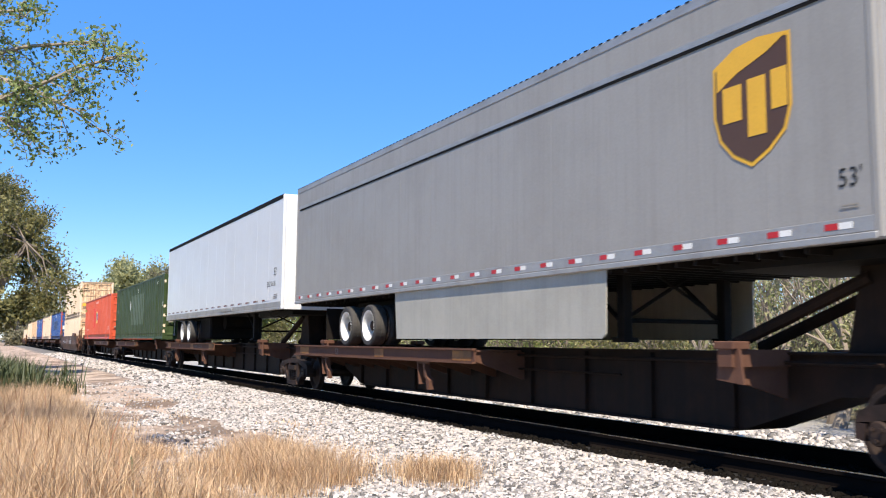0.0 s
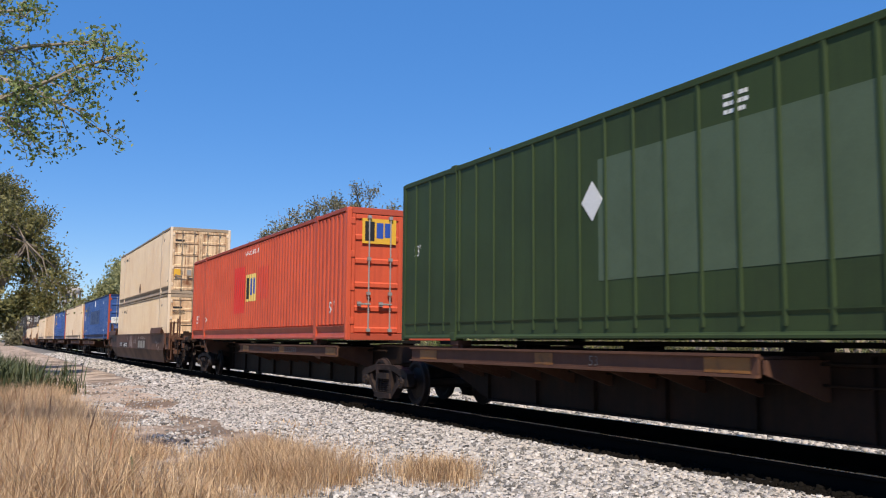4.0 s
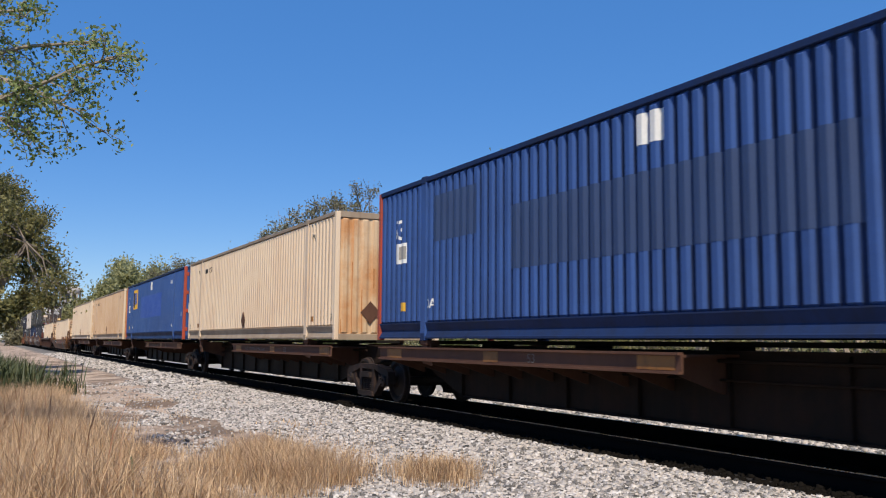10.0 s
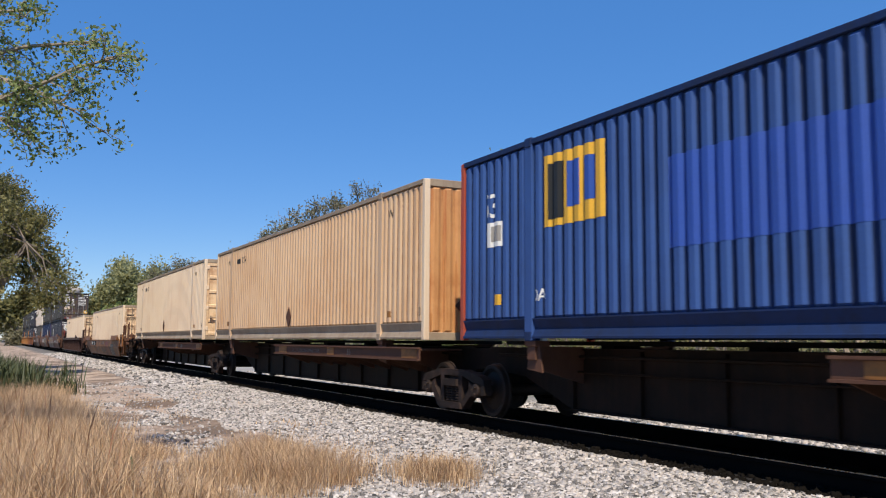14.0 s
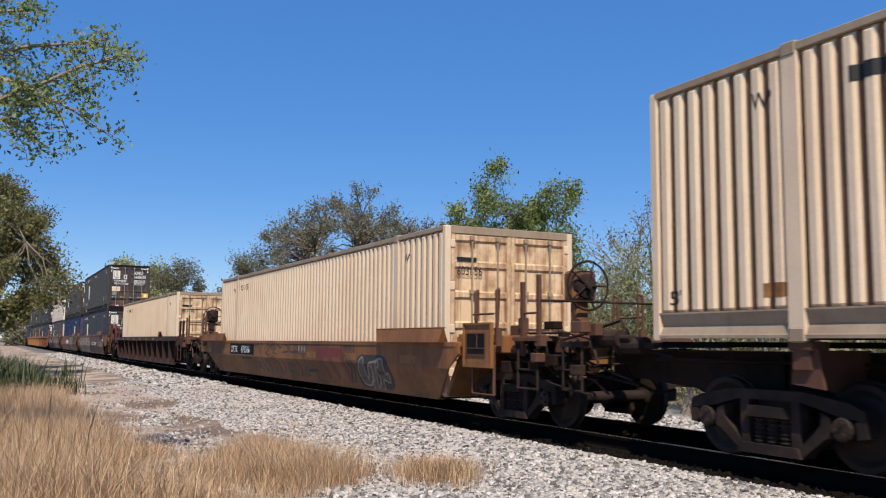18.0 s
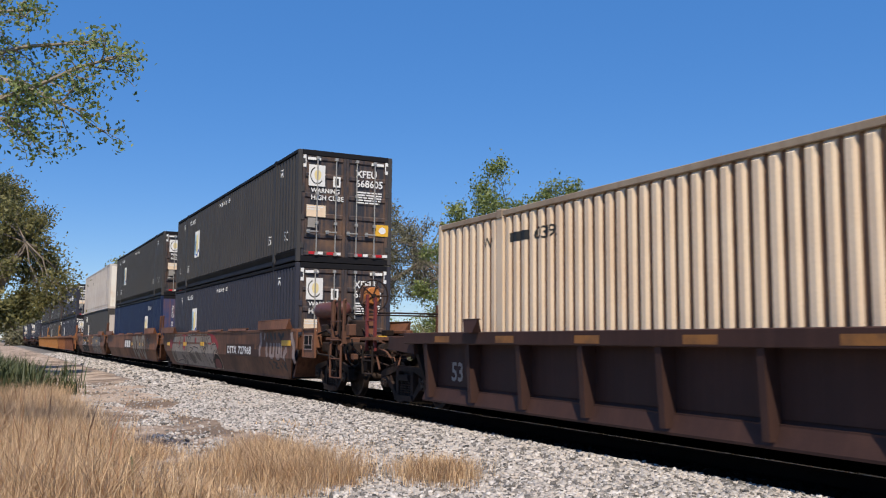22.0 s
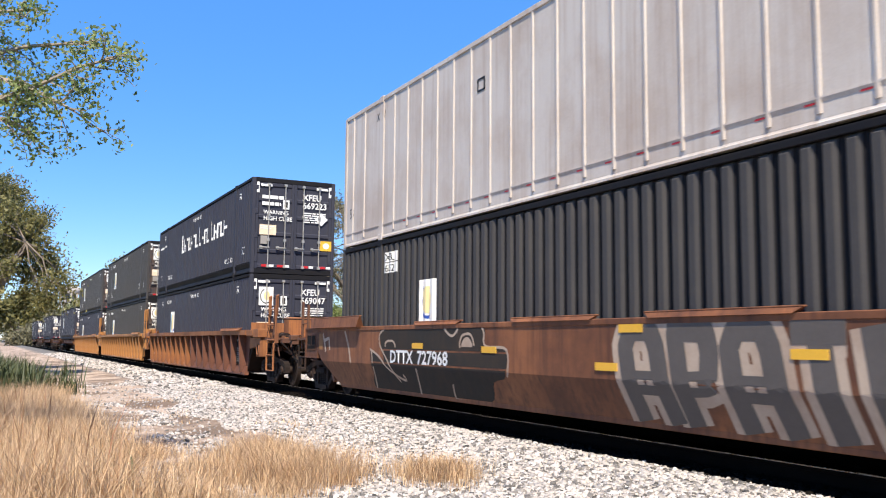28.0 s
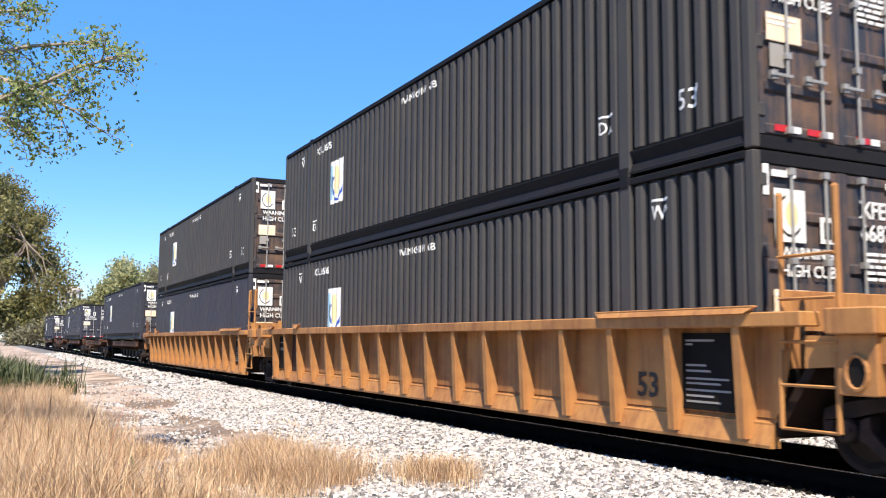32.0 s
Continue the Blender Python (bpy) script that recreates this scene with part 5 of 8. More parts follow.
def trailer(label, skin, band, skirt, axle, strips, half=L53 / 2, hi=3.92, lo=1.02):
    """A 53-foot van trailer; base centre on its tyres at the origin, front at +x."""
    ob = tagged(new("semi_trailer"), label, "trailer", group="road trailers on the train")
    hx, hy = half, W / 2
    for s in (-1, 1):
        part("side_panel", (lambda b: (box(b, -hx + 0.03, hx - 0.09, *sorted((s * (hy - 0.03), s * (hy - 0.004))), lo + 0.2, hi - 0.12), b)[1])(bmesh.new()), M[skin], ob)
        part("bottom_rail", (lambda b: (box(b, -hx, hx - 0.05, *sorted((s * (hy - 0.06), s * hy)), lo + 0.07, lo + 0.22, c=0.01), box(b, -hx, hx - 0.05, *sorted((s * (hy - 0.10), s * (hy + 0.012))), lo, lo + 0.07, c=0.01), b)[-1])(bmesh.new()), M["aluminium"], ob)
        part("top_rail", (lambda b: (box(b, -hx, hx - 0.05, *sorted((s * (hy - 0.06), s * (hy + 0.004))), hi - 0.13, hi, c=0.012), b)[-1])(bmesh.new()), M[band], ob)
        if strips:
            bm = bmesh.new()
            for i in range(int(2 * hx / 0.16)):
                box(bm, -hx + 0.06 + i * 0.16, -hx + 0.13 + i * 0.16, *sorted((s * (hy - 0.05), s * (hy + 0.008))), hi - 0.012, hi + 0.005)
            tagged(part("roof_edge_trim", bm, M["black"], ob, "dark notched trim along the roof edge"), kind="stuff")
            for i in range(REFLECTORS):
                x = -hx + 0.3 + i * 15.6 / (REFLECTORS - 1)
                for dx, m in ((0, "red_mark"), (0.15, "white_mark")):
                    of_box("reflector", M[m], ob, x + dx, x + dx + 0.145, *sorted((s * hy, s * (hy + 0.003))), lo + 0.12, lo + 0.18)
        for i in range(1, 13):
            put(piece("panel_seam", (s,), lambda bm: box(bm, -0.012, 0.012, *sorted((s * (W / 2 - 0.006), s * (W / 2 - 0.0028))), 1.24, 3.79), M[skin], ob), -hx + i * 2 * hx / 13)
        for x in (-hx, hx - 0.1):
            part("corner_post", (lambda b: (box(b, x, x + 0.1, *sorted((s * (hy - 0.08), s * (hy + 0.002))), lo, hi - 0.01, c=0.02), b)[-1])(bmesh.new()), M[skin], ob)
        if skirt:
            bm = bmesh.new()
            prism(bm, [(skirt[0] - 0.1, lo), (skirt[0], 0.16), (skirt[1] - 0.1, 0.16), (skirt[1] - 0.02, 0.22), (skirt[1], lo)], 'y', *sorted((s * (hy - 0.06), s * (hy - 0.04))))
            part("side_skirt", bm, M["skirt"], ob, "grey aerodynamic side skirt")
    part("front_wall", (lambda b: (box(b, hx - 0.05, hx, -hy + 0.08, hy - 0.08, lo, hi - 0.02, c=0.01), b)[-1])(bmesh.new()), M[skin], ob)
    part("rear_doors", (lambda b: (box(b, -hx, -hx + 0.05, -hy + 0.1, hy - 0.1, lo, hi - 0.02), b)[-1])(bmesh.new()), M[skin], ob)
    part("roof", (lambda b: (box(b, -hx + 0.02, hx - 0.02, -hy + 0.05, hy - 0.05, hi - 0.04, hi - 0.01), b)[-1])(bmesh.new()), M[skin], ob)
    part("floor", (lambda b: (box(b, -hx + 0.02, hx - 0.02, -hy + 0.06, hy - 0.06, lo + 0.02, lo + 0.16), b)[-1])(bmesh.new()), M["black"], ob)
    for i in range(1, 53):
        put(piece("crossmember", (), lambda bm: box(bm, 0, 0.05, -W / 2 + 0.07, W / 2 - 0.07, 0.96, 1.04), M["black"], ob), -hx + 0.3 * i)
    # running gear
    bm = bmesh.new()
    for s in (-1, 1):
        box(bm, axle - 1.7, axle + 1.9, s * 0.55 - 0.06, s * 0.55 + 0.06, 0.72, 0.97)
        box(bm, axle - 0.25, axle + 0.25, s * 0.55 - 0.08, s * 0.55 + 0.08, 0.4, 0.75)
        box(bm, axle - 2.1, axle - 2.08, *sorted((s * 0.6, s * 1.22)), 0.15, 0.85)
    for k in (-0.625, 0.625):
        rod(bm, (axle + k, -0.95, 0.425), (axle + k, 0.95, 0.425), 0.07, 8)
    box(bm, axle + 1.05, axle + 2.7, -0.95, 0.95, 0.16, 0.97, c=0.05)
    box(bm, axle - 0.4, axle + 0.4, -0.5, 0.5, 0.3, 0.97, c=0.05)
    part("axle_frame", bm, M["black"], ob)
    for k in (-0.625, 0.625):
        for s in (-1, 1):
            w = put(piece("wheel", (), rim, M["rim"], ob, "white steel wheel"), axle + k, s * 1.0, 0.425)
            if s > 0:
                w.rotation_euler.z = math.pi
            piece("tyre", (), tyre, M["rubber"], w)
            piece("hub", (), wheel_hub, M["spine"], w, "dark recessed wheel hub")
    bm = bmesh.new()
    for s in (-1, 1):
        box(bm, hx - 4.15, hx - 4.0, s * 0.85 - 0.07, s * 0.85 + 0.07, 0.16, lo, c=0.01)
        box(bm, hx - 4.2, hx - 3.95, s * 0.85 - 0.12, s * 0.85 + 0.12, 0.12, 0.18)
        pipe(bm, [(hx - 4.1, s * 0.85, 0.35), (hx - 5.0, s * 0.85, lo)], 0.03)
        pipe(bm, [(hx - 4.1, s * 0.85, 0.4), (hx - 4.1, -s * 0.3, lo)], 0.025)
    pipe(bm, [(hx - 4.1, -0.85, 0.4), (hx - 4.1, 0.85, 0.4)], 0.03)
    part("landing_gear", bm, M["black"], ob, "black landing legs with braces")
    bm = bmesh.new()
    prism(bm, [(hx - 2.6, lo), (hx - 0.2, lo), (hx - 0.25, lo - 0.12), (hx - 2.3, lo - 0.12)], 'y', -0.9, 0.9)
    part("kingpin_plate", bm, M["black"], ob)
    bm = bmesh.new()
    rod(bm, (axle + 3.2, -0.55, 0.75), (axle + 3.2, 0.55, 0.75), 0.26, 14)
    part("air_tank", bm, M["black"], ob)
    return ob


# ---- trees and grass ----
def leaf_cloud(name, parent, clumps, per, spread, size, material, seed, long=1.6):
    """Many small bent leaves round clump centres, as one crown."""
    rng = np.random.default_rng(seed)
    c = np.repeat(np.array(clumps), per, axis=0)
    n = len(c)
    p = c[:, :3] + rng.normal(size=(n, 3)) * spread * c[:, 3:4]
    a = rng.normal(size=(n, 3))
    a /= np.linalg.norm(a, axis=1)[:, None]
    b = np.cross(a, rng.normal(size=(n, 3)))
    b /= np.linalg.norm(b, axis=1)[:, None]
    s = size * (0.6 + 0.8 * rng.random(n))[:, None]
    nrm = np.cross(a, b) * s * 0.25
    v = np.stack((p - a * s * long * 0.5, p + b * s * 0.4 + nrm, p + a * s * long * 0.5, p - b * s * 0.4 + nrm), 1).reshape(-1, 3)
    f = np.arange(n * 4).reshape(-1, 4)
    me = bpy.data.meshes.new(name)
    me.vertices.add(len(v)), me.loops.add(f.size), me.polygons.add(n)
    me.vertices.foreach_set("co", v.ravel().astype(float))
    me.loops.foreach_set("vertex_index", f.ravel())
    me.polygons.foreach_set("loop_start", np.arange(0, n * 4, 4))
    me.polygons.foreach_set("loop_total", np.full(n, 4))
    me.update(calc_edges=True)
    me.materials.append(material)
    return part(name, me, None, parent)


def limb(bm, a, heading, length, r, depth, rng, tips, gravity=0.0, bend=0.35, fork=(2, 3), steps=4):
    """A tapering limb that bends and forks; collects its tips."""
    p, d = Vector(a), Vector(heading).normalized()
    seg = length / steps
    for i in range(steps):
        d = (d + Vector((rng.uniform(-1, 1), rng.uniform(-1, 1), rng.uniform(-1, 1) - gravity)) * bend * 0.5).normalized()
        q = p + d * seg
        r1 = r * (1 - 0.45 * (i + 1) / steps)
        rod(bm, p, q, r * (1 - 0.45 * i / steps), 6 if r > 0.05 else 4, r1)
        if depth <= 1:
            tips.append((*q, 1.0))
        if depth > 0 and i >= 1 and (i == steps - 1 or rng.random() < 0.55):
            for k in range(rng.randint(*fork) if i == steps - 1 else 1):
                out = (d + Vector((rng.uniform(-1, 1), rng.uniform(-1, 1), rng.uniform(-0.5, 1))) * 0.85).normalized()
                limb(bm, q, out, length * rng.uniform(0.5, 0.72), r1 * 0.75, depth - 1, rng, tips, gravity, bend, fork, steps)
        p = q


def tree(kind, label, at, height, width, leaf, bark, seed, per=40, leaf_size=0.13, depth=3, spread=0.5, stems=1, bare=0.0, trunk=0.28, low=0.3):
    """A tapered trunk with forking limbs and a loose crown of leaves."""
    ob = tagged(new(kind), label, "tree")
    ob.location = at
    rng = random.Random(seed)
    bm, tips = bmesh.new(), []
    for k in range(stems):
        lean = Vector((rng.uniform(-0.25, 0.25), rng.uniform(-0.25, 0.25), 1)) if stems > 1 else Vector((rng.uniform(-0.06, 0.06), rng.uniform(-0.06, 0.06), 1))
        h0 = height * low
        base = Vector((rng.uniform(-0.5, 0.5), rng.uniform(-0.5, 0.5), -0.1)) if stems > 1 else Vector((0, 0, -0.1))
        top = base + lean * h0
        r0 = trunk / math.sqrt(stems)
        rod(bm, base, top, r0 * 1.15, 8, r0 * 0.8)
        n = 4 if stems == 1 else 2
        for i in range(n):
            ang = 6.28319 * (i + rng.random() * 0.6) / n
            out = Vector((math.cos(ang) * width / height * 1.1, math.sin(ang) * width / height * 1.1, 0.75 + 0.3 * rng.random()))
            limb(bm, top + Vector((0, 0, -h0 * 0.2 * rng.random())), out, height * 0.42, r0 * 0.6, depth, rng, tips)
        limb(bm, top, lean, height * 0.42, r0 * 0.7, depth, rng, tips)
    tip = np.array(tips)
    mid = np.median(tip[:, :2], axis=0)         # the crown stands over the trunk
    tip[:, :2] -= mid
    for v in bm.verts:
        f = min(1, max(0, v.co.z / (height * low)))
        v.co.x -= mid[0] * f
        v.co.y -= mid[1] * f
    zmax = tip[:, 2].max()
    k = height / zmax
    rad = np.percentile(np.hypot(tip[:, 0], tip[:, 1]), 95)
    kx = width / 2 / rad
    for v in bm.verts:
        f = min(1, max(0, v.co.z / (height * low)))
        v.co.x *= 1 + (kx - 1) * f
        v.co.y *= 1 + (kx - 1) * f
        v.co.z *= k if v.co.z > 0 else 1
    tip[:, 0] *= kx
    tip[:, 1] *= kx
    tip[:, 2] *= k
    part("trunk", bm, M[bark], ob)
    keep = [t for t in tip if rng.random() > bare]
    leaf_cloud("crown", ob, keep, per, spread, leaf_size, M[leaf], seed)
    return ob


def spreading_oak(kind, label, at, height, width, leaf, bark, seed, clumps, per, leaf_size, spread, foot=0.42, trunk=0.35, under=-0.4, peak=0.0, lumps=0.2):
    """A broad crown: heavy limbs that rise and spread, and clumps of leaves with gaps between them."""
    ob = tagged(new(kind), label, "tree")
    ob.location = at
    rng = random.Random(seed)
    bm = bmesh.new()
    fork = Vector((0, 0, height * 0.28))
    rod(bm, (0, 0, -0.2), fork, trunk * 1.2, 8, trunk * 0.85)
    limbs = []
    for i in range(9):
        ang = 6.28319 * (i + 0.7 * rng.random()) / 9
        out = width * 0.5 * rng.uniform(0.45, 0.62) if i else 0.0
        elbow = Vector((math.cos(ang) * out * 0.5, math.sin(ang) * out * 0.5, height * rng.uniform(0.40, 0.48)))
        end = Vector((math.cos(ang) * out, math.sin(ang) * out, height * rng.uniform(0.55, 0.68)))
        rod(bm, fork, elbow, trunk * 0.5, 6, trunk * 0.36)
        rod(bm, elbow, end, trunk * 0.36, 6, trunk * 0.22)
        limbs.append((elbow, end))
    spots = []
    while len(spots) < clumps:
        ang, up = rng.uniform(0, 6.28319), rng.uniform(under, 1.0)
        side = math.sqrt(max(0.0, 1 - up * up)) * (1 - peak * max(0.0, up))
        d = Vector((math.cos(ang) * side, math.sin(ang) * side, up))
        r = rng.uniform(0.5, 1.0) ** 0.6 * (0.9 + lumps * noise.noise(d * 2.1 + Vector((seed, 0, 0))))
        p = Vector((d.x * r * width * 0.5, d.y * r * width * 0.5, height * foot + d.z * r * height * (1 - foot)))
        elbow, end = min(limbs, key=lambda q: (q[1] - p).length)
        mid = end.lerp(p, 0.5) + Vector((rng.uniform(-1, 1), rng.uniform(-1, 1), rng.uniform(0, 1))) * width * 0.03
        rod(bm, end, mid, trunk * 0.14, 4, trunk * 0.09)
        rod(bm, mid, p, trunk * 0.09, 4, trunk * 0.04)
        for _ in range(3):
            rod(bm, mid.lerp(p, rng.random()), p + Vector((rng.gauss(0, 1), rng.gauss(0, 1), rng.gauss(0, 1))) * spread * 1.3, trunk * 0.05, 3, trunk * 0.02)
        spots.append((*p, rng.uniform(0.6, 1.2)))
    part("trunk", bm, M[bark], ob)
    leaf_cloud("crown", ob, spots, per, spread, leaf_size, M[leaf], seed)
    return ob


def grass_patch(name, label, spots, blades, height, lean, material, seed, radius=0.22, width=0.006):
    """Tufts of thin bent blades, joined."""
    rng = np.random.default_rng(seed)
    s = np.array(spots)
    c = np.repeat(s, blades, axis=0)
    n = len(c)
    p = c[:, :2] + rng.normal(size=(n, 2)) * radius
    z = np.array([ground_height(a, b) for a, b in p])
    h = height * (0.45 + 0.75 * rng.random(n)) * c[:, 2]
    ang, tilt = rng.random(n) * 6.28, lean * (0.2 + rng.random(n))
    dx, dy = np.cos(ang) * tilt * h, np.sin(ang) * tilt * h
    wx, wy = -np.sin(ang) * width, np.cos(ang) * width
    v = np.stack((np.stack((p[:, 0] - wx, p[:, 1] - wy, z - 0.02), -1), np.stack((p[:, 0] + wx, p[:, 1] + wy, z - 0.02), -1),
                  np.stack((p[:, 0] + dx * 0.35 + wx * 0.8, p[:, 1] + dy * 0.35 + wy * 0.8, z + h * 0.6), -1), np.stack((p[:, 0] + dx * 0.35 - wx * 0.8, p[:, 1] + dy * 0.35 - wy * 0.8, z + h * 0.6), -1),
                  np.stack((p[:, 0] + dx, p[:, 1] + dy, z + h), -1)), 1).reshape(-1, 3)
    o = (np.arange(n) * 5)[:, None]
    f = np.concatenate((o + np.array([0, 1, 2, 3]), ), 1)
    tri = o + np.array([3, 2, 4])
    me = bpy.data.meshes.new(name)
    me.vertices.add(len(v)), me.loops.add(n * 7), me.polygons.add(n * 2)
    me.vertices.foreach_set("co", v.ravel())
    me.loops.foreach_set("vertex_index", np.concatenate((f.ravel(), tri.ravel())))
    me.polygons.foreach_set("loop_start", np.concatenate((np.arange(n) * 4, n * 4 + np.arange(n) * 3)))
    me.polygons.foreach_set("loop_total", np.concatenate((np.full(n, 4), np.full(n, 3))))
    me.update(calc_edges=True)
    me.materials.append(material)
    return tagged(new(name, me), label, "grass", kind="stuff")


# ---- the place ----
build_ground()
STONE = stone_material()
loose_stones("ballast_shoulder", "pale crushed stone beside the track", 125000, shoulder_spots, (0.017, 0.05), STONE)
loose_stones("ballast_near", "pale crushed stone beside the track", 9000, near_spots, (0.03, 0.07), STONE)
loose_stones("ballast_distant", "pale crushed stone along the track", 9000, far_spots, (0.05, 0.12), STONE)
# Bed stones take the blackened colour that stands for shade under the cars.
loose_stones("ballast_bed", "dark shadowy stone between the ties", 15000, bed_spots, (0.03, 0.065), M["oily"])
loose_stones("ballast_beyond", "pale crushed stone beyond the track", 20000, beyond_spots, (0.05, 0.11), STONE)
build_track()

# ---- the train ----
TRAIN = []          # (thing, place along the train, height)


def ride(ob, along, z=0.0, y=0.0):
    TRAIN.append((ob, along, z, y))
    return ob


def centre(right_end):
    return right_end - L53 / 2


def build_train():
    # skeleton cars with road trailers
    c = centre(-5.4)
    ride(spine_car("dark brown skeleton car under a grey trailer", -8.75, 8.75, [(-7.9, 1.2)], True, (-8.8, 9.0)), c)
    grey = ride(trailer("grey van trailer with a brown shield mark", "trailer_grey", "aluminium", (-2.07, 4.33), -4.0, True, 8.25), c + 0.17, 0.93)
    c = centre(-23.3)
    ride(spine_car("dark brown skeleton car under a white trailer", -8.6, 8.7, [(-7.9, 1.0)], True, (-8.6,), stencil="ALL PURPOSE SPINE CAR"), c)
    white = ride(trailer("white van trailer on tandem tyres", "trailer_white", "black", None, -4.16, False, 8.39, 4.0, 0.93), c + 0.26, 0.93)
    c = centre(-40.45)
    ride(spine_car("dark brown skeleton car under a green container", -9.4, 8.6, [(-7.6, 0.5)], False, (-9.4,)), c)
    green = ride(container("freight_container", "green steel container with pale patch on a skeleton car", "green", "doors", "post", posts="green"), c, 1.065)
    c = centre(-59.5)
    red_car = ride(spine_car("dark brown skeleton car under an orange-red container", -9.9, 9.4, [(-0.8, 7.6)], False, (-6.8,), ((-9.9, -1),)), c)
    red = ride(container("freight_container", "orange-red ribbed steel container on a skeleton car", "red", "doors", rail="red_post"), c, 1.065)
    # single well car, two tan boxes
    c = centre(-80.90)
    e_well = ride(well_car("dark brown smooth-sided well car", "well_brown", "smooth", (-9.9, 9.9), ((-11.3, -1), (11.5, 1)), ((5.9, 8.65, 0.24), (-9.2, -6.25, 0.22)), (10.8, 1.85), ((9.6, 1.75),)), c)
    e_low = ride(container("freight_container", "tan ribbed steel container, lower of a stack", "tan", "doors", rail="tan_rail", door="tan_door", bar="tan_rail"), c, 0.13)
    e_top = ride(container("freight_container", "tan ribbed steel container with rusty doors, top of a stack", "tan", "doors", rail="tan_rail", door="tan_door_stained", bar="tan_rail"), c, 3.03)
    # five-unit skeleton car and all behind it
    rows = [(-102.20, "blue", "doors", "blue", "red_post", "blue ribbed steel container with red corner posts", (-7.9, 0.55), (-9.13, 7.6), ((9.9, 1),)),
            (-120.81, "tan", "ribbed", "tan_stain", "tan", "tan ribbed steel container with rust runs on its end", (-0.95, 7.9), (-8.45,), ()),
            (-138.06, "blue", "doors", "blue", "red_post", "blue ribbed steel container with yellow patch and red posts", (-0.95, 7.9), (-8.8,), ()),
            (-155.56, "tan_warm", "ribbed", "tan_rust", "tan", "tan ribbed steel container with orange rust runs", (-0.95, 7.9), (-8.9,), ()),
            (-173.71, "tan", "doors", "tan_door", "tan", "tan ribbed steel container on a skeleton car", (-0.95, 7.9), (-6.6,), ((-10.0, -1),))]
    five = []
    for right, paint, end, door, posts, label, deck, wheels, hooks in rows:
        c = centre(right)
        j_car = ride(spine_car("dark brown skeleton car unit with rusty deck edge", -9.2 if not hooks or hooks[0][1] > 0 else -10.0, 9.0 if not hooks or hooks[0][1] < 0 else 9.9, [deck], False, wheels, hooks, "" if hooks else "ALL PURPOSE SPINE CAR"), c)
        five.append(ride(container("freight_container", label, paint, end, rail="tan_rail" if "tan" in paint else "blue_valley", door=door, posts=posts, bar="tan_rail" if "tan" in paint else "steel_bar"), c, 1.065))
    # single well cars with one box each
    c = centre(-195.11)
    k_well = ride(well_car("faded yellow-brown well car with graffiti", "well_yellow", "smooth", (-9.9, 9.9), ((-11.3, -1), (11.5, 1)), ((5.9, 8.65, 0.24), (-9.2, -6.25, 0.22)), (10.8, 1.85), ((9.6, 1.8),), rim=1.02), c)
    k = ride(container("freight_container", "tan ribbed steel container sitting in a well car", "tan", "doors", rail="tan_rail", door="tan_door_stained", bar="tan_rail"), c, 0.13)
    c = centre(-219.11)
    l_well = ride(well_car("dark maroon rib-sided well car", "well_maroon", "ribbed", (-9.9, 9.9), ((-11.8, -1), (11.3, 1)), ((6.15, 6.6, 0.2), (-6.5, -6.05, 0.2)), (11.0, 1.95), ((9.6, 1.75),), ribs=12, rim=1.17, posts="maroon_mark"), c)
    l = ride(container("freight_container", "tan ribbed steel container in a maroon well car", "tan", "doors", rail="tan_rail", door="tan_door_stained", bar="tan_rail"), c, 0.13)
    # three-unit smooth well car
    wells, tops, lows = [], [], []
    for right, paint, low, top, trucks, hooks, ends, reach in (
            (-243.23, "well_umber", ("navy", "doors", "dark_door"), ("dark", "doors", "dark_door"), (-9.85, 10.2), ((11.8, 1),), ((11.4, 1.9),), (-9.85, 11.4)),
            (-262.81, "well_rust", ("blue_deep", "plain", "dark_rust_end"), ("dark", "doors", "dark_door"), (-9.98,), (), ((8.85, 2.05),), (-9.9, 9.85)),
            (-282.54, "well_rust", ("dark", "plain", "offwhite"), ("offwhite", "plain", "white_rust"), (-9.9,), ((-11.3, -1),), ((8.85, 2.05),), (-10.9, 9.9))):
        c = centre(right)
        wells.append(ride(well_car("rust-brown smooth-sided well car unit with graffiti", paint, "smooth", trucks, hooks, ((5.9, 8.65, 0.24), (-9.2, -6.25, 0.22)), (11.05, 2.05) if right > -250 else None, ends, reach=reach, pads=True, tank=10.2 if right > -250 else None), c))
        lows.append(ride(container("freight_container", "%s ribbed steel container, lower of a stack" % {"navy": "dark navy", "blue_deep": "deep blue", "dark": "charcoal"}[low[0]], low[0], low[1], door=low[2]), c, 0.13))
        tops.append(ride(container("freight_container", "%s steel container, top of a stack" % {"dark": "charcoal ribbed", "offwhite": "weathered white post-sided"}[top[0]], top[0], top[1], style="post" if top[0] == "offwhite" else "ribbed", door=top[2]), c, 3.03))
    # three-unit ribbed well car
    for right, low, top, trucks, hooks, ends, reach in (
            (-306.44, "navy", "navy", (-9.78, 9.9), ((11.3, 1),), ((10.8, 2.2),), (-9.78, 10.9)),
            (-325.97, "dark", "dark", (-9.78,), (), ((8.78, 2.45),), (-9.78, 9.78)),
            (-345.52, "navy", "dark", (-9.9,), ((-11.3, -1),), ((8.78, 2.45),), (-10.9, 9.78))):
        c = centre(right)
        wells.append(ride(well_car("orange-brown rib-sided well car unit", "well_red_orange" if right > -310 else "well_orange", "ribbed", trucks, hooks, ((5.8, 8.3, 0.07), (-8.3, -7.8, 0.09), (-6.15, -5.7, 0.1)), None, ends, reach=reach, faded=0.6 if right > -310 else None), c))
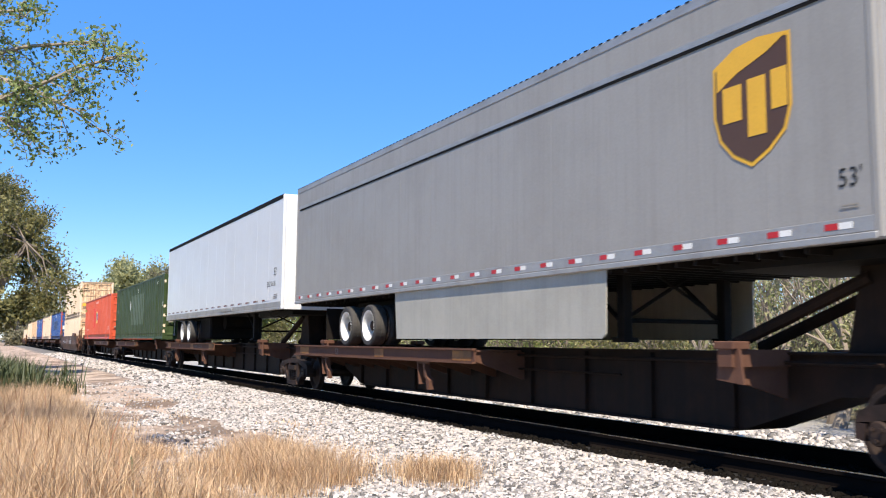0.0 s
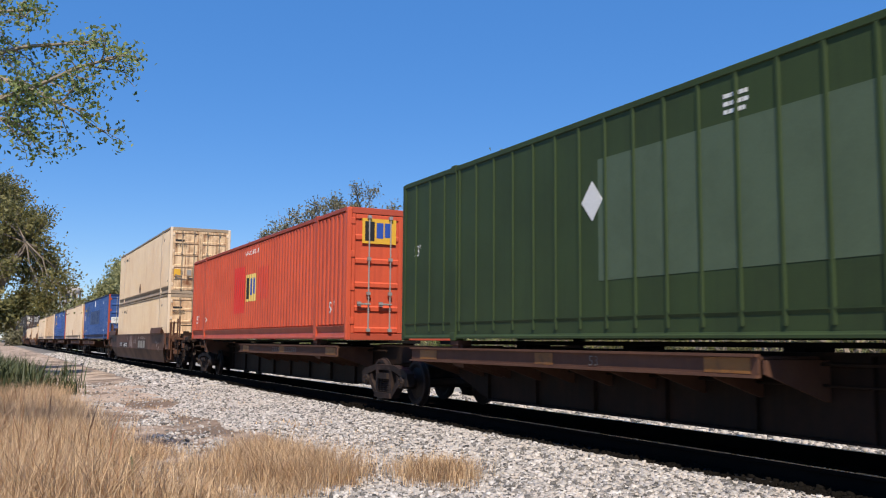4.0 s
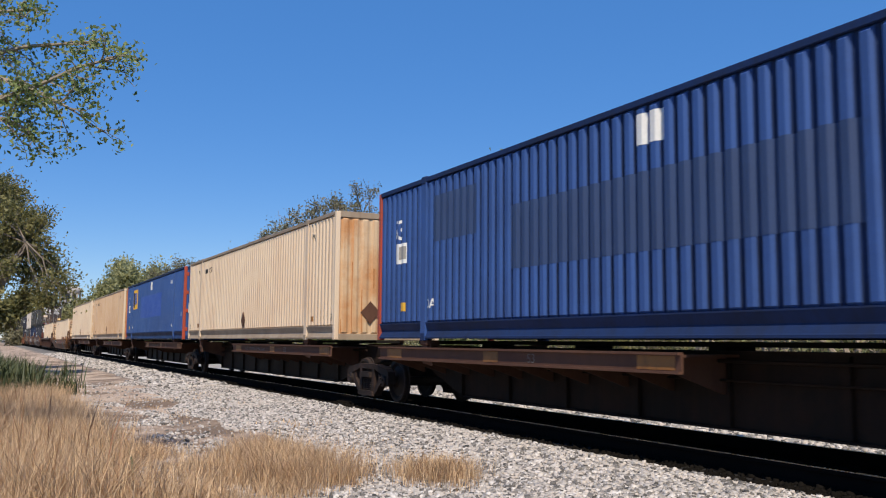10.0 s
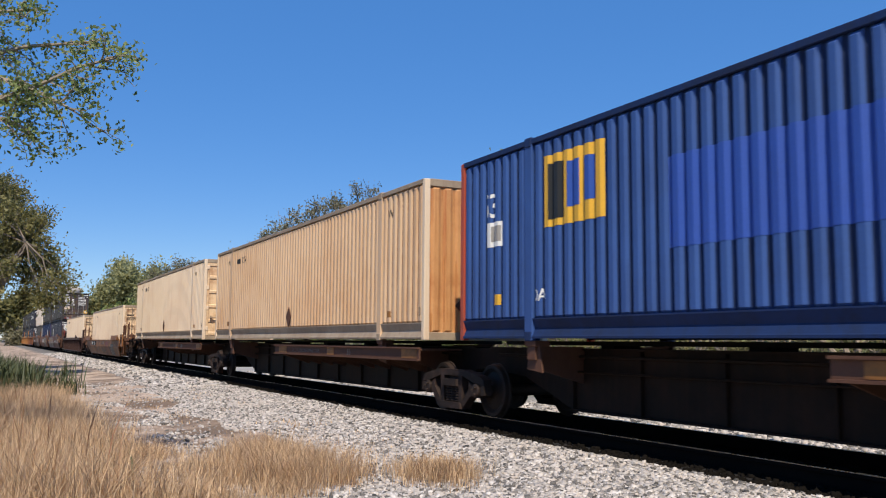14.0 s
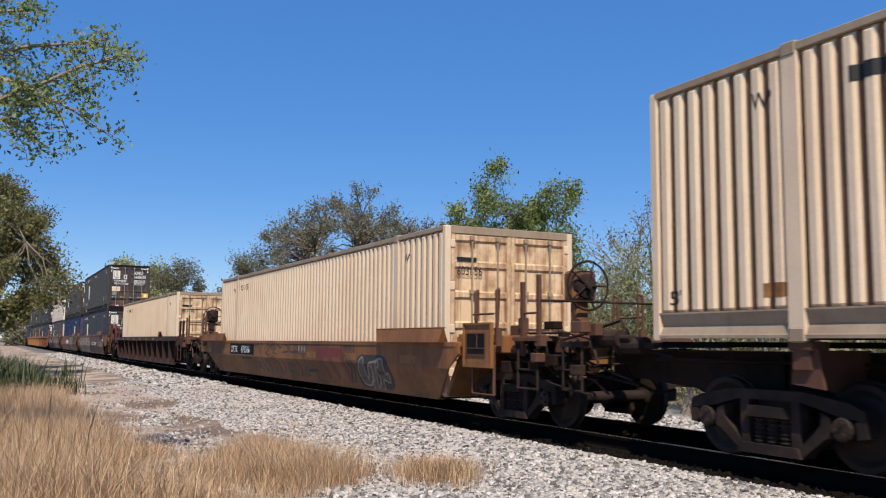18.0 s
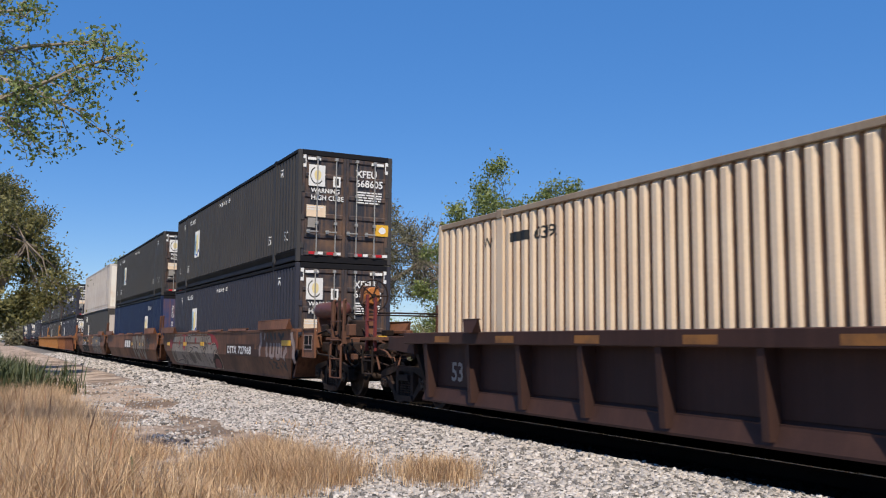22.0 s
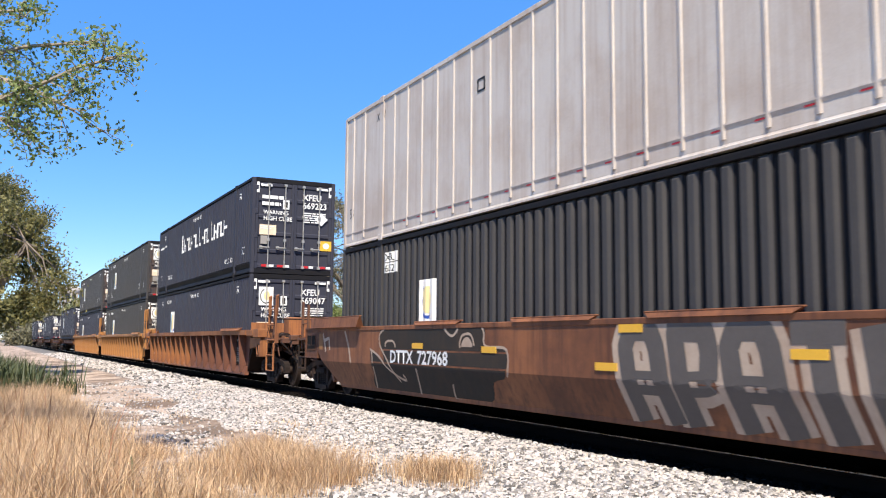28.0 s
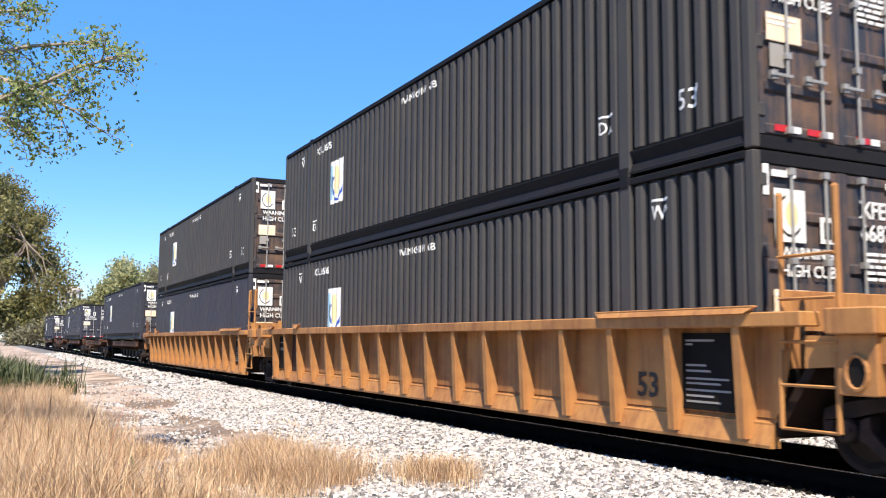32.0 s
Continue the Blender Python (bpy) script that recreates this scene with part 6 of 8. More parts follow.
        lows.append(ride(container("freight_container", "dark ribbed steel container, lower of a stack", low, "doors", door="navy" if right > -310 else "dark_door"), c, 0.13))
        tops.append(ride(container("freight_container", "dark ribbed steel container, top of a stack", top, "doors", door="navy" if right > -310 else "dark_door"), c, 3.03))
    # last skeleton cars in the distance
    tail = []
    for right, loaded in ((-366.52, True), (-383.1, False), (-399.1, True), (-417.2, False), (-435.3, True)):
        c = centre(right)
        ride(spine_car("dark skeleton car under a dark container" if loaded else "empty dark skeleton car with rusty deck", -8.0, 8.0, [(-2.6, 7.6)], False, (-8.0, 7.0) if loaded else (-6.5, 6.5)), c)
        if loaded:
            tail.append(ride(container("freight_container", "dark navy ribbed steel container on a skeleton car", "navy", "doors", door="navy"), c, 1.065))
    return {"j_car": j_car, "red_car": red_car, "e_well": e_well, "k_well": k_well, "l_well": l_well, "e_low": e_low, "e_top": e_top, "grey": grey, "white": white, "green": green, "red": red, "five": five, "k": k, "l": l, "wells": wells, "tops": tops, "lows": lows, "tail": tail}


SET = build_train()


# ---- paint and lettering on the train ----
HX, HY = L53 / 2, W / 2


def end_panel(ob, name, material, y0, y1, z0, z1, out=0.0, label=""):
    """A flat panel on a container's seen end."""
    return of_box(name, M[material], ob, HX + out, HX + out + 0.003, y0, y1, z0, z1, label=label)


def round_mark(ob, name, material, side, a, z, ra, rz, out=0.0, start=0.0, sweep=360.0, hole=0.0, draped=True):
    """A disc, ring or crescent of paint on the near side or the seen end."""
    bm = bmesh.new()
    n = 24
    rings = []
    for i in range(n + 1):
        t = radians(start + sweep * i / n)
        rings.append([(a + ra * k * math.cos(t), z + rz * k * math.sin(t)) for k in (max(hole, 0.02), 1.0)])
    def at(p):
        return (p[0], -HY - 0.006 - out, p[1]) if side == "side" else (HX + 0.004 + out, p[0], p[1])
    vs = [[bm.verts.new(at(p)) for p in r] for r in rings]
    for p, q in zip(vs, vs[1:]):
        bm.faces.new((p[0], p[1], q[1], q[0]))
    me = mesh_of(name, bm, M[material])
    if side == "side" and draped and ob.name in SKIN:
        on_skin(me, ob.name)
        for v in me.vertices:
            v.co.y -= 0.003
    return part(name, me, None, ob)


def diamond(ob, side, a, z, w, h, material="deck"):
    bm = bmesh.new()
    pts = ((a - w, z), (a, z - h), (a + w, z), (a, z + h))
    bm.faces.new([bm.verts.new((p, -HY - 0.012, q) if side == "side" else (HX + 0.012, p, q)) for p, q in pts])
    g = bmesh.ops.extrude_face_region(bm, geom=bm.faces[:])
    for v in g["geom"]:
        if isinstance(v, bmesh.types.BMVert):
            v.co += Vector((0, 0.02, 0)) if side == "side" else Vector((-0.02, 0, 0))
    return part("placard_holder", bm, M[material], ob, "rusty diamond placard holder")


def crest(ob, side, a0, a1, z0, z1):
    """A white panel with a yellow disc in a dark ring, the haulier's mark as plain shapes."""
    m, q = (a0 + a1) / 2, (z0 + z1) / 2
    if side == "side":
        painted(ob, "mark_panel", M["white_mark"], a0, a1, z0, z1)
    else:
        end_panel(ob, "mark_panel", "white_mark", a0, a1, z0, z1, 0.0)
    w, h = (a1 - a0) / 2, (z1 - z0) / 2
    round_mark(ob, "mark_disc", "pale_yellow", side, m + w * 0.1, q + h * 0.05, w * 0.42, h * 0.5)
    round_mark(ob, "mark_ring", "blue_new" if side == "side" else "black_mark", side, m, q, w * 0.82, h * 0.82, start=110, sweep=215, hole=0.86)


def dark_doors(ob, number, crest_on=True):
    """What is painted and glued on the dark containers' doors."""
    if crest_on:
        crest(ob, "end", -1.02, -0.58, 1.95, 2.50)
    else:
        bars(ob, M["white_mark"], (HX + 0.004, -1.0, 2.0), 0.75, 0.4, 2, "end")
    end_panel(ob, "decal", "white_mark", -0.36, -0.16, 1.96, 2.24)
    end_panel(ob, "decal_centre", "black_mark", -0.31, -0.21, 2.01, 2.19, 0.004)
    letters("WARNING", 0.115, M["white_mark"], ob, (HX + 0.002, -0.95, 1.79), "end", 1.0, bold=0.02)
    letters("HIGH CUBE", 0.125, M["white_mark"], ob, (HX + 0.002, -0.95, 1.60), "end", 0.98, bold=0.02)
    letters("XFEU", 0.19, M["white_mark"], ob, (HX + 0.002, 0.26, 2.28), "end", 0.95, bold=0.02)
    letters(number, 0.19, M["white_mark"], ob, (HX + 0.002, 0.26, 2.03), "end", 0.98, bold=0.02)
    bars(ob, M["white_mark"], (HX + 0.001, 0.30, 1.58), 0.8, 0.34, 5, "end")
    end_panel(ob, "sticker", "tan", -1.06, -0.55, 1.16, 1.46)
    bars(ob, M["white_mark"], (HX + 0.005, -1.04, 1.32), 0.46, 0.12, 2, "end")
    end_panel(ob, "sticker", "grey_mark", -1.02, -0.81, 0.88, 1.13)
    end_panel(ob, "sticker", "yellow_mark", 0.83, 1.20, 0.76, 1.06, label="orange-yellow square sticker")
    round_mark(ob, "sticker_mark", "white_mark", "end", 1.03, 0.91, 0.10, 0.09)
    for a in (-0.98, -0.5, 0.25, 0.80):
        end_panel(ob, "reflector", "red_mark", a, a + 0.22, 0.20, 0.27, 0.002)
        end_panel(ob, "reflector", "white_mark", a + 0.24, a + 0.38, 0.20, 0.27, 0.002)
    for s in (-1, 1):
        end_panel(ob, "corner_mark", "white_mark", *sorted((s * 1.17, s * 1.09)), 2.42, 2.74)
        end_panel(ob, "corner_mark", "white_mark", *sorted((s * 1.05, s * 0.70)), 2.62, 2.69)


def dark_side(ob, number, logo=True):
    """Side lettering common to the dark containers."""
    written(ob, "53'", 6.98, 0.62, 0.24, 0.85)
    written(ob, "53'", -7.38, 0.66, 0.22, 0.8)
    for x in (5.52, -5.75) if logo else ():
        written(ob, "DA", x, 0.63, 0.17, 0.8)
        painted(ob, "stripe", M["white_mark"], x, x + 0.28, 0.84, 0.87)
    for x in (6.52, -6.72):
        written(ob, "WP", x, 2.33, 0.17, 0.7)
        painted(ob, "stripe", M["white_mark"], x, x + 0.26, 2.54, 2.57)
    written(ob, "WARNING HIGH CUBE", -0.65, 2.50, 0.13, 0.80)
    if logo:
        written(ob, "XFEU " + number, -5.55, 2.44, 0.16, 0.80)
        painted(ob, "mark_panel", M["white_mark"], -4.62, -3.72, 1.10, 2.08)
        painted(ob, "mark_band", M["sky_mark"], -4.57, -4.42, 1.20, 1.98).location.y = -0.003
        round_mark(ob, "mark_disc", "pale_yellow", "side", -4.15, 1.62, 0.2, 0.33)
        round_mark(ob, "mark_ring", "blue_new", "side", -4.15, 1.55, 0.33, 0.40, start=150, sweep=200, hole=0.84)


def side_depth(profile, z):
    """Where a well car's side sheet lies at height z."""
    if profile == "smooth":
        return 1.53 if z >= 0.61 else 1.53 - (0.61 - z) / 0.51 * 0.21
    return 1.352


def stroke(bm, points, width, profile="smooth", out=0.004):
    """A sprayed band along a line of (x, z) on a well car's near side."""
    path = []
    for (a, b), (c, d) in zip(points, points[1:]):
        n = max(1, int(math.hypot(c - a, d - b) / 0.05))
        path += [(a + (c - a) * i / n, b + (d - b) * i / n) for i in range(n)]
    path.append(points[-1])
    prev = None
    for i, (x, z) in enumerate(path):
        x0, z0 = path[max(0, i - 1)]
        x1, z1 = path[min(len(path) - 1, i + 1)]
        l = math.hypot(x1 - x0, z1 - z0) or 1
        nx, nz = -(z1 - z0) / l * width / 2, (x1 - x0) / l * width / 2
        row = []
        for q in (-1, -0.33, 0.33, 1):
            zz = min(1.30, max(0.11, z + q * nz))
            row.append(bm.verts.new((x + q * nx, -side_depth(profile, zz) - out, zz)))
        if prev:
            for j in range(3):
                bm.faces.new((prev[j], prev[j + 1], row[j + 1], row[j]))
        prev = row


def curvy(rng, x0, x1, z0, z1, n=5):
    """A looping sprayed line inside a field."""
    pts = [(rng.uniform(x0, x1), rng.uniform(z0, z1)) for _ in range(n)]
    out = []
    for i in range(len(pts) - 1):
        p0, p1, p2, p3 = pts[max(0, i - 1)], pts[i], pts[i + 1], pts[min(len(pts) - 1, i + 2)]
        for k in range(6):
            t = k / 6
            out.append(tuple(0.5 * (2 * p1[j] + (p2[j] - p0[j]) * t + (2 * p0[j] - 5 * p1[j] + 4 * p2[j] - p3[j]) * t * t + (3 * p1[j] - p0[j] - 3 * p2[j] + p3[j]) * t ** 3) for j in range(2)))
    return out


def smooth_loop(points, n=5):
    """A closed curve through the points."""
    out, k = [], len(points)
    for i in range(k):
        p0, p1, p2, p3 = (points[(i + j - 1) % k] for j in range(4))
        for m in range(n):
            t = m / n
            out.append(tuple(0.5 * (2 * p1[j] + (p2[j] - p0[j]) * t + (2 * p0[j] - 5 * p1[j] + 4 * p2[j] - p3[j]) * t * t + (3 * p1[j] - p0[j] - 3 * p2[j] + p3[j]) * t ** 3) for j in range(2)))
    return out


def sprayed_shape(car, points, fill, line=None, out=0.005, width=0.035):
    """A sprayed field with a curved edge, laid on a smooth well side strip by strip."""
    loop = smooth_loop(points)
    bm = bmesh.new()
    step, last = 0.03, []
    for k in range(3, 46):
        z = k * step + 0.001
        cuts = []
        for (a, b), (c, d) in zip(loop, loop[1:] + loop[:1]):
            if (b > z) != (d > z):
                cuts.append(a + (c - a) * (z - b) / (d - b))
        cuts.sort()
        row = [bm.verts.new((x, -side_depth("smooth", z) - out, z)) for x in cuts]
        if len(row) == len(last):
            for q in range(0, len(row) - 1, 2):
                bm.faces.new((last[q], last[q + 1], row[q + 1], row[q]))
        last = row
    bmesh.ops.delete(bm, geom=[v for v in bm.verts if not v.link_faces], context='VERTS')
    part("graffiti", bm, M[fill], car, "sprayed graffiti")
    if line:
        bm = bmesh.new()
        stroke(bm, loop + loop[:1], width, out=out + 0.002)
        part("graffiti_line", bm, M[line], car)


def curved_line(car, points, width, paint, out=0.009):
    pts = smooth_loop(points)[:-5]
    bm = bmesh.new()
    stroke(bm, pts, width, out=out)
    part("graffiti_line", bm, M[paint], car)


def mural(car):
    """The long grey graffiti with dark outlines, pale edges and red fields."""
    for points in ([(-7.57, 1.04), (-7.2, 1.06), (-6.85, 0.95), (-6.9, 0.74), (-7.2, 0.70), (-7.55, 0.80)], [(-0.66, 1.27), (-0.1, 1.27), (0.55, 1.1), (0.95, 0.85), (0.5, 0.7), (-0.5, 0.9)]):
        sprayed_shape(car, points, "graffiti_red", None, 0.0035)
    sprayed_shape(car, [(-7.01, 0.83), (-6.54, 1.27), (-5.8, 1.27), (-5.0, 1.27), (-4.0, 1.27), (-2.96, 1.27), (-2.15, 1.27), (-1.5, 1.27), (-0.70, 1.27), (-0.66, 1.18), (-0.31, 1.19), (0.01, 0.92), (0.40, 0.95), (0.75, 0.79),
                        (0.59, 0.65), (0.12, 0.36), (-0.09, 0.14), (-0.92, 0.13), (-1.84, 0.13), (-2.96, 0.13), (-4.60, 0.13), (-5.66, 0.13), (-6.50, 0.15), (-7.01, 0.19), (-7.20, 0.41)], "graffiti_grey", "graffiti_dark", 0.005)
    sprayed_shape(car, [(-0.20, 0.13), (0.04, 0.42), (0.52, 0.62), (0.94, 0.56), (1.05, 0.31), (0.89, 0.13), (0.18, 0.13)], "slate_spray", "graffiti_pale", 0.0075, 0.03)
    sprayed_shape(car, [(0.04, 0.17), (0.21, 0.38), (0.60, 0.48), (0.88, 0.39), (0.86, 0.20), (0.57, 0.14)], "maroon_mark", None, 0.0105)
    for points in ([(-5.0, 1.26), (-4.08, 1.26), (-4.28, 1.16), (-4.83, 1.17)], [(-4.84, 0.89), (-4.57, 1.18), (-4.42, 0.90), (-4.58, 0.64)], [(-2.66, 1.06), (-2.55, 1.15), (-2.44, 1.06), (-2.55, 0.92)], [(-5.66, 0.86), (-5.52, 1.05), (-5.42, 0.92), (-5.55, 0.82)]):
        sprayed_shape(car, points, "graffiti_red", None, 0.0085)
    for points in ([(-6.9, 0.4), (-6.6, 0.6), (-6.45, 0.35), (-6.7, 0.2)], [(-5.2, 0.52), (-4.7, 0.42), (-4.4, 0.2), (-4.9, 0.16)], [(-3.8, 0.5), (-3.2, 0.58), (-2.9, 0.3), (-3.4, 0.2)], [(-2.6, 0.68), (-2.1, 0.6), (-2.0, 0.3), (-2.5, 0.4)], [(-0.62, 0.5), (-0.42, 0.44), (-0.3, 0.28), (-0.55, 0.3)]):
        sprayed_shape(car, points, "graffiti_shade", None, 0.0075)
    for line in ([(-6.54, 1.27), (-6.15, 0.93), (-6.44, 0.38), (-6.43, 0.14)], [(-5.91, 1.26), (-5.49, 1.26), (-5.32, 0.94), (-5.72, 0.76), (-5.90, 0.99)], [(-4.92, 0.56), (-4.78, 1.24), (-4.47, 1.26), (-4.23, 1.16), (-4.33, 0.53), (-4.90, 0.14)],
                 [(-4.09, 0.62), (-3.90, 1.11), (-3.54, 1.21), (-3.37, 1.27)], [(-3.73, 0.61), (-3.05, 0.75), (-3.59, 0.83), (-3.46, 1.16), (-3.04, 1.20)], [(-2.74, 0.87), (-2.65, 1.22), (-2.43, 1.26), (-2.15, 1.26)],
                 [(-2.97, 0.77), (-2.16, 0.77), (-1.91, 0.59), (-1.74, 0.30), (-1.88, 0.15)], [(-2.97, 0.75), (-2.81, 0.36), (-2.59, 0.14)], [(-2.02, 1.06), (-1.70, 0.77), (-1.12, 0.46), (-0.89, 0.14)],
                 [(-1.75, 1.27), (-1.51, 1.02), (-1.39, 0.77), (-1.11, 0.66)], [(-1.45, 1.02), (-1.26, 1.23), (-1.15, 0.98), (-1.05, 0.80)], [(-0.70, 1.27), (-0.93, 0.95), (-1.05, 0.80), (-1.39, 0.75)],
                 [(-1.10, 0.50), (-0.61, 1.06), (-0.21, 1.14), (0.05, 0.85), (-0.09, 0.76), (-0.32, 0.88)], [(-0.51, 0.91), (-0.55, 0.65), (-0.44, 0.47), (-0.14, 0.34), (0.30, 0.65), (0.47, 0.73), (0.67, 0.65)],
                 [(0.01, 0.83), (0.42, 0.93), (0.78, 0.74), (0.94, 0.56)], [(-4.23, 0.53), (-3.89, 0.35), (-3.88, 0.14)], [(-6.32, 0.21), (-5.89, 0.29), (-5.20, 0.30), (-5.19, 0.16)]):
        curved_line(car, line, 0.058, "graffiti_dark", 0.0107)
        curved_line(car, [(x - 0.045, z + 0.02) for x, z in line], 0.024, "graffiti_pale", 0.0118)


GLYPHS = {"A": [[(0, 0), (0.02, 0.8), (0.2, 1), (0.8, 1), (0.98, 0.8), (1, 0)], [(0, 0.42), (1, 0.42)]],
          "P": [[(0.05, 0), (0.05, 1), (0.9, 0.98), (1, 0.75), (0.95, 0.45), (0.1, 0.42)]],
          "T": [[(-0.05, 0.97), (1.05, 0.97)], [(0.5, 0.97), (0.5, 0)]],
          "H": [[(0.08, 1), (0.08, 0)], [(0.92, 1), (0.92, 0)], [(0.08, 0.5), (0.92, 0.5)]],
          "Y": [[(0.05, 1), (0.05, 0.5), (0.4, 0.3), (0.9, 0.5), (0.95, 1)], [(0.6, 0.4), (0.55, 0)]],
          "V": [[(0, 1), (0.45, 0), (0.95, 1)]],
          "O": [[(0.3, 0), (0, 0.25), (0, 0.75), (0.3, 1), (0.7, 1), (1, 0.75), (1, 0.25), (0.7, 0), (0.3, 0)]],
          "D": [[(0.05, 0), (0.05, 1), (0.6, 1), (1, 0.7), (1, 0.3), (0.6, 0), (0.05, 0)]],
          "X": [[(0, 1), (1, 0)], [(0, 0), (1, 1)]],
          "1": [[(0.3, 0.8), (0.5, 1), (0.5, 0)]], "0": [[(0.3, 0), (0, 0.3), (0, 0.7), (0.3, 1), (0.7, 1), (1, 0.7), (1, 0.3), (0.7, 0), (0.3, 0)]],
          "4": [[(0.7, 0), (0.7, 1), (0, 0.35), (1, 0.35)]]}


def sprayed_word(car, word, x0, x1, z0, z1, width, layers, lean=0.0):
    """A readable sprayed word in block strokes."""
    step = (x1 - x0) / len(word)
    for i, c in enumerate(word):
        for mat, extra, out in layers:
            bm = bmesh.new()
            for line in GLYPHS[c]:
                pts = []
                for a, b in line:
                    z = z0 + b * (z1 - z0)
                    pts.append((x0 + step * (i + 0.12 + a * 0.68) + lean * max(0, 0.61 - z), z))
                stroke(bm, pts, width + extra, out=out)
            part("graffiti", bm, M[mat], car, "sprayed graffiti letters")


def well_text(car, text, x, z, size, wide=0.8, material="grey_mark", profile="smooth"):
    return letters(text, size, M[material], car, (x, -side_depth(profile, z) - 0.004, z), "side", wide, bold=0.02)


def well_patch(car, material, x0, x1, z0, z1, name="marking"):
    return of_box(name, M[material], car, x0, x1, -1.535, -1.5315, z0, z1)


def block_mark(car, x0, x1, z0, z1, material, back=None):
    """The owner's three-letter mark as plain bars."""
    if back:
        well_patch(car, back, x0 - 0.1, x1 + 0.1, z0 - 0.06, z1 + 0.06, "mark_panel")
    bm = bmesh.new()
    w = (x1 - x0) / 3
    for i in range(3):
        box(bm, x0 + i * w, x0 + i * w + w * 0.82, -1.538, -1.535, z0, z1)
    part("mark_bar", bm, M[material], car)


def shield(ob):
    """The shield on the grey trailer, as plain shapes."""
    def outline(k):
        c, zc, w, h = 6.98, 2.55, 0.52 * k, 0.66 * k
        return [(c - w, zc + h * 0.72), (c - w * 0.4, zc + h * 0.95), (c + w * 0.2, zc + h), (c + w, zc + h * 0.92), (c + w, zc - h * 0.2),
                (c + w * 0.85, zc - h * 0.55), (c + w * 0.45, zc - h * 0.82), (c, zc - h), (c - w * 0.5, zc - h * 0.8), (c - w * 0.85, zc - h * 0.5), (c - w, zc - h * 0.1)]
    for k, m, out in ((1.0, "yellow_mark", 0.0), (0.93, "logo_brown", 0.003)):
        bm = bmesh.new()
        prism(bm, outline(k), 'y', -HY - 0.004 - out, -HY - 0.001 - out)
        part("shield", bm, M[m], ob)
    bm = bmesh.new()
    prism(bm, [(6.52, 3.02), (6.75, 3.14), (7.05, 3.18), (7.45, 3.14), (7.2, 3.02), (6.8, 2.90), (6.52, 2.76)], 'y', -HY - 0.0115, -HY - 0.008)
    part("shield_sweep", bm, M["yellow_mark"], ob)
    for a, b, z0, z1 in ((6.60, 6.86, 2.40, 2.78), (6.94, 7.18, 2.20, 2.80), (7.25, 7.45, 2.42, 2.82)):
        of_box("shield_bar", M["yellow_mark"], ob, a, b, -HY - 0.0115, -HY - 0.0075, z0, z1, c=0.0015)


def yellow_panel(ob, x0, x1, z0, z1, side="side", tone="yellow_mark"):
    """A yellow panel with a black and a blue bar mark."""
    w, h = x1 - x0, z1 - z0
    spots = [("black_mark", 0.08, 0.36, 0.10, 0.88), ("blue_new", 0.42, 0.62, 0.22, 0.84), ("blue_new", 0.66, 0.84, 0.26, 0.84)]
    if side == "side":
        painted(ob, "yellow_panel", M[tone], x0, x1, z0, z1)
        for m, a, b, c, d in spots:
            painted(ob, "panel_bar", M[m], x0 + a * w, x0 + b * w, z0 + c * h, z0 + d * h).location.y = -0.003
    else:
        end_panel(ob, "yellow_panel", "yellow_mark", x0, x1, z0, z1)
        for m, a, b, c, d in spots:
            end_panel(ob, "panel_bar", m, x0 + a * w, x0 + b * w, z0 + c * h, z0 + d * h, 0.003)


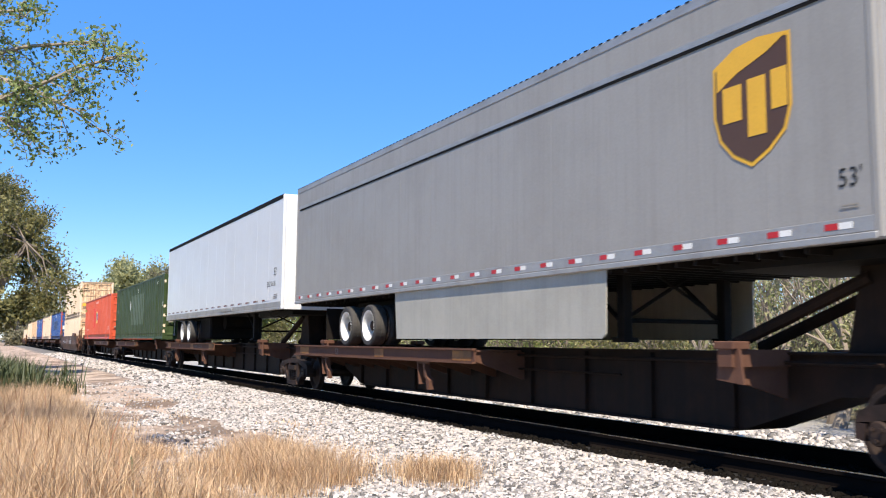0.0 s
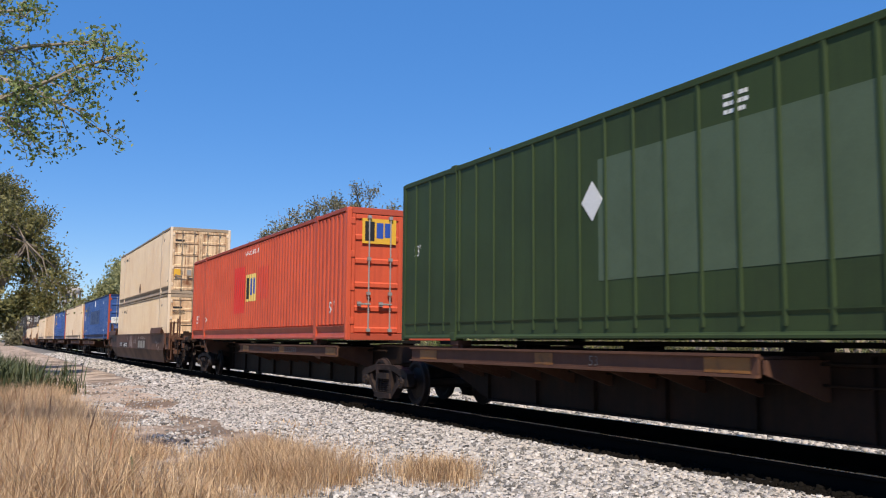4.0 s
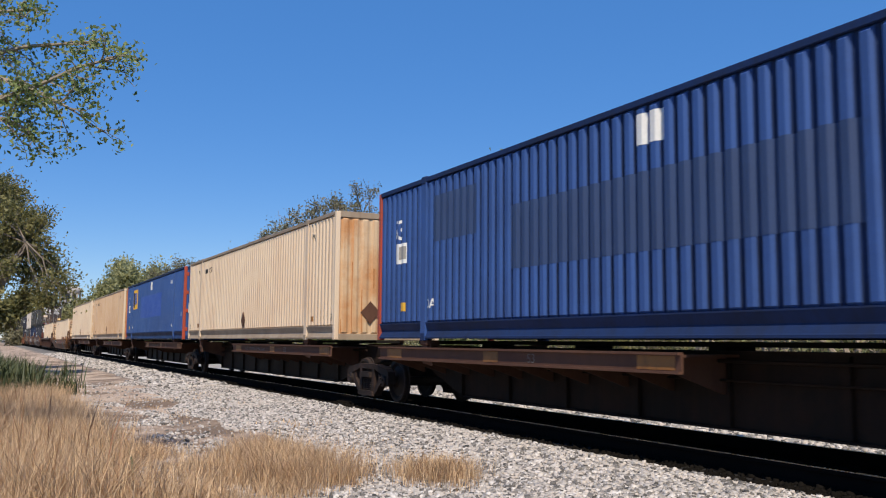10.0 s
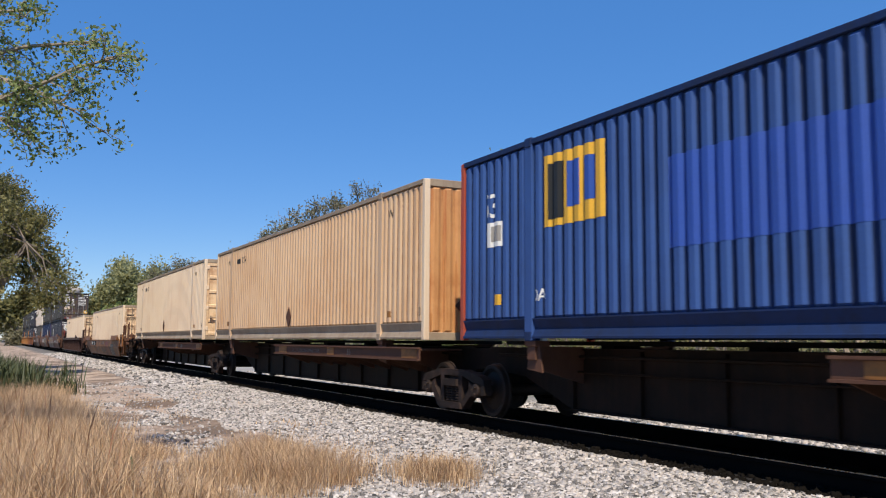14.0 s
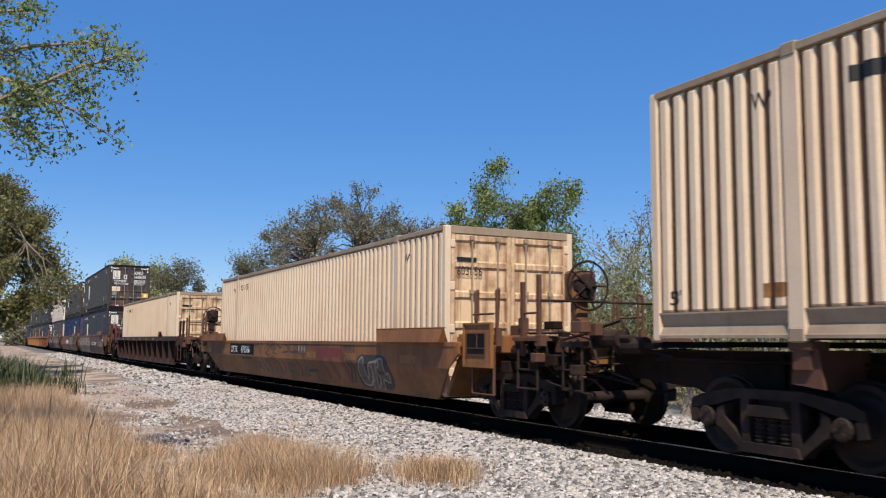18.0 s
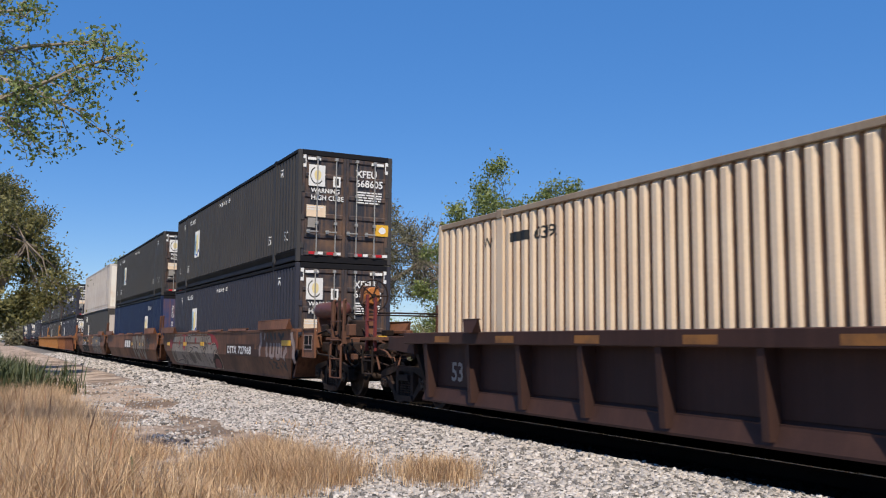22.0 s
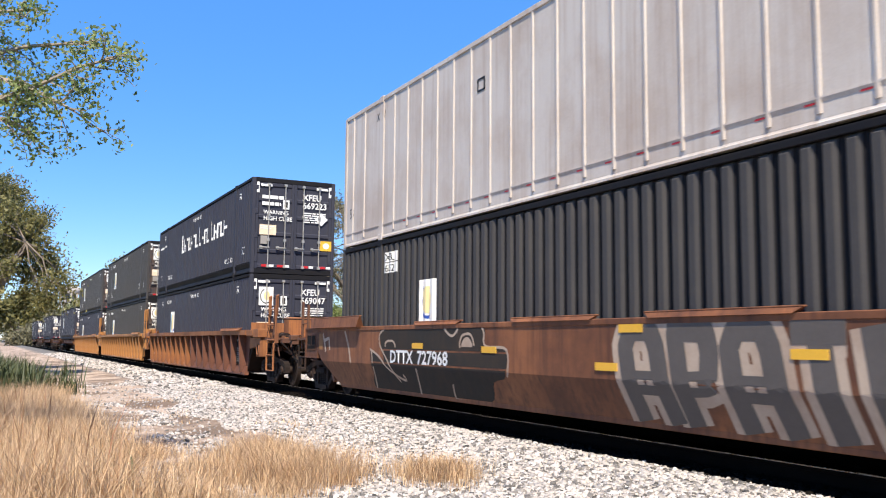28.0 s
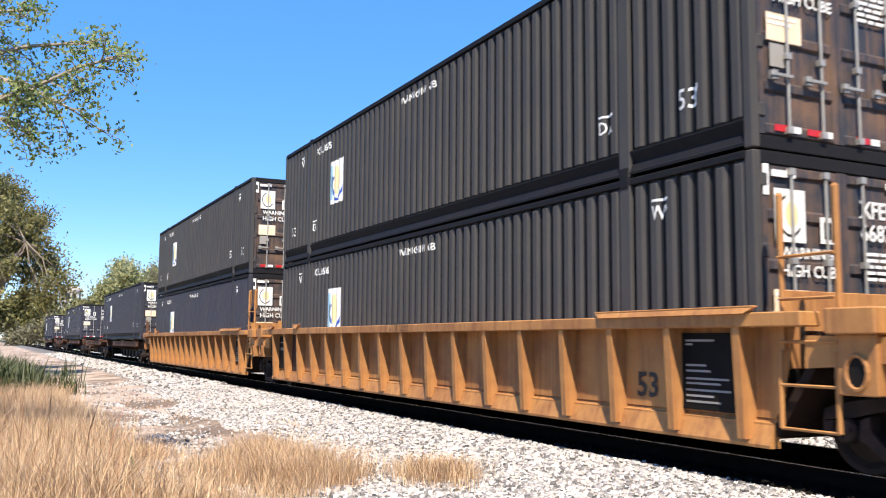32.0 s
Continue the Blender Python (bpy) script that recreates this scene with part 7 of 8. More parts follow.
def paint_train(t):
    # grey and white trailers
    g, w = t["grey"], t["white"]
    shield(g)
    letters("53'", 0.18, M["black_mark"], g, (7.98, -HY - 0.001, 1.52), wide=0.9)
    bars(g, M["grey_mark"], (8.0, -HY - 0.001, 1.32), 0.2, 0.05, 2)
    of_box("body_line", M["black"], g, -8.0, 7.95, -HY - 0.004, -HY + 0.001, 3.33, 3.37)
    of_box("body_rail", M["aluminium"], g, -8.0, 7.95, -HY - 0.008, -HY + 0.001, 3.37, 3.44)
    for ob in g.children:
        if ob.name.split(".")[0] in ("shield", "shield_sweep", "shield_bar", "lettering", "fine_print"):
            ob.location.x -= 0.17
    letters("53'", 0.22, M["black_mark"], w, (7.62, -HY - 0.001, 1.86), wide=0.8)
    letters("EJGZ 101130", 0.14, M["black_mark"], w, (7.0, -HY - 0.001, 1.58), wide=0.75)
    letters("EJGZ", 0.14, M["black_mark"], w, (8.39 + 0.001, -0.35, 3.15), "end", wide=0.9)
    of_box("hatch", M["trailer_white"], w, 6.8, 7.15, -HY - 0.006, -HY, 1.20, 1.48, c=0.002)
    bars(w, M["grey_mark"], (7.66, -HY - 0.001, 1.22), 0.36, 0.15, 3)
    for i in range(17):
        of_box("marker_slot", M["maroon_mark"], w, -8.02 + i * 0.91, -7.76 + i * 0.91, -HY - 0.003, -HY + 0.001, 1.195, 1.235)
        of_box("marker_slot", M["grey_mark"], w, -7.76 + i * 0.91, -7.57 + i * 0.91, -HY - 0.003, -HY + 0.001, 1.195, 1.235)
    of_box("tool_box", M["aluminium"], w, 1.5, 3.1, -HY - 0.02, -HY + 0.05, 1.03, 1.12, c=0.01)
    # green box
    c = t["green"]
    y = -HY + 0.019
    for x0, x1, z0, z1 in ((-2.1, 2.35, 0.75, 2.3),):
        of_box("faded_patch", M["green_pale"], c, x0, x1, y - 0.003, y, z0, z1)
    bm = bmesh.new()
    prism(bm, [(-2.45, 1.78), (-2.22, 1.52), (-2.0, 1.78), (-2.22, 2.04)], 'y', y - 0.006, y - 0.003)
    part("diamond_decal", bm, M["white_mark"], c)
    letters("53'", 0.21, M["white_mark"], c, (7.56, y - 0.002, 1.48), wide=0.85)
    letters("WTP", 0.15, M["white_mark"], c, (6.18, -HY - 0.006, 2.50), wide=0.75)
    bars(c, M["white_mark"], (0.1, y, 2.36), 0.36, 0.26, 3)
    letters("53'", 0.2, M["white_mark"], c, (-7.6, y - 0.002, 1.5), wide=0.85)
    letters("53'", 0.2, M["white_mark"], c, (HX + 0.002, -0.85, 1.6), "end", 0.9)
    letters("WARNING", 0.12, M["white_mark"], c, (HX + 0.002, -1.0, 2.1), "end", 0.9)
    bars(c, M["white_mark"], (HX + 0.002, -0.95, 0.9), 0.5, 0.4, 4, "end")
    for z in (0.3, 0.55, 1.0, 1.4, 2.5):
        of_box("post_reflector", M["tan"], c, HX - 0.001, HX + 0.002, -HY + 0.005, -HY + 0.105, z, z + 0.12)
    # orange-red box
    d = t["red"]
    painted(d, "repainted_patch", M["red_new"], -1.9, -0.5, 0.80, 2.2)
    painted(d, "repainted_patch", M["red_patch"], 0.95, 2.05, 1.15, 2.05)
    yellow_panel(d, -0.42, 0.78, 1.12, 1.92, tone="soft_yellow")
    written(d, "WARNING HIGH CUBE", -0.62, 2.50, 0.135, 0.85)
    written(d, "53'", -7.3, 0.58, 0.28, 0.85)
    written(d, "D", -5.86, 0.60, 0.18, 0.9)
    written(d, "53'", 7.0, 0.6, 0.26, 0.85)
    letters("53'", 0.22, M["white_mark"], d, (HX + 0.002, 0.2, 1.5), "end", 0.9)
    yellow_panel(d, -0.95, -0.15, 2.1, 2.65, "end")
    # tan boxes
    diamond(t["e_top"], "side", -0.06, 0.58, 0.2, 0.25)
    for ob, number, low in t["tans"]:
        bars(ob, M["black_mark"], (HX + 0.002, -1.08, 2.24), 0.42, 0.14, 1, "end", "owner_mark")
        letters(number, 0.16, M["black_mark"], ob, (HX + 0.002, -1.08, 2.04), "end", 0.75)
        if not low:
            end_panel(ob, "sticker", "yellow_mark", -1.1, -0.82, 0.76, 1.06)
            end_panel(ob, "sticker", "grey_mark", -0.55, -0.37, 0.80, 1.04)
            diamond(ob, "end", 0.85, 0.86, 0.22, 0.26)
        for x in (6.4, -6.5):
            written(ob, "WP", x, 2.35, 0.17, 0.7, "black_mark")
        written(ob, "53'", 7.5, 0.42, 0.16, 0.8, "black_mark")
        written(ob, "53'", -7.75, 0.42, 0.16, 0.8, "black_mark")
        if ob is t["k"]:
            written(ob, "JPQU 103156", -5.7, 2.42, 0.17, 0.72, "black_mark")
            continue
        written(ob, number, -5.1, 2.36, 0.18, 0.8, "black_mark")
        painted(ob, "owner_mark", M["black_mark"], -5.75, -5.25, 2.38, 2.52)
    f, gg, h, i, j = t["five"]
    for ob in (gg, i, j):
        diamond(ob, "side", 0.15, 0.58, 0.21, 0.25)
        written(ob, "53'", 7.78, 0.43, 0.16, 0.7, "black_mark")
        written(ob, "53'", -7.8, 0.40, 0.16, 0.8, "black_mark")
        painted(ob, "plate", M["dull_yellow"], 6.35, 6.56, 0.43, 0.55)
        painted(ob, "plate", M["dull_yellow"], -6.42, -6.15, 0.43, 0.57)
        for x in (6.45, -6.5):
            written(ob, "WP", x, 2.33, 0.18, 0.65, "black_mark")
        painted(ob, "owner_mark", M["black_mark"], -5.35, -4.95, 2.33, 2.48)
        written(ob, "602776", -4.85, 2.33, 0.18, 0.75, "black_mark")
    for ob in (gg, i):
        bars(ob, M["black_mark"], (HX + 0.002, -0.22, 2.42), 0.4, 0.16, 1, "end", "owner_mark")
        letters("602776" if ob is gg else "602143", 0.16, M["black_mark"], ob, (HX + 0.002, 0.22, 2.42), "end", 0.7)
        of_box("vent", M["black"], ob, HX - 0.01, HX + 0.06, 0.22, 0.66, 2.62, 2.80, c=0.02)
        diamond(ob, "end", -0.44, 0.62, 0.24, 0.25)
        runs = random.Random(6 if ob is gg else 9)
        for k in range(9):
            a = -1.17 + k * 0.26 + runs.uniform(-0.03, 0.03)
            low = 0.15 + (runs.random() < 0.3) * runs.uniform(0.3, 1.6)
            end_panel(ob, "rust_run", "rust_run", a, a + runs.uniform(0.012, 0.03), low, min(2.7, low + runs.uniform(0.3, 2.3) * (0.35 + 0.65 * abs(a + 0.1))), -0.0035)
    for car in (t["j_car"], t["red_car"]):
        letters("TTAX", 0.13, M["faded_mark"], car, (2.6, -1.3055, 0.755), wide=1.5)
        letters("553274", 0.13, M["faded_mark"], car, (3.7, -1.3055, 0.755), wide=1.6)
    # blue boxes
    for ob in (f, h):
        written(ob, "53", -7.30, 1.88, 0.38, 0.62)
        painted(ob, "plate", M["white_mark"], -7.20, -6.74, 1.42, 1.80)
        painted(ob, "plate_print", M["grey_mark"], -7.1, -6.84, 1.5, 1.74).location.y = -0.003
        painted(ob, "sticker", M["yellow_mark"], -7.02, -6.84, 0.53, 0.69)
        painted(ob, "plate", M["white_mark"], -0.22, 0.28, 2.32, 2.70)
        painted(ob, "plate_gap", M["blue"], 0.0, 0.06, 2.32, 2.70).location.y = -0.003
        written(ob, "DA", 5.42, 0.52, 0.18, 0.7)
        written(ob, "668041" if ob is f else "250618", 4.95, 2.34, 0.16, 0.7)
        painted(ob, "sticker", M["white_mark"], 7.56, 7.68, 0.94, 1.09)
        written(ob, "DA", -5.9, 0.55, 0.18, 0.7)
        end_panel(ob, "plate", "white_mark", -1.10, -0.62, 1.03, 1.42)
        letters("110", 0.2, M["black_mark"], ob, (HX + 0.004, -1.05, 1.18), "end", 0.8)
    painted(f, "dull_patch", M["blue_old"], -3.1, 2.9, 1.05, 2.0)
    painted(f, "dull_patch", M["blue_old"], -5.7, -4.1, 1.7, 2.5)
    letters("53", 0.18, M["white_mark"], f, (HX + 0.002, 0.74, 1.72), "end", 0.9)
    bars(f, M["white_mark"], (HX + 0.002, 0.25, 1.04), 0.95, 0.38, 4, "end")
    end_panel(f, "plate", "white_mark", 0.78, 1.18, 0.46, 0.70)
    painted(h, "fresh_patch", M["blue_new"], -3.1, 2.9, 1.05, 2.1)
    yellow_panel(h, -5.62, -4.28, 1.56, 2.56)
    yellow_panel(h, -1.04, -0.26, 2.06, 2.62, "end")
    # dark stacks
    for ob, number, kind in t["darks"]:
        if kind in ("full", "quiet"):
            dark_doors(ob, number, kind == "full")
        dark_side(ob, number, kind != "quiet")
    # the stack with the company words as bars, and the blue end
    p = t["tops"][3]
    for a, b, n in ((-2.65, 0.31, 7), (0.58, 2.34, 4), (2.54, 4.95, 5)):
        step = (b - a) / n
        for k in range(n):
            x, wd, high = a + k * step, step * 0.82, 2.19 if k == 0 else 2.0
            painted(p, "name_bar", M["white_mark"], x, x + 0.10, 1.48, high)
            z = (1.48, 1.68, high - 0.10)[k % 3]
            painted(p, "name_bar", M["white_mark"], x + 0.10, x + wd, z, z + 0.10)
            if k % 2:
                painted(p, "name_bar", M["white_mark"], x + wd - 0.10, x + wd, 1.48, z)
    written(p, "TOP LIFT ONLY", 4.73, 0.49, 0.16, 0.68)
    written(p, "TOP LIFT ONLY", -5.65, 0.59, 0.16, 0.68)
    painted(p, "name_bar", M["white_mark"], -7.6, -6.75, 2.02, 2.11)
    painted(p, "name_bar", M["white_mark"], -6.62, -6.1, 2.06, 2.14)
    diamond(p, "end", 0.86, 1.72, 0.2, 0.2, "white_mark")
    n = t["lows"][1]
    end_panel(n, "mark_panel", "white_mark", -0.38, 0.46, 1.50, 2.22)
    round_mark(n, "mark_disc", "pale_yellow", "end", 0.1, 1.83, 0.22, 0.22)
    round_mark(n, "mark_ring", "blue_new", "end", 0.02, 1.82, 0.34, 0.31, start=120, sweep=170, hole=0.8)
    letters("XFEU 668564", 0.13, M["white_mark"], n, (HX + 0.002, -0.82, 2.32), "end", 0.9, upright=True)
    bars(n, M["white_mark"], (HX + 0.002, 0.66, 1.0), 0.10, 1.4, 9, "end")
    painted(n, "mark_panel", M["white_mark"], 3.6, 4.45, 1.2, 2.05)
    round_mark(n, "mark_disc", "pale_yellow", "side", 4.0, 1.6, 0.2, 0.3)
    round_mark(n, "mark_ring", "blue_new", "side", 4.0, 1.58, 0.33, 0.38, start=120, sweep=190, hole=0.84)
    written(n, "XFEU 668564", 4.4, 2.32, 0.2, 0.62)
    # white over charcoal
    o, q = t["tops"][2], t["lows"][2]
    painted(q, "mark_panel", M["white_mark"], -4.2, -3.6, 1.2, 2.0)
    round_mark(q, "mark_disc", "pale_yellow", "side", -3.9, 1.64, 0.17, 0.24)
    round_mark(q, "mark_ring", "blue_new", "side", -3.9, 1.62, 0.24, 0.31, start=120, sweep=190, hole=0.82)
    letters("XFEU", 0.17, M["black_mark"], o, (HX + 0.001, 0.50, 1.46), "end", 0.85)
    letters("648408", 0.17, M["black_mark"], o, (HX + 0.001, 0.48, 1.24), "end", 0.8)
    for k in range(18):
        x = -4.98 + k * 0.617
        of_box("reflector", M["red_mark"], o, x, x + 0.13, -HY + 0.014, -HY + 0.018, 0.25, 0.30)
    bm = bmesh.new()
    for a, b, z0, z1 in ((-2.13, -2.09, 2.0, 2.22), (-1.92, -1.88, 2.0, 2.22), (-2.13, -1.88, 2.0, 2.03), (-2.13, -1.88, 2.19, 2.22)):
        box(bm, a, b, -HY + 0.012, -HY + 0.018, z0, z1)
    part("outline_mark", bm, M["black_mark"], o)
    letters("XFEU", 0.16, M["black_mark"], o, (-6.3, -HY + 0.014, 2.45), wide=0.8)
    for text, z in (("XFEU", 2.46), ("643521", 2.25)):
        painted(q, "plate", M["white_mark"], -5.78, -5.2, z - 0.025, z + 0.165)
        written(q, text, -5.75, z, 0.14, 0.8 if text == "XFEU" else 0.7, "black_mark").location.y = -0.003
    letters("53", 0.22, M["black_mark"], o, (-7.75, -HY + 0.014, 0.62), wide=0.8)
    end_panel(q, "end_rail_panel", "dark", -1.25, 1.25, 2.50, 2.86, 0.0)
    # well cars
    e, k, l, m, n2, o2, p2, q2, r2 = t["well_list"]
    block_mark(e, 1.65, 3.9, 0.66, 1.0, "grey_mark", "well_maroon")
    of_box("number_panel", M["well_maroon"], e, -5.0, -1.85, -1.5335, -1.5315, 0.64, 0.92)
    well_text(e, "DTTX", -4.9, 0.69, 0.19, 1.05, "white_mark").location.y = -0.004
    well_text(e, "646030", -3.5, 0.69, 0.19, 1.62, "white_mark").location.y = -0.004
    for x, z, ra, rz in ((-1.12, 1.1, 0.15, 0.16), (-0.72, 1.12, 0.15, 0.19), (-1.2, 0.84, 0.15, 0.22), (-0.9, 0.86, 0.14, 0.22), (-0.6, 0.86, 0.15, 0.26), (-0.36, 0.78, 0.12, 0.18)):
        for k_size, paint, out in ((1.0, "maroon_mark", 0.004), (0.88, "pale_spray", 0.006)):
            blob = bmesh.new()
            ring = [(x + ra * k_size * math.cos(0.3927 * i), z + rz * k_size * math.sin(0.3927 * i)) for i in range(16)]
            blob.faces.new([blob.verts.new((a, -1.53 - out, c)) for a, c in ring])
            part("graffiti", blob, M[paint], e, "pale sprayed graffiti")
    scrawl = random.Random(4)
    for a, c, g, h in ((0.1, 0.6, 0.86, 1.08), (0.55, 1.0, 0.8, 1.14), (1.35, 1.9, 1.05, 1.22), (-2.4, -1.95, 1.02, 1.22), (2.35, 2.9, 1.02, 1.2), (2.85, 3.35, 1.02, 1.2), (3.3, 3.8, 1.02, 1.22), (6.55, 7.1, 0.84, 1.02), (7.0, 7.5, 0.82, 1.0), (6.85, 7.3, 0.6, 0.82), (7.25, 7.7, 0.58, 0.8)):
        bm = bmesh.new()
        stroke(bm, curvy(scrawl, a, c, g, h, 8), 0.028, out=0.004)
        part("graffiti_line", bm, M["pale_spray"], e)
    well_text(k, "DTTX", -5.55, 0.70, 0.19, 1.05, "white_mark").location.y = -0.006
    well_text(k, "471566", -4.4, 0.70, 0.19, 1.2, "white_mark").location.y = -0.006
    of_box("number_panel", M["black"], k, -5.72, -3.05, -1.5345, -1.5315, 0.65, 0.95)
    tag = ([(-3.1, 0.99), (-2.85, 0.90), (-2.6, 0.95), (-2.42, 0.70), (-2.3, 0.62)], [(-2.42, 0.68), (-2.25, 0.98), (-2.12, 0.96)],
           [(-1.95, 0.78), (-1.75, 0.97), (-1.55, 0.93), (-1.62, 0.80), (-1.9, 0.72), (-1.5, 0.66)], [(-1.45, 0.88), (-1.1, 0.97), (-0.95, 0.84), (-1.2, 0.74), (-0.8, 0.70)],
           [(-0.85, 0.95), (-0.5, 0.86), (-0.25, 0.97), (0.1, 0.93), (0.15, 0.78), (-0.35, 0.75)], [(0.2, 0.96), (0.85, 0.95), (0.88, 0.78), (0.3, 0.77), (0.2, 0.96)])
    for pts in tag:
        bm = bmesh.new()
        stroke(bm, pts, 0.042, out=0.005)
        part("graffiti_line", bm, M["graffiti_dark"], k)
    for x in (0.98, 1.2, 1.4):
        sprayed_shape(k, [(x - 0.09, 0.86), (x, 0.97), (x + 0.09, 0.86), (x, 0.74)], "pale_spray", "graffiti_dark", 0.005, 0.04)
    for pts in ([(1.12, 0.78), (1.3, 0.66), (1.38, 0.5), (1.2, 0.36), (1.35, 0.24), (1.5, 0.3), (1.42, 0.62)], [(-0.1, 0.32), (0.1, 0.5), (0.5, 0.42), (0.62, 0.2), (0.45, 0.24), (0.2, 0.3)],
                [(-1.0, 0.52), (-0.7, 0.5), (-0.85, 0.3), (-0.62, 0.22), (-0.72, 0.4)], [(-2.0, 0.55), (-1.6, 0.52), (-1.72, 0.3), (-1.5, 0.18), (-1.58, 0.36), (-1.8, 0.42)]):
        sprayed_shape(k, pts, "graffiti_shade", "graffiti_dark", 0.005, 0.022)
    for pts in ([(-4.4, 0.55), (-3.3, 0.56), (-3.1, 0.44)], [(-2.9, 0.5), (-2.75, 0.28), (-2.55, 0.5), (-2.4, 0.22)], [(-2.3, 0.5), (-2.1, 0.3), (-1.9, 0.22)], [(-0.45, 0.56), (-0.3, 0.4), (-0.4, 0.24)], [(0.75, 0.55), (0.95, 0.35), (0.8, 0.2)], [(1.4, 0.36), (2.1, 0.38), (2.05, 0.3)], [(1.95, 0.24), (2.1, 0.14)], [(4.0, 0.78), (4.3, 0.5), (4.1, 0.2)], [(4.2, 0.78), (4.5, 0.5), (4.3, 0.2)]):
        bm = bmesh.new()
        stroke(bm, pts, 0.065, out=0.005)
        part("graffiti_line", bm, M["graffiti_dark"], k)
    sprayed_shape(k, [(4.75, 0.72), (5.18, 0.80), (6.00, 0.77), (6.28, 0.53), (6.24, 0.2), (5.74, 0.13), (5.41, 0.13), (4.70, 0.14), (4.58, 0.43)], "graffiti_dark", None, 0.004)
    for letter in ([(4.83, 0.66), (5.03, 0.72), (5.02, 0.42), (5.08, 0.31), (5.26, 0.58), (5.45, 0.62), (5.29, 0.33), (5.09, 0.19), (4.80, 0.21), (4.73, 0.32), (4.67, 0.43)],
                   [(5.31, 0.62), (5.77, 0.66), (5.73, 0.55), (5.57, 0.52), (5.43, 0.14), (5.21, 0.15), (5.26, 0.27), (5.35, 0.30), (5.41, 0.51)],
                   [(5.67, 0.67), (5.98, 0.70), (5.99, 0.44), (6.14, 0.45), (6.10, 0.28), (5.82, 0.32), (5.75, 0.14), (5.50, 0.14), (5.68, 0.32), (5.60, 0.46)]):
        sprayed_shape(k, letter, "graffiti_shade", "graffiti_grey", 0.006, 0.04)
    for x in (-8.9, -6.7, -1.4, 1.55, 4.0, 6.8):
        well_patch(k, "dull_yellow", x, x + 0.62, 0.66, 0.80)
    sprayed = bmesh.new()
    for pts in ([(2.3, 0.80), (3.65, 0.80)], [(2.55, 0.7), (2.85, 0.25)], [(3.15, 0.7), (3.4, 0.25)], [(3.75, 0.9), (4.1, 0.22)]):
        stroke(sprayed, pts, 0.2)
    part("mark_bar", sprayed, M["maroon_mark"], k)
    well_text(k, "8W18SF", 3.95, 0.86, 0.12, 0.8, "black_mark")
    for i in range(8):
        of_box("marking", M["dull_yellow"], l, -7.6 + i * 1.95, -7.1 + i * 1.95, -1.588, -1.5855, 1.03, 1.13)
    well_text(l, "53", -7.45, 0.42, 0.3, 1.0, "grey_mark", "ribbed")
    well_text(l, "53", 5.55, 0.45, 0.28, 1.0, "grey_mark", "ribbed")
    mural(m)
    for pts, w in (([(5.85, 1.26), (5.95, 1.0), (5.78, 0.8), (5.82, 0.62)], 0.16), ([(6.3, 1.24), (6.22, 1.05)], 0.10), ([(6.5, 0.98), (6.45, 0.8), (6.52, 0.62)], 0.17), ([(6.85, 0.98), (6.8, 0.62)], 0.17), ([(6.8, 0.64), (7.05, 0.62)], 0.12),
                   ([(7.15, 0.98), (7.1, 0.62)], 0.15), ([(7.4, 0.98), (7.35, 0.62), (7.6, 0.64), (7.62, 0.98)], 0.15), ([(7.8, 0.98), (7.78, 0.62)], 0.14), ([(8.25, 0.84), (8.05, 0.72), (7.98, 0.56)], 0.17), ([(8.6, 1.25), (8.68, 1.05), (8.82, 0.92), (8.78, 0.7), (8.84, 0.5)], 0.19)):
        for paint, extra, out in (("graffiti_dark", 0.05, 0.004), ("pale_spray", 0.0, 0.006)):
            bm = bmesh.new()
            stroke(bm, pts, w + extra, out=out)
            part("graffiti", bm, M[paint], m, "pale sprayed graffiti letters")
    for pts, w in (([(6.5, 1.24), (6.55, 1.08)], 0.12), ([(6.75, 1.22), (7.0, 1.06)], 0.12), ([(7.2, 1.25), (7.25, 1.06)], 0.14), ([(7.5, 1.24), (7.75, 1.1), (8.0, 1.22)], 0.12), ([(6.55, 0.5), (6.75, 0.4), (6.65, 0.3)], 0.05), ([(6.95, 0.5), (7.3, 0.47), (7.0, 0.36), (7.3, 0.34)], 0.05), ([(7.5, 0.5), (7.6, 0.32)], 0.05), ([(7.75, 0.5), (7.95, 0.3), (8.05, 0.5), (7.8, 0.36)], 0.06)):
        bm = bmesh.new()
        stroke(bm, pts, w, out=0.005)
        part("graffiti_line", bm, M["graffiti_dark"], m)
    of_box("number_panel", M["well_maroon"], m, 2.0, 5.7, -1.5345, -1.5315, 0.60, 0.94)
    well_text(m, "DTTX", 2.15, 0.66, 0.22, 1.35, "white_mark").location.y = -0.004
    well_text(m, "727968", 3.45, 0.66, 0.22, 1.6, "white_mark").location.y = -0.004
    for x, w, z in ((-8.1, 0.5, 0.82), (-4.73, 0.53, 0.83), (-1.73, 0.5, 0.85), (7.82, 0.72, 0.92)):
        of_box("marking", M["yellow_mark"], m, x, x + w, -1.5465, -1.532, z, z + 0.13)
    of_box("marking", M["dull_yellow"], m, 5.25, 5.62, -1.5345, -1.5315, 0.80, 0.94)
    block_mark(n2, -1.25, 0.9, 0.66, 1.0, "white_mark", "well_maroon")
    sprayed_word(n2, "VOYD", 1.55, 5.6, 0.25, 1.2, 0.26, [("graffiti_dark", 0.10, 0.004), ("graffiti_grey", 0.0, 0.006)])
    sprayed_word(n2, "104", 5.65, 6.9, 0.55, 1.05, 0.1, [("graffiti_grey", 0.03, 0.004), ("graffiti_dark", 0.0, 0.006)])
    for x in (1.2, 3.6, 4.6):
        well_patch(n2, "yellow_mark", x, x + 0.42, 0.76, 0.90)
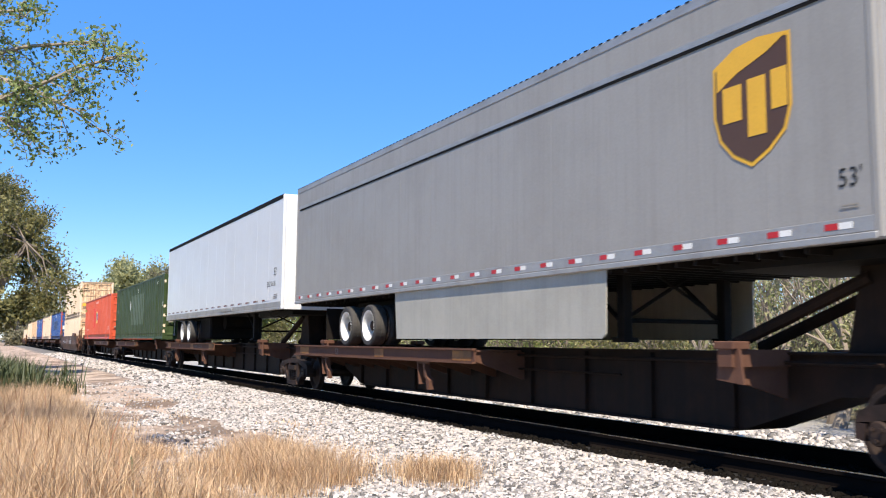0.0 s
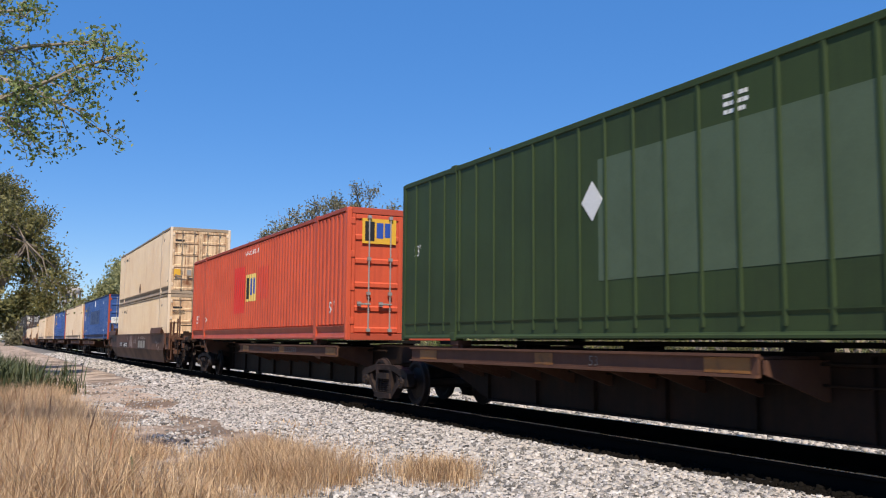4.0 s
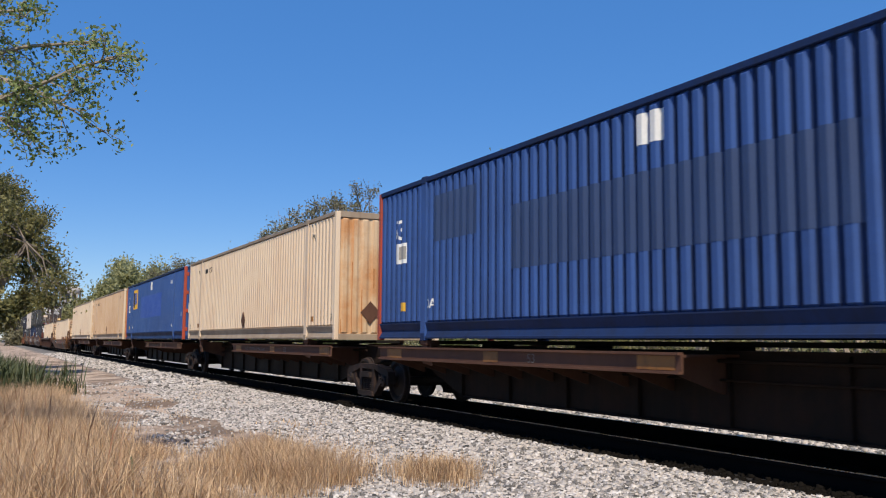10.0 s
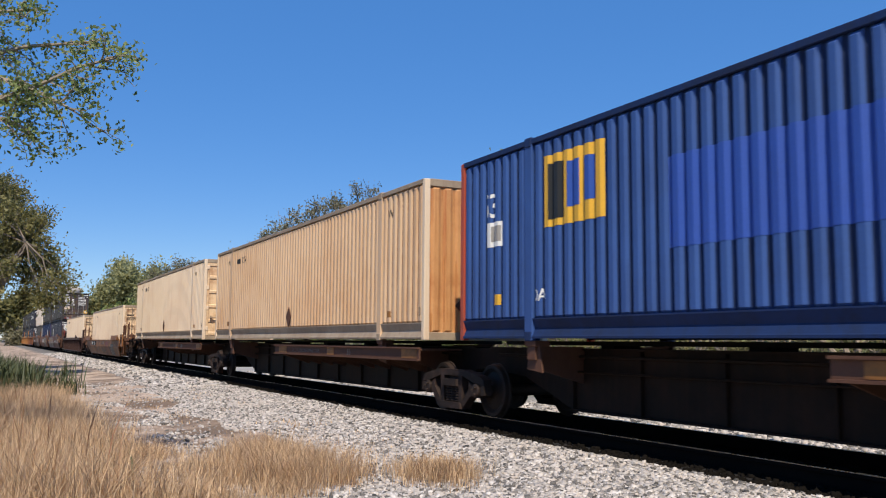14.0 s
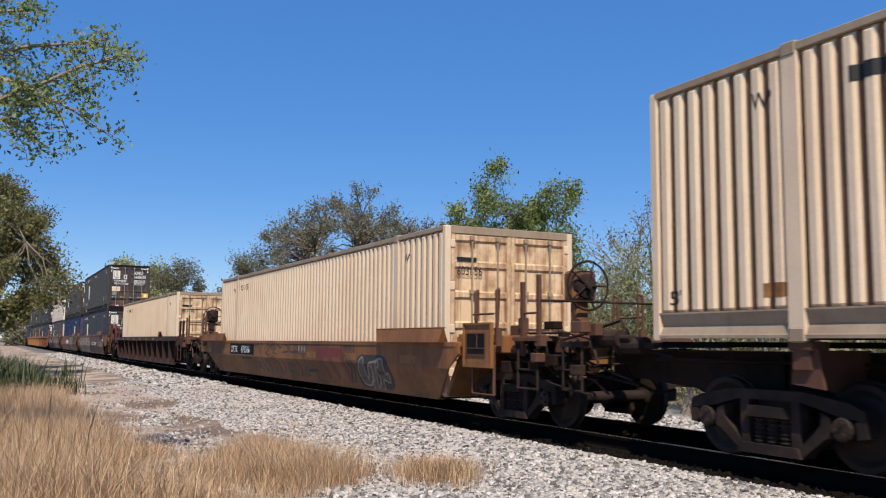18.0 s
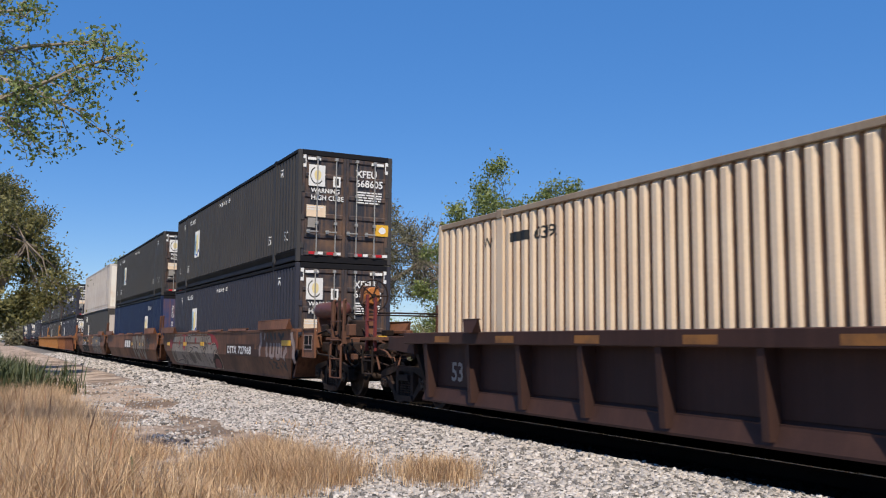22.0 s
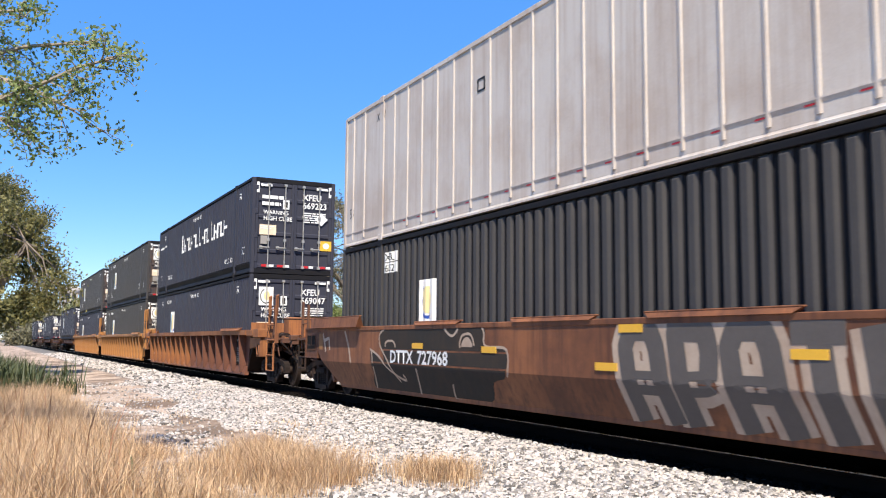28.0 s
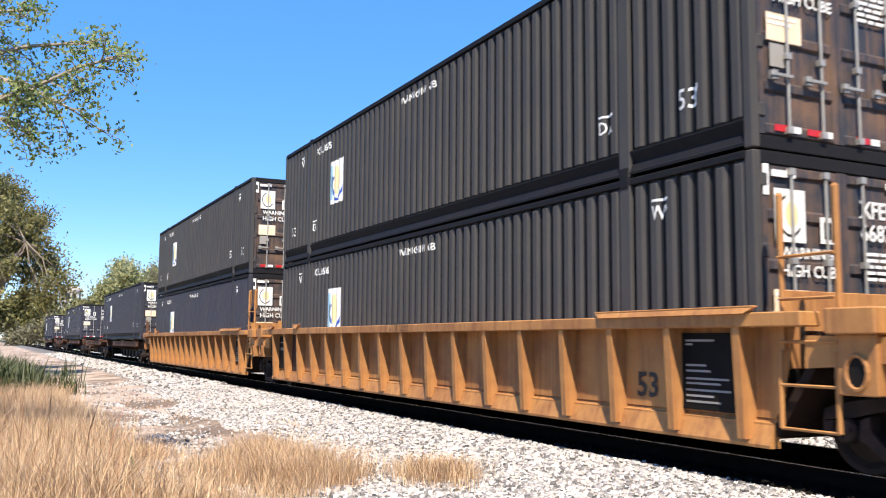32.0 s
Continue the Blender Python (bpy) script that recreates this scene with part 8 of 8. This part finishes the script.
    sprayed_shape(o2, [(-5.37, 1.27), (-4.0, 1.27), (-2.73, 1.27), (-1.5, 1.27), (-1.40, 1.0), (-0.80, 0.94), (-0.87, 0.54), (-1.25, 0.45), (-1.54, 0.14), (-2.71, 0.13), (-4.14, 0.13), (-5.9, 0.14), (-5.8, 0.5), (-5.83, 0.88), (-5.2, 0.66)], "slate_spray", None, 0.004)
    for pts in ([(-4.51, 1.27), (-5.27, 1.24), (-5.41, 1.01), (-5.04, 0.70), (-4.59, 0.33)], [(-5.83, 0.88), (-5.40, 0.75), (-4.98, 0.51), (-4.43, 0.35), (-4.58, 0.50)], [(-5.83, 0.88), (-5.75, 0.55), (-5.93, 0.14)], [(-3.82, 0.58), (-3.89, 0.32), (-3.95, 0.14)],
                [(-2.73, 1.27), (-2.47, 1.13), (-2.27, 1.27)], [(-1.53, 1.27), (-1.44, 1.18), (-1.39, 0.98), (-0.79, 0.93), (-0.87, 0.54)], [(-2.59, 0.36), (-2.66, 0.14), (-2.45, 0.14)], [(-2.18, 0.95), (-2.13, 1.13), (-1.85, 1.15), (-1.76, 0.95)], [(-5.12, 0.95), (-5.05, 1.04), (-4.77, 1.04), (-4.70, 0.92)]):
        curved_line(o2, pts, 0.04, "graffiti_pale", 0.007)
    sprayed_shape(o2, [(-2.15, 0.96), (-2.05, 1.1), (-1.9, 1.1), (-1.8, 0.96)], "graffiti_pale", None, 0.0065)
    of_box("marking", M["dull_yellow"], o2, -8.85, -8.6, -1.5345, -1.5315, 0.85, 1.2)
    for pts in ([(-8.6, 1.2), (-8.45, 0.95), (-8.4, 0.8)], [(-8.5, 1.05), (-8.2, 1.1), (-8.15, 0.85)], [(-7.25, 1.25), (-7.0, 0.9), (-6.9, 0.6)]):
        bm = bmesh.new()
        stroke(bm, pts, 0.07, out=0.004)
        part("graffiti_line", bm, M["graffiti_pale"], o2)
    well_text(o2, "DTTX", -4.9, 0.66, 0.23, 1.15, "white_mark").location.y = -0.008
    well_text(o2, "727968", -3.75, 0.66, 0.23, 1.2, "white_mark").location.y = -0.008
    sprayed_word(o2, "APATHY", 1.75, 6.6, 0.16, 1.20, 0.27, [("graffiti_pale", 0.22, 0.004), ("mauve", 0.0, 0.007)], lean=0.35)
    for x, z in ((-3.95, 0.92), (-1.5, 0.88), (1.29, 0.71), (1.75, 1.16), (4.25, 0.90)):
        of_box("marking", M["yellow_mark"], o2, x, x + 0.42, -1.5445, -1.532, z, z + 0.095)
    for car, number in ((p2, "1251"), (q2, "53"), (r2, "53")):
        for a, b in ((7.02, 7.90), (-7.92, -7.02)):
            bm = bmesh.new()
            v = [bm.verts.new((x, -side_depth("ribbed", z) + 0.0, z)) for x, z in ((a, 0.345), (b, 0.345), (b, 1.15), (a, 1.15))]
            for q in v:
                q.co.y -= 0.03
            bm.faces.new(v)
            part("stencil_panel", bm, M["black"], car, "black stencil panel")
            if a < 0:
                of_box("primer_patch", M["well_maroon"], car, -6.93, -6.0, -1.352, -1.348, 0.30, 1.18)
            x = a + 0.12
            for z, wd in ((1.02, 0.1), (1.06, 0.42), (0.80, 0.3), (0.74, 0.36), (0.66, 0.62), (0.61, 0.5), (0.54, 0.64), (0.48, 0.4), (0.42, 0.5)) if a > 0 else ((0.98, 0.25), (0.84, 0.4), (0.80, 0.35)):
                of_box("stencil_line", M["grey_mark"], car, x, x + wd, -side_depth("ribbed", z) - 0.036, -side_depth("ribbed", z) - 0.031, z, z + 0.022)
        letters("53", 0.28, M["black_mark"], car, (6.28, -1.358, 0.44), wide=1.0, bold=0.02)
        if number != "53":
            letters(number, 0.28, M["white_mark"], car, (-7.9, -1.40, 0.42), wide=0.85)
        letters("DTTX 720351", 0.17, M["black_mark"], car, (-0.4, -1.589, 1.22), wide=0.6)


T = dict(SET)
T["well_list"] = [SET["e_well"], SET["k_well"], SET["l_well"], *SET["wells"]]
T["tans"] = [(SET["e_low"], "804809", True), (SET["e_top"], "804852", False), (SET["k"], "603856", True), (SET["l"], "603492", True)]
T["darks"] = [(SET["tops"][0], "668605", "full"), (SET["lows"][0], "668872", "full"), (SET["tops"][1], "668673", "full"), (SET["tops"][3], "669223", "quiet"), (SET["lows"][3], "669047", "full"),
              (SET["tops"][4], "668054", "full"), (SET["lows"][4], "668765", "full"), (SET["tops"][5], "668131", "full"), (SET["lows"][5], "668417", "full"), *((ob, "668902", "full") for ob in SET["tail"])]
paint_train(T)


# ---- plants ----
def polar(az, dist, z=None):
    x, y = -math.sin(radians(az)) * dist, math.cos(radians(az)) * dist
    return (x, y, ground_height(x, y) if z is None else z)


def overhanging_tree():
    """A tree at the edge of the path whose branches hang in from the side, with fresh small leaves."""
    ob = tagged(new("tree"), "tree with pale branches and fresh green leaves overhead", "tree")
    rng = random.Random(77)
    bm, tips = bmesh.new(), []
    base = Vector((-13.2, -2.6, -0.5))
    trunk = [base, base + Vector((0.1, 0.1, 1.6)), base + Vector((0.2, 0.3, 3.2)), base + Vector((0.5, 0.6, 4.6)), base + Vector((0.6, 0.8, 6.4))]
    for i, (a, b) in enumerate(zip(trunk, trunk[1:])):
        rod(bm, a, b, 0.20 - 0.035 * i, 8, 0.20 - 0.035 * (i + 1))
    boughs = [[trunk[2], Vector((-12.6, -1.2, 3.2)), Vector((-12.15, -0.05, 3.75)), Vector((-11.75, 0.65, 4.05)), Vector((-11.35, 1.1, 4.25)), Vector((-11.0, 1.5, 4.33))],
              [trunk[3], Vector((-12.9, -1.0, 4.1)), Vector((-12.4, -0.1, 4.45)), Vector((-12.0, 0.5, 4.6)), Vector((-11.5, 1.2, 4.62))],
              [trunk[2], Vector((-12.5, -1.3, 3.9)), Vector((-12.1, 0.0, 4.2)), Vector((-11.9, 0.4, 4.1)), Vector((-11.6, 0.75, 3.9)), Vector((-11.3, 1.05, 3.68))],
              [trunk[2], Vector((-12.4, -1.2, 3.0)), Vector((-12.2, -0.2, 3.6)), Vector((-12.0, 0.3, 3.65)), Vector((-11.85, 0.6, 3.5))],
              [trunk[3], Vector((-12.8, -1.2, 4.7)), Vector((-12.3, -0.3, 4.95)), Vector((-12.0, 0.2, 5.0)), Vector((-11.7, 0.6, 5.0))]]
    for line in boughs:
        n = len(line)
        for i, (a, b) in enumerate(zip(line, line[1:])):
            rod(bm, a, b, 0.05 * (1 - 0.8 * i / n), 6, 0.05 * (1 - 0.8 * (i + 1) / n))
            if i >= 1:
                for k in range(5):
                    p = a.lerp(b, rng.random())
                    d = (b - a).normalized() + Vector((rng.uniform(-1, 1), rng.uniform(-1, 1), rng.uniform(-0.9, 0.9))) * 0.9
                    limb(bm, p, d, rng.uniform(0.25, 0.5), 0.014, 1, rng, tips, 0.15, 0.5, (1, 2), 3)
    part("trunk", bm, M["pale_bark"], ob)
    leaf_cloud("crown", ob, tips, 6, 0.085, 0.043, M["leaf_fresh"], 78, long=1.5)
    ob.location = (-0.13, -0.27, 0.10)
    return ob


def water_tower(at):
    ob = tagged(new("water_tower"), "white water tower on legs above the trees", "water tower")
    ob.location = at
    bm = bmesh.new()
    n = 20
    rings = []
    for r, z in ((4.6, 20.2), (5.3, 20.4), (5.35, 22.3), (5.0, 22.8), (3.0, 23.3), (0.3, 23.5)):
        rings.append([bm.verts.new((r * math.cos(6.28319 * i / n), r * math.sin(6.28319 * i / n), z)) for i in range(n)])
    for p, q in zip(rings, rings[1:]):
        for i in range(n):
            bm.faces.new((p[i], p[(i + 1) % n], q[(i + 1) % n], q[i]))
    bm.faces.new(rings[0]), bm.faces.new(rings[-1])
    part("tank", bm, M["offwhite"], ob, smooth=True)
    bm = bmesh.new()
    for i in range(10):
        a = 0.62832 * i
        rod(bm, (4.9 * math.cos(a), 4.9 * math.sin(a), 0), (4.9 * math.cos(a), 4.9 * math.sin(a), 20.3), 0.5, 8)
    part("leg_frame", bm, M["offwhite"], ob)
    bm = bmesh.new()
    rod(bm, (0, 0, 0), (0, 0, 20.3), 3.4, 14)
    part("riser", bm, M["grey_mark"], ob)
    ob.scale = (0.8, 0.8, 1.0)


def build_plants():
    overhanging_tree()
    water_tower(polar(85.75, 400, -0.5))
    spreading_oak("oak_tree", "broad oak with brownish spring leaves behind the track", polar(68.4, 84), 16.4, 22.0, "leaf_grey", "bark", 11, 350, 85, 0.15, 0.42, foot=0.5, trunk=0.6)
    spreading_oak("tree", "leafy green tree behind the track", polar(58.6, 42), 9.9, 8.6, "leaf_green", "bark", 12, 190, 190, 0.10, 0.29, foot=0.45, trunk=0.22, under=-0.85, lumps=0.4)
    tree("bare_tree", "half-bare tree with twigs behind the track", polar(48.5, 36), 9.0, 7.4, "leaf_grey", "pale_bark", 13, per=3, leaf_size=0.075, spread=0.2, bare=0.5, trunk=0.46)
    tree("bare_tree", "half-bare tree with brownish buds", polar(43.6, 37), 9.3, 6.4, "leaf_grey", "pale_bark", 14, per=3, leaf_size=0.075, spread=0.2, bare=0.5, trunk=0.46)
    tree("tree", "green leafy tree behind the track", polar(37.8, 35), 9.0, 6.6, "leaf_green", "bark", 15, per=34, leaf_size=0.095, spread=0.26, bare=0.35)
    spreading_oak("oak_tree", "dark oak with ragged crown beside the dirt path", polar(90.7, 43), 8.7, 8.2, "leaf_oak", "bark", 17, 170, 170, 0.10, 0.32, foot=0.41, trunk=0.34, under=-0.12, peak=0.35, lumps=0.3)
    tree("tree", "half-bare tree beside the dirt path", polar(91.2, 50), 11.0, 6.0, "leaf_oak", "bark", 27, per=20, leaf_size=0.10, spread=0.3, low=0.3)
    tree("tree", "hazy bare tree far behind the track", polar(75.2, 130), 15.5, 13, "leaf_grey", "bark", 18, per=9, leaf_size=0.2, bare=0.3, spread=0.5)
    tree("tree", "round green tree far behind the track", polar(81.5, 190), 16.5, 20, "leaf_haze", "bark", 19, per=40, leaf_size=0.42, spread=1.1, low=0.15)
    tree("tree", "tall thin tree far behind the track", polar(79.6, 150), 15.8, 8, "leaf_grey", "bark", 20, per=7, leaf_size=0.22, bare=0.5, spread=0.4)
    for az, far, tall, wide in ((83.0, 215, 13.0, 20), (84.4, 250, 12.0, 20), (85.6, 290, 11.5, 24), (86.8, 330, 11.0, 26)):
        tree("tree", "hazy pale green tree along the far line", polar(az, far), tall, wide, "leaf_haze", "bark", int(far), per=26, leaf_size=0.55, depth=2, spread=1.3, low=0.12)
    rng = random.Random(3)
    for i in range(24):
        az = 24 + i * 2.3 + rng.uniform(-0.8, 0.8)
        d = rng.uniform(17, 26) / math.cos(radians(az))
        tree("shrub", "tangled shrub behind the track", polar(az, d), rng.uniform(2.2, 4.4), rng.uniform(3.5, 5.5), rng.choice(["leaf_green", "leaf_haze", "leaf_oak"]), "bark", 40 + i, per=5, leaf_size=0.07, depth=2, stems=4, trunk=0.12, low=0.25, bare=0.2)
    for i in range(9):
        az = 70 + i * 2.1
        tree("tree", "distant tree behind the track", polar(az, 150 + 34 * (i % 3)), 7 + 2 * (i % 2), 15, ("leaf_green", "leaf_oak", "leaf_grey")[i % 3], "bark", 80 + i, per=20, leaf_size=0.4, depth=2, spread=0.9)
    for i in range(5):
        tree("tree", "distant hazy tree at the end of the line", polar(88.3 + i * 0.55, 240 + 50 * i), 13, 17, "leaf_oak", "bark", 100 + i, per=14, leaf_size=0.7, depth=2, spread=1.0)

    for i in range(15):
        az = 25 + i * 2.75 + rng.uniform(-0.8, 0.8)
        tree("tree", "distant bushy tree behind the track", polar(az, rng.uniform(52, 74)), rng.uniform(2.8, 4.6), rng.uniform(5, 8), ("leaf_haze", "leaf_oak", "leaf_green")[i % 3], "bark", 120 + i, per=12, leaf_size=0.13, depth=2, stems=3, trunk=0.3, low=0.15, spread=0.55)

    for i in range(15):
        az = 25 + i * 2.7 + rng.uniform(-1.2, 1.2)
        tree("bare_tree", "thin half-bare tree with grey trunk behind the track", polar(az, rng.uniform(16.5, 21) / math.cos(radians(az))), rng.uniform(4.2, 6.2), rng.uniform(3.2, 4.6), ("leaf_green", "leaf_haze")[i % 2], "pale_bark", 160 + i, per=2, leaf_size=0.065, depth=3, stems=2, trunk=0.22, low=0.35, spread=0.18, bare=0.4)

    def tufts(n, x0, x1, y0, y1, tall, gap):
        out = []
        while len(out) < n:
            x, y = rng.uniform(x0, x1), rng.uniform(y0, y1)
            v = noise.noise(Vector((x * 0.55, y * 0.9, 2.0)))
            if v > gap - 0.5 + rng.random() * 0.5:
                out.append((x, y, tall * (0.65 + 0.5 * rng.random() + 0.4 * v)))
        return out
    grass_patch("dry_grass", "tall dry straw-coloured grass", tufts(1000, -24, -7.0, -3.0, 1.5, 1.0, 0.1), 84, 0.50, 0.95, M["straw"], 5, width=0.0034)
    grass_patch("green_tufts", "low green weeds among the dry grass", tufts(90, -24, -8, -3.0, 1.3, 0.6, 0.1), 16, 0.45, 0.8, M["weed"], 15, width=0.014)
    grass_patch("seed_stalks", "tall reddish grass stalks", tufts(260, -20, -8, -3.0, 0.9, 1.3, 0.0), 2, 0.62, 0.35, M["stalk"], 8, radius=0.2, width=0.008)
    grass_patch("dry_grass_tufts", "low tufts of dry straw-coloured grass", [(rng.gauss(-10.4, 0.75), rng.gauss(3.05, 0.28), 0.55 + 0.5 * rng.random()) for _ in range(75)] + [(rng.gauss(-8.95, 0.30), rng.gauss(4.55, 0.14), 0.6) for _ in range(20)] + tufts(60, -13, -8, 1.4, 2.6, 0.55, 0.15), 100, 0.42, 1.0, M["straw"], 6, radius=0.15, width=0.003)
    grass_patch("green_weeds", "green weeds at the edge of the path", [(rng.uniform(-36, -23), rng.gauss(-0.6, 0.9), 0.6 + 0.6 * rng.random()) for _ in range(330)], 45, 0.85, 0.6, M["weed"], 7, width=0.02)
    grass_patch("path_weeds", "sparse low weeds on the stone", tufts(50, -26, -10, 3.0, 5.4, 0.4, 0.25), 10, 0.2, 0.9, M["straw"], 9, radius=0.1, width=0.008)


build_plants()


# ---- what moves ----
SPEEDS = (10.45, 10.44, 10.36, 10.28, 10.25, 10.25, 10.20, 9.95, 9.91, 10.04, 9.78, 9.71, 9.84, 9.98, 10.2, 10.15, 10.04, 9.97, 9.96, 9.95, 9.97, 10.01, 10.01, 9.81, 9.74, 9.76, 9.58, 9.90, 9.83, 9.86, 9.64, 9.66)


def travelled(t):
    """Metres that the train has gone at t seconds, from its speed second by second."""
    i = min(int(t), 31)
    return sum(SPEEDS[:i]) + SPEEDS[i] * (t - i)


def motions():
    times = [float(i) for i in range(33)]
    for ob, along, z, y in TRAIN:
        walk(ob, [(t, pose(along + travelled(t), TY + y, z)) for t in times])
    steps = [i * 2 / FPS for i in range(0, 481)]
    for w in WHEELSETS:
        at = w.location.copy()
        walk(w, [(t, pose(at.x, at.y, at.z, 0, math.degrees(travelled(t) / WHEEL_R) % 360, 0)) for t in steps])


motions()
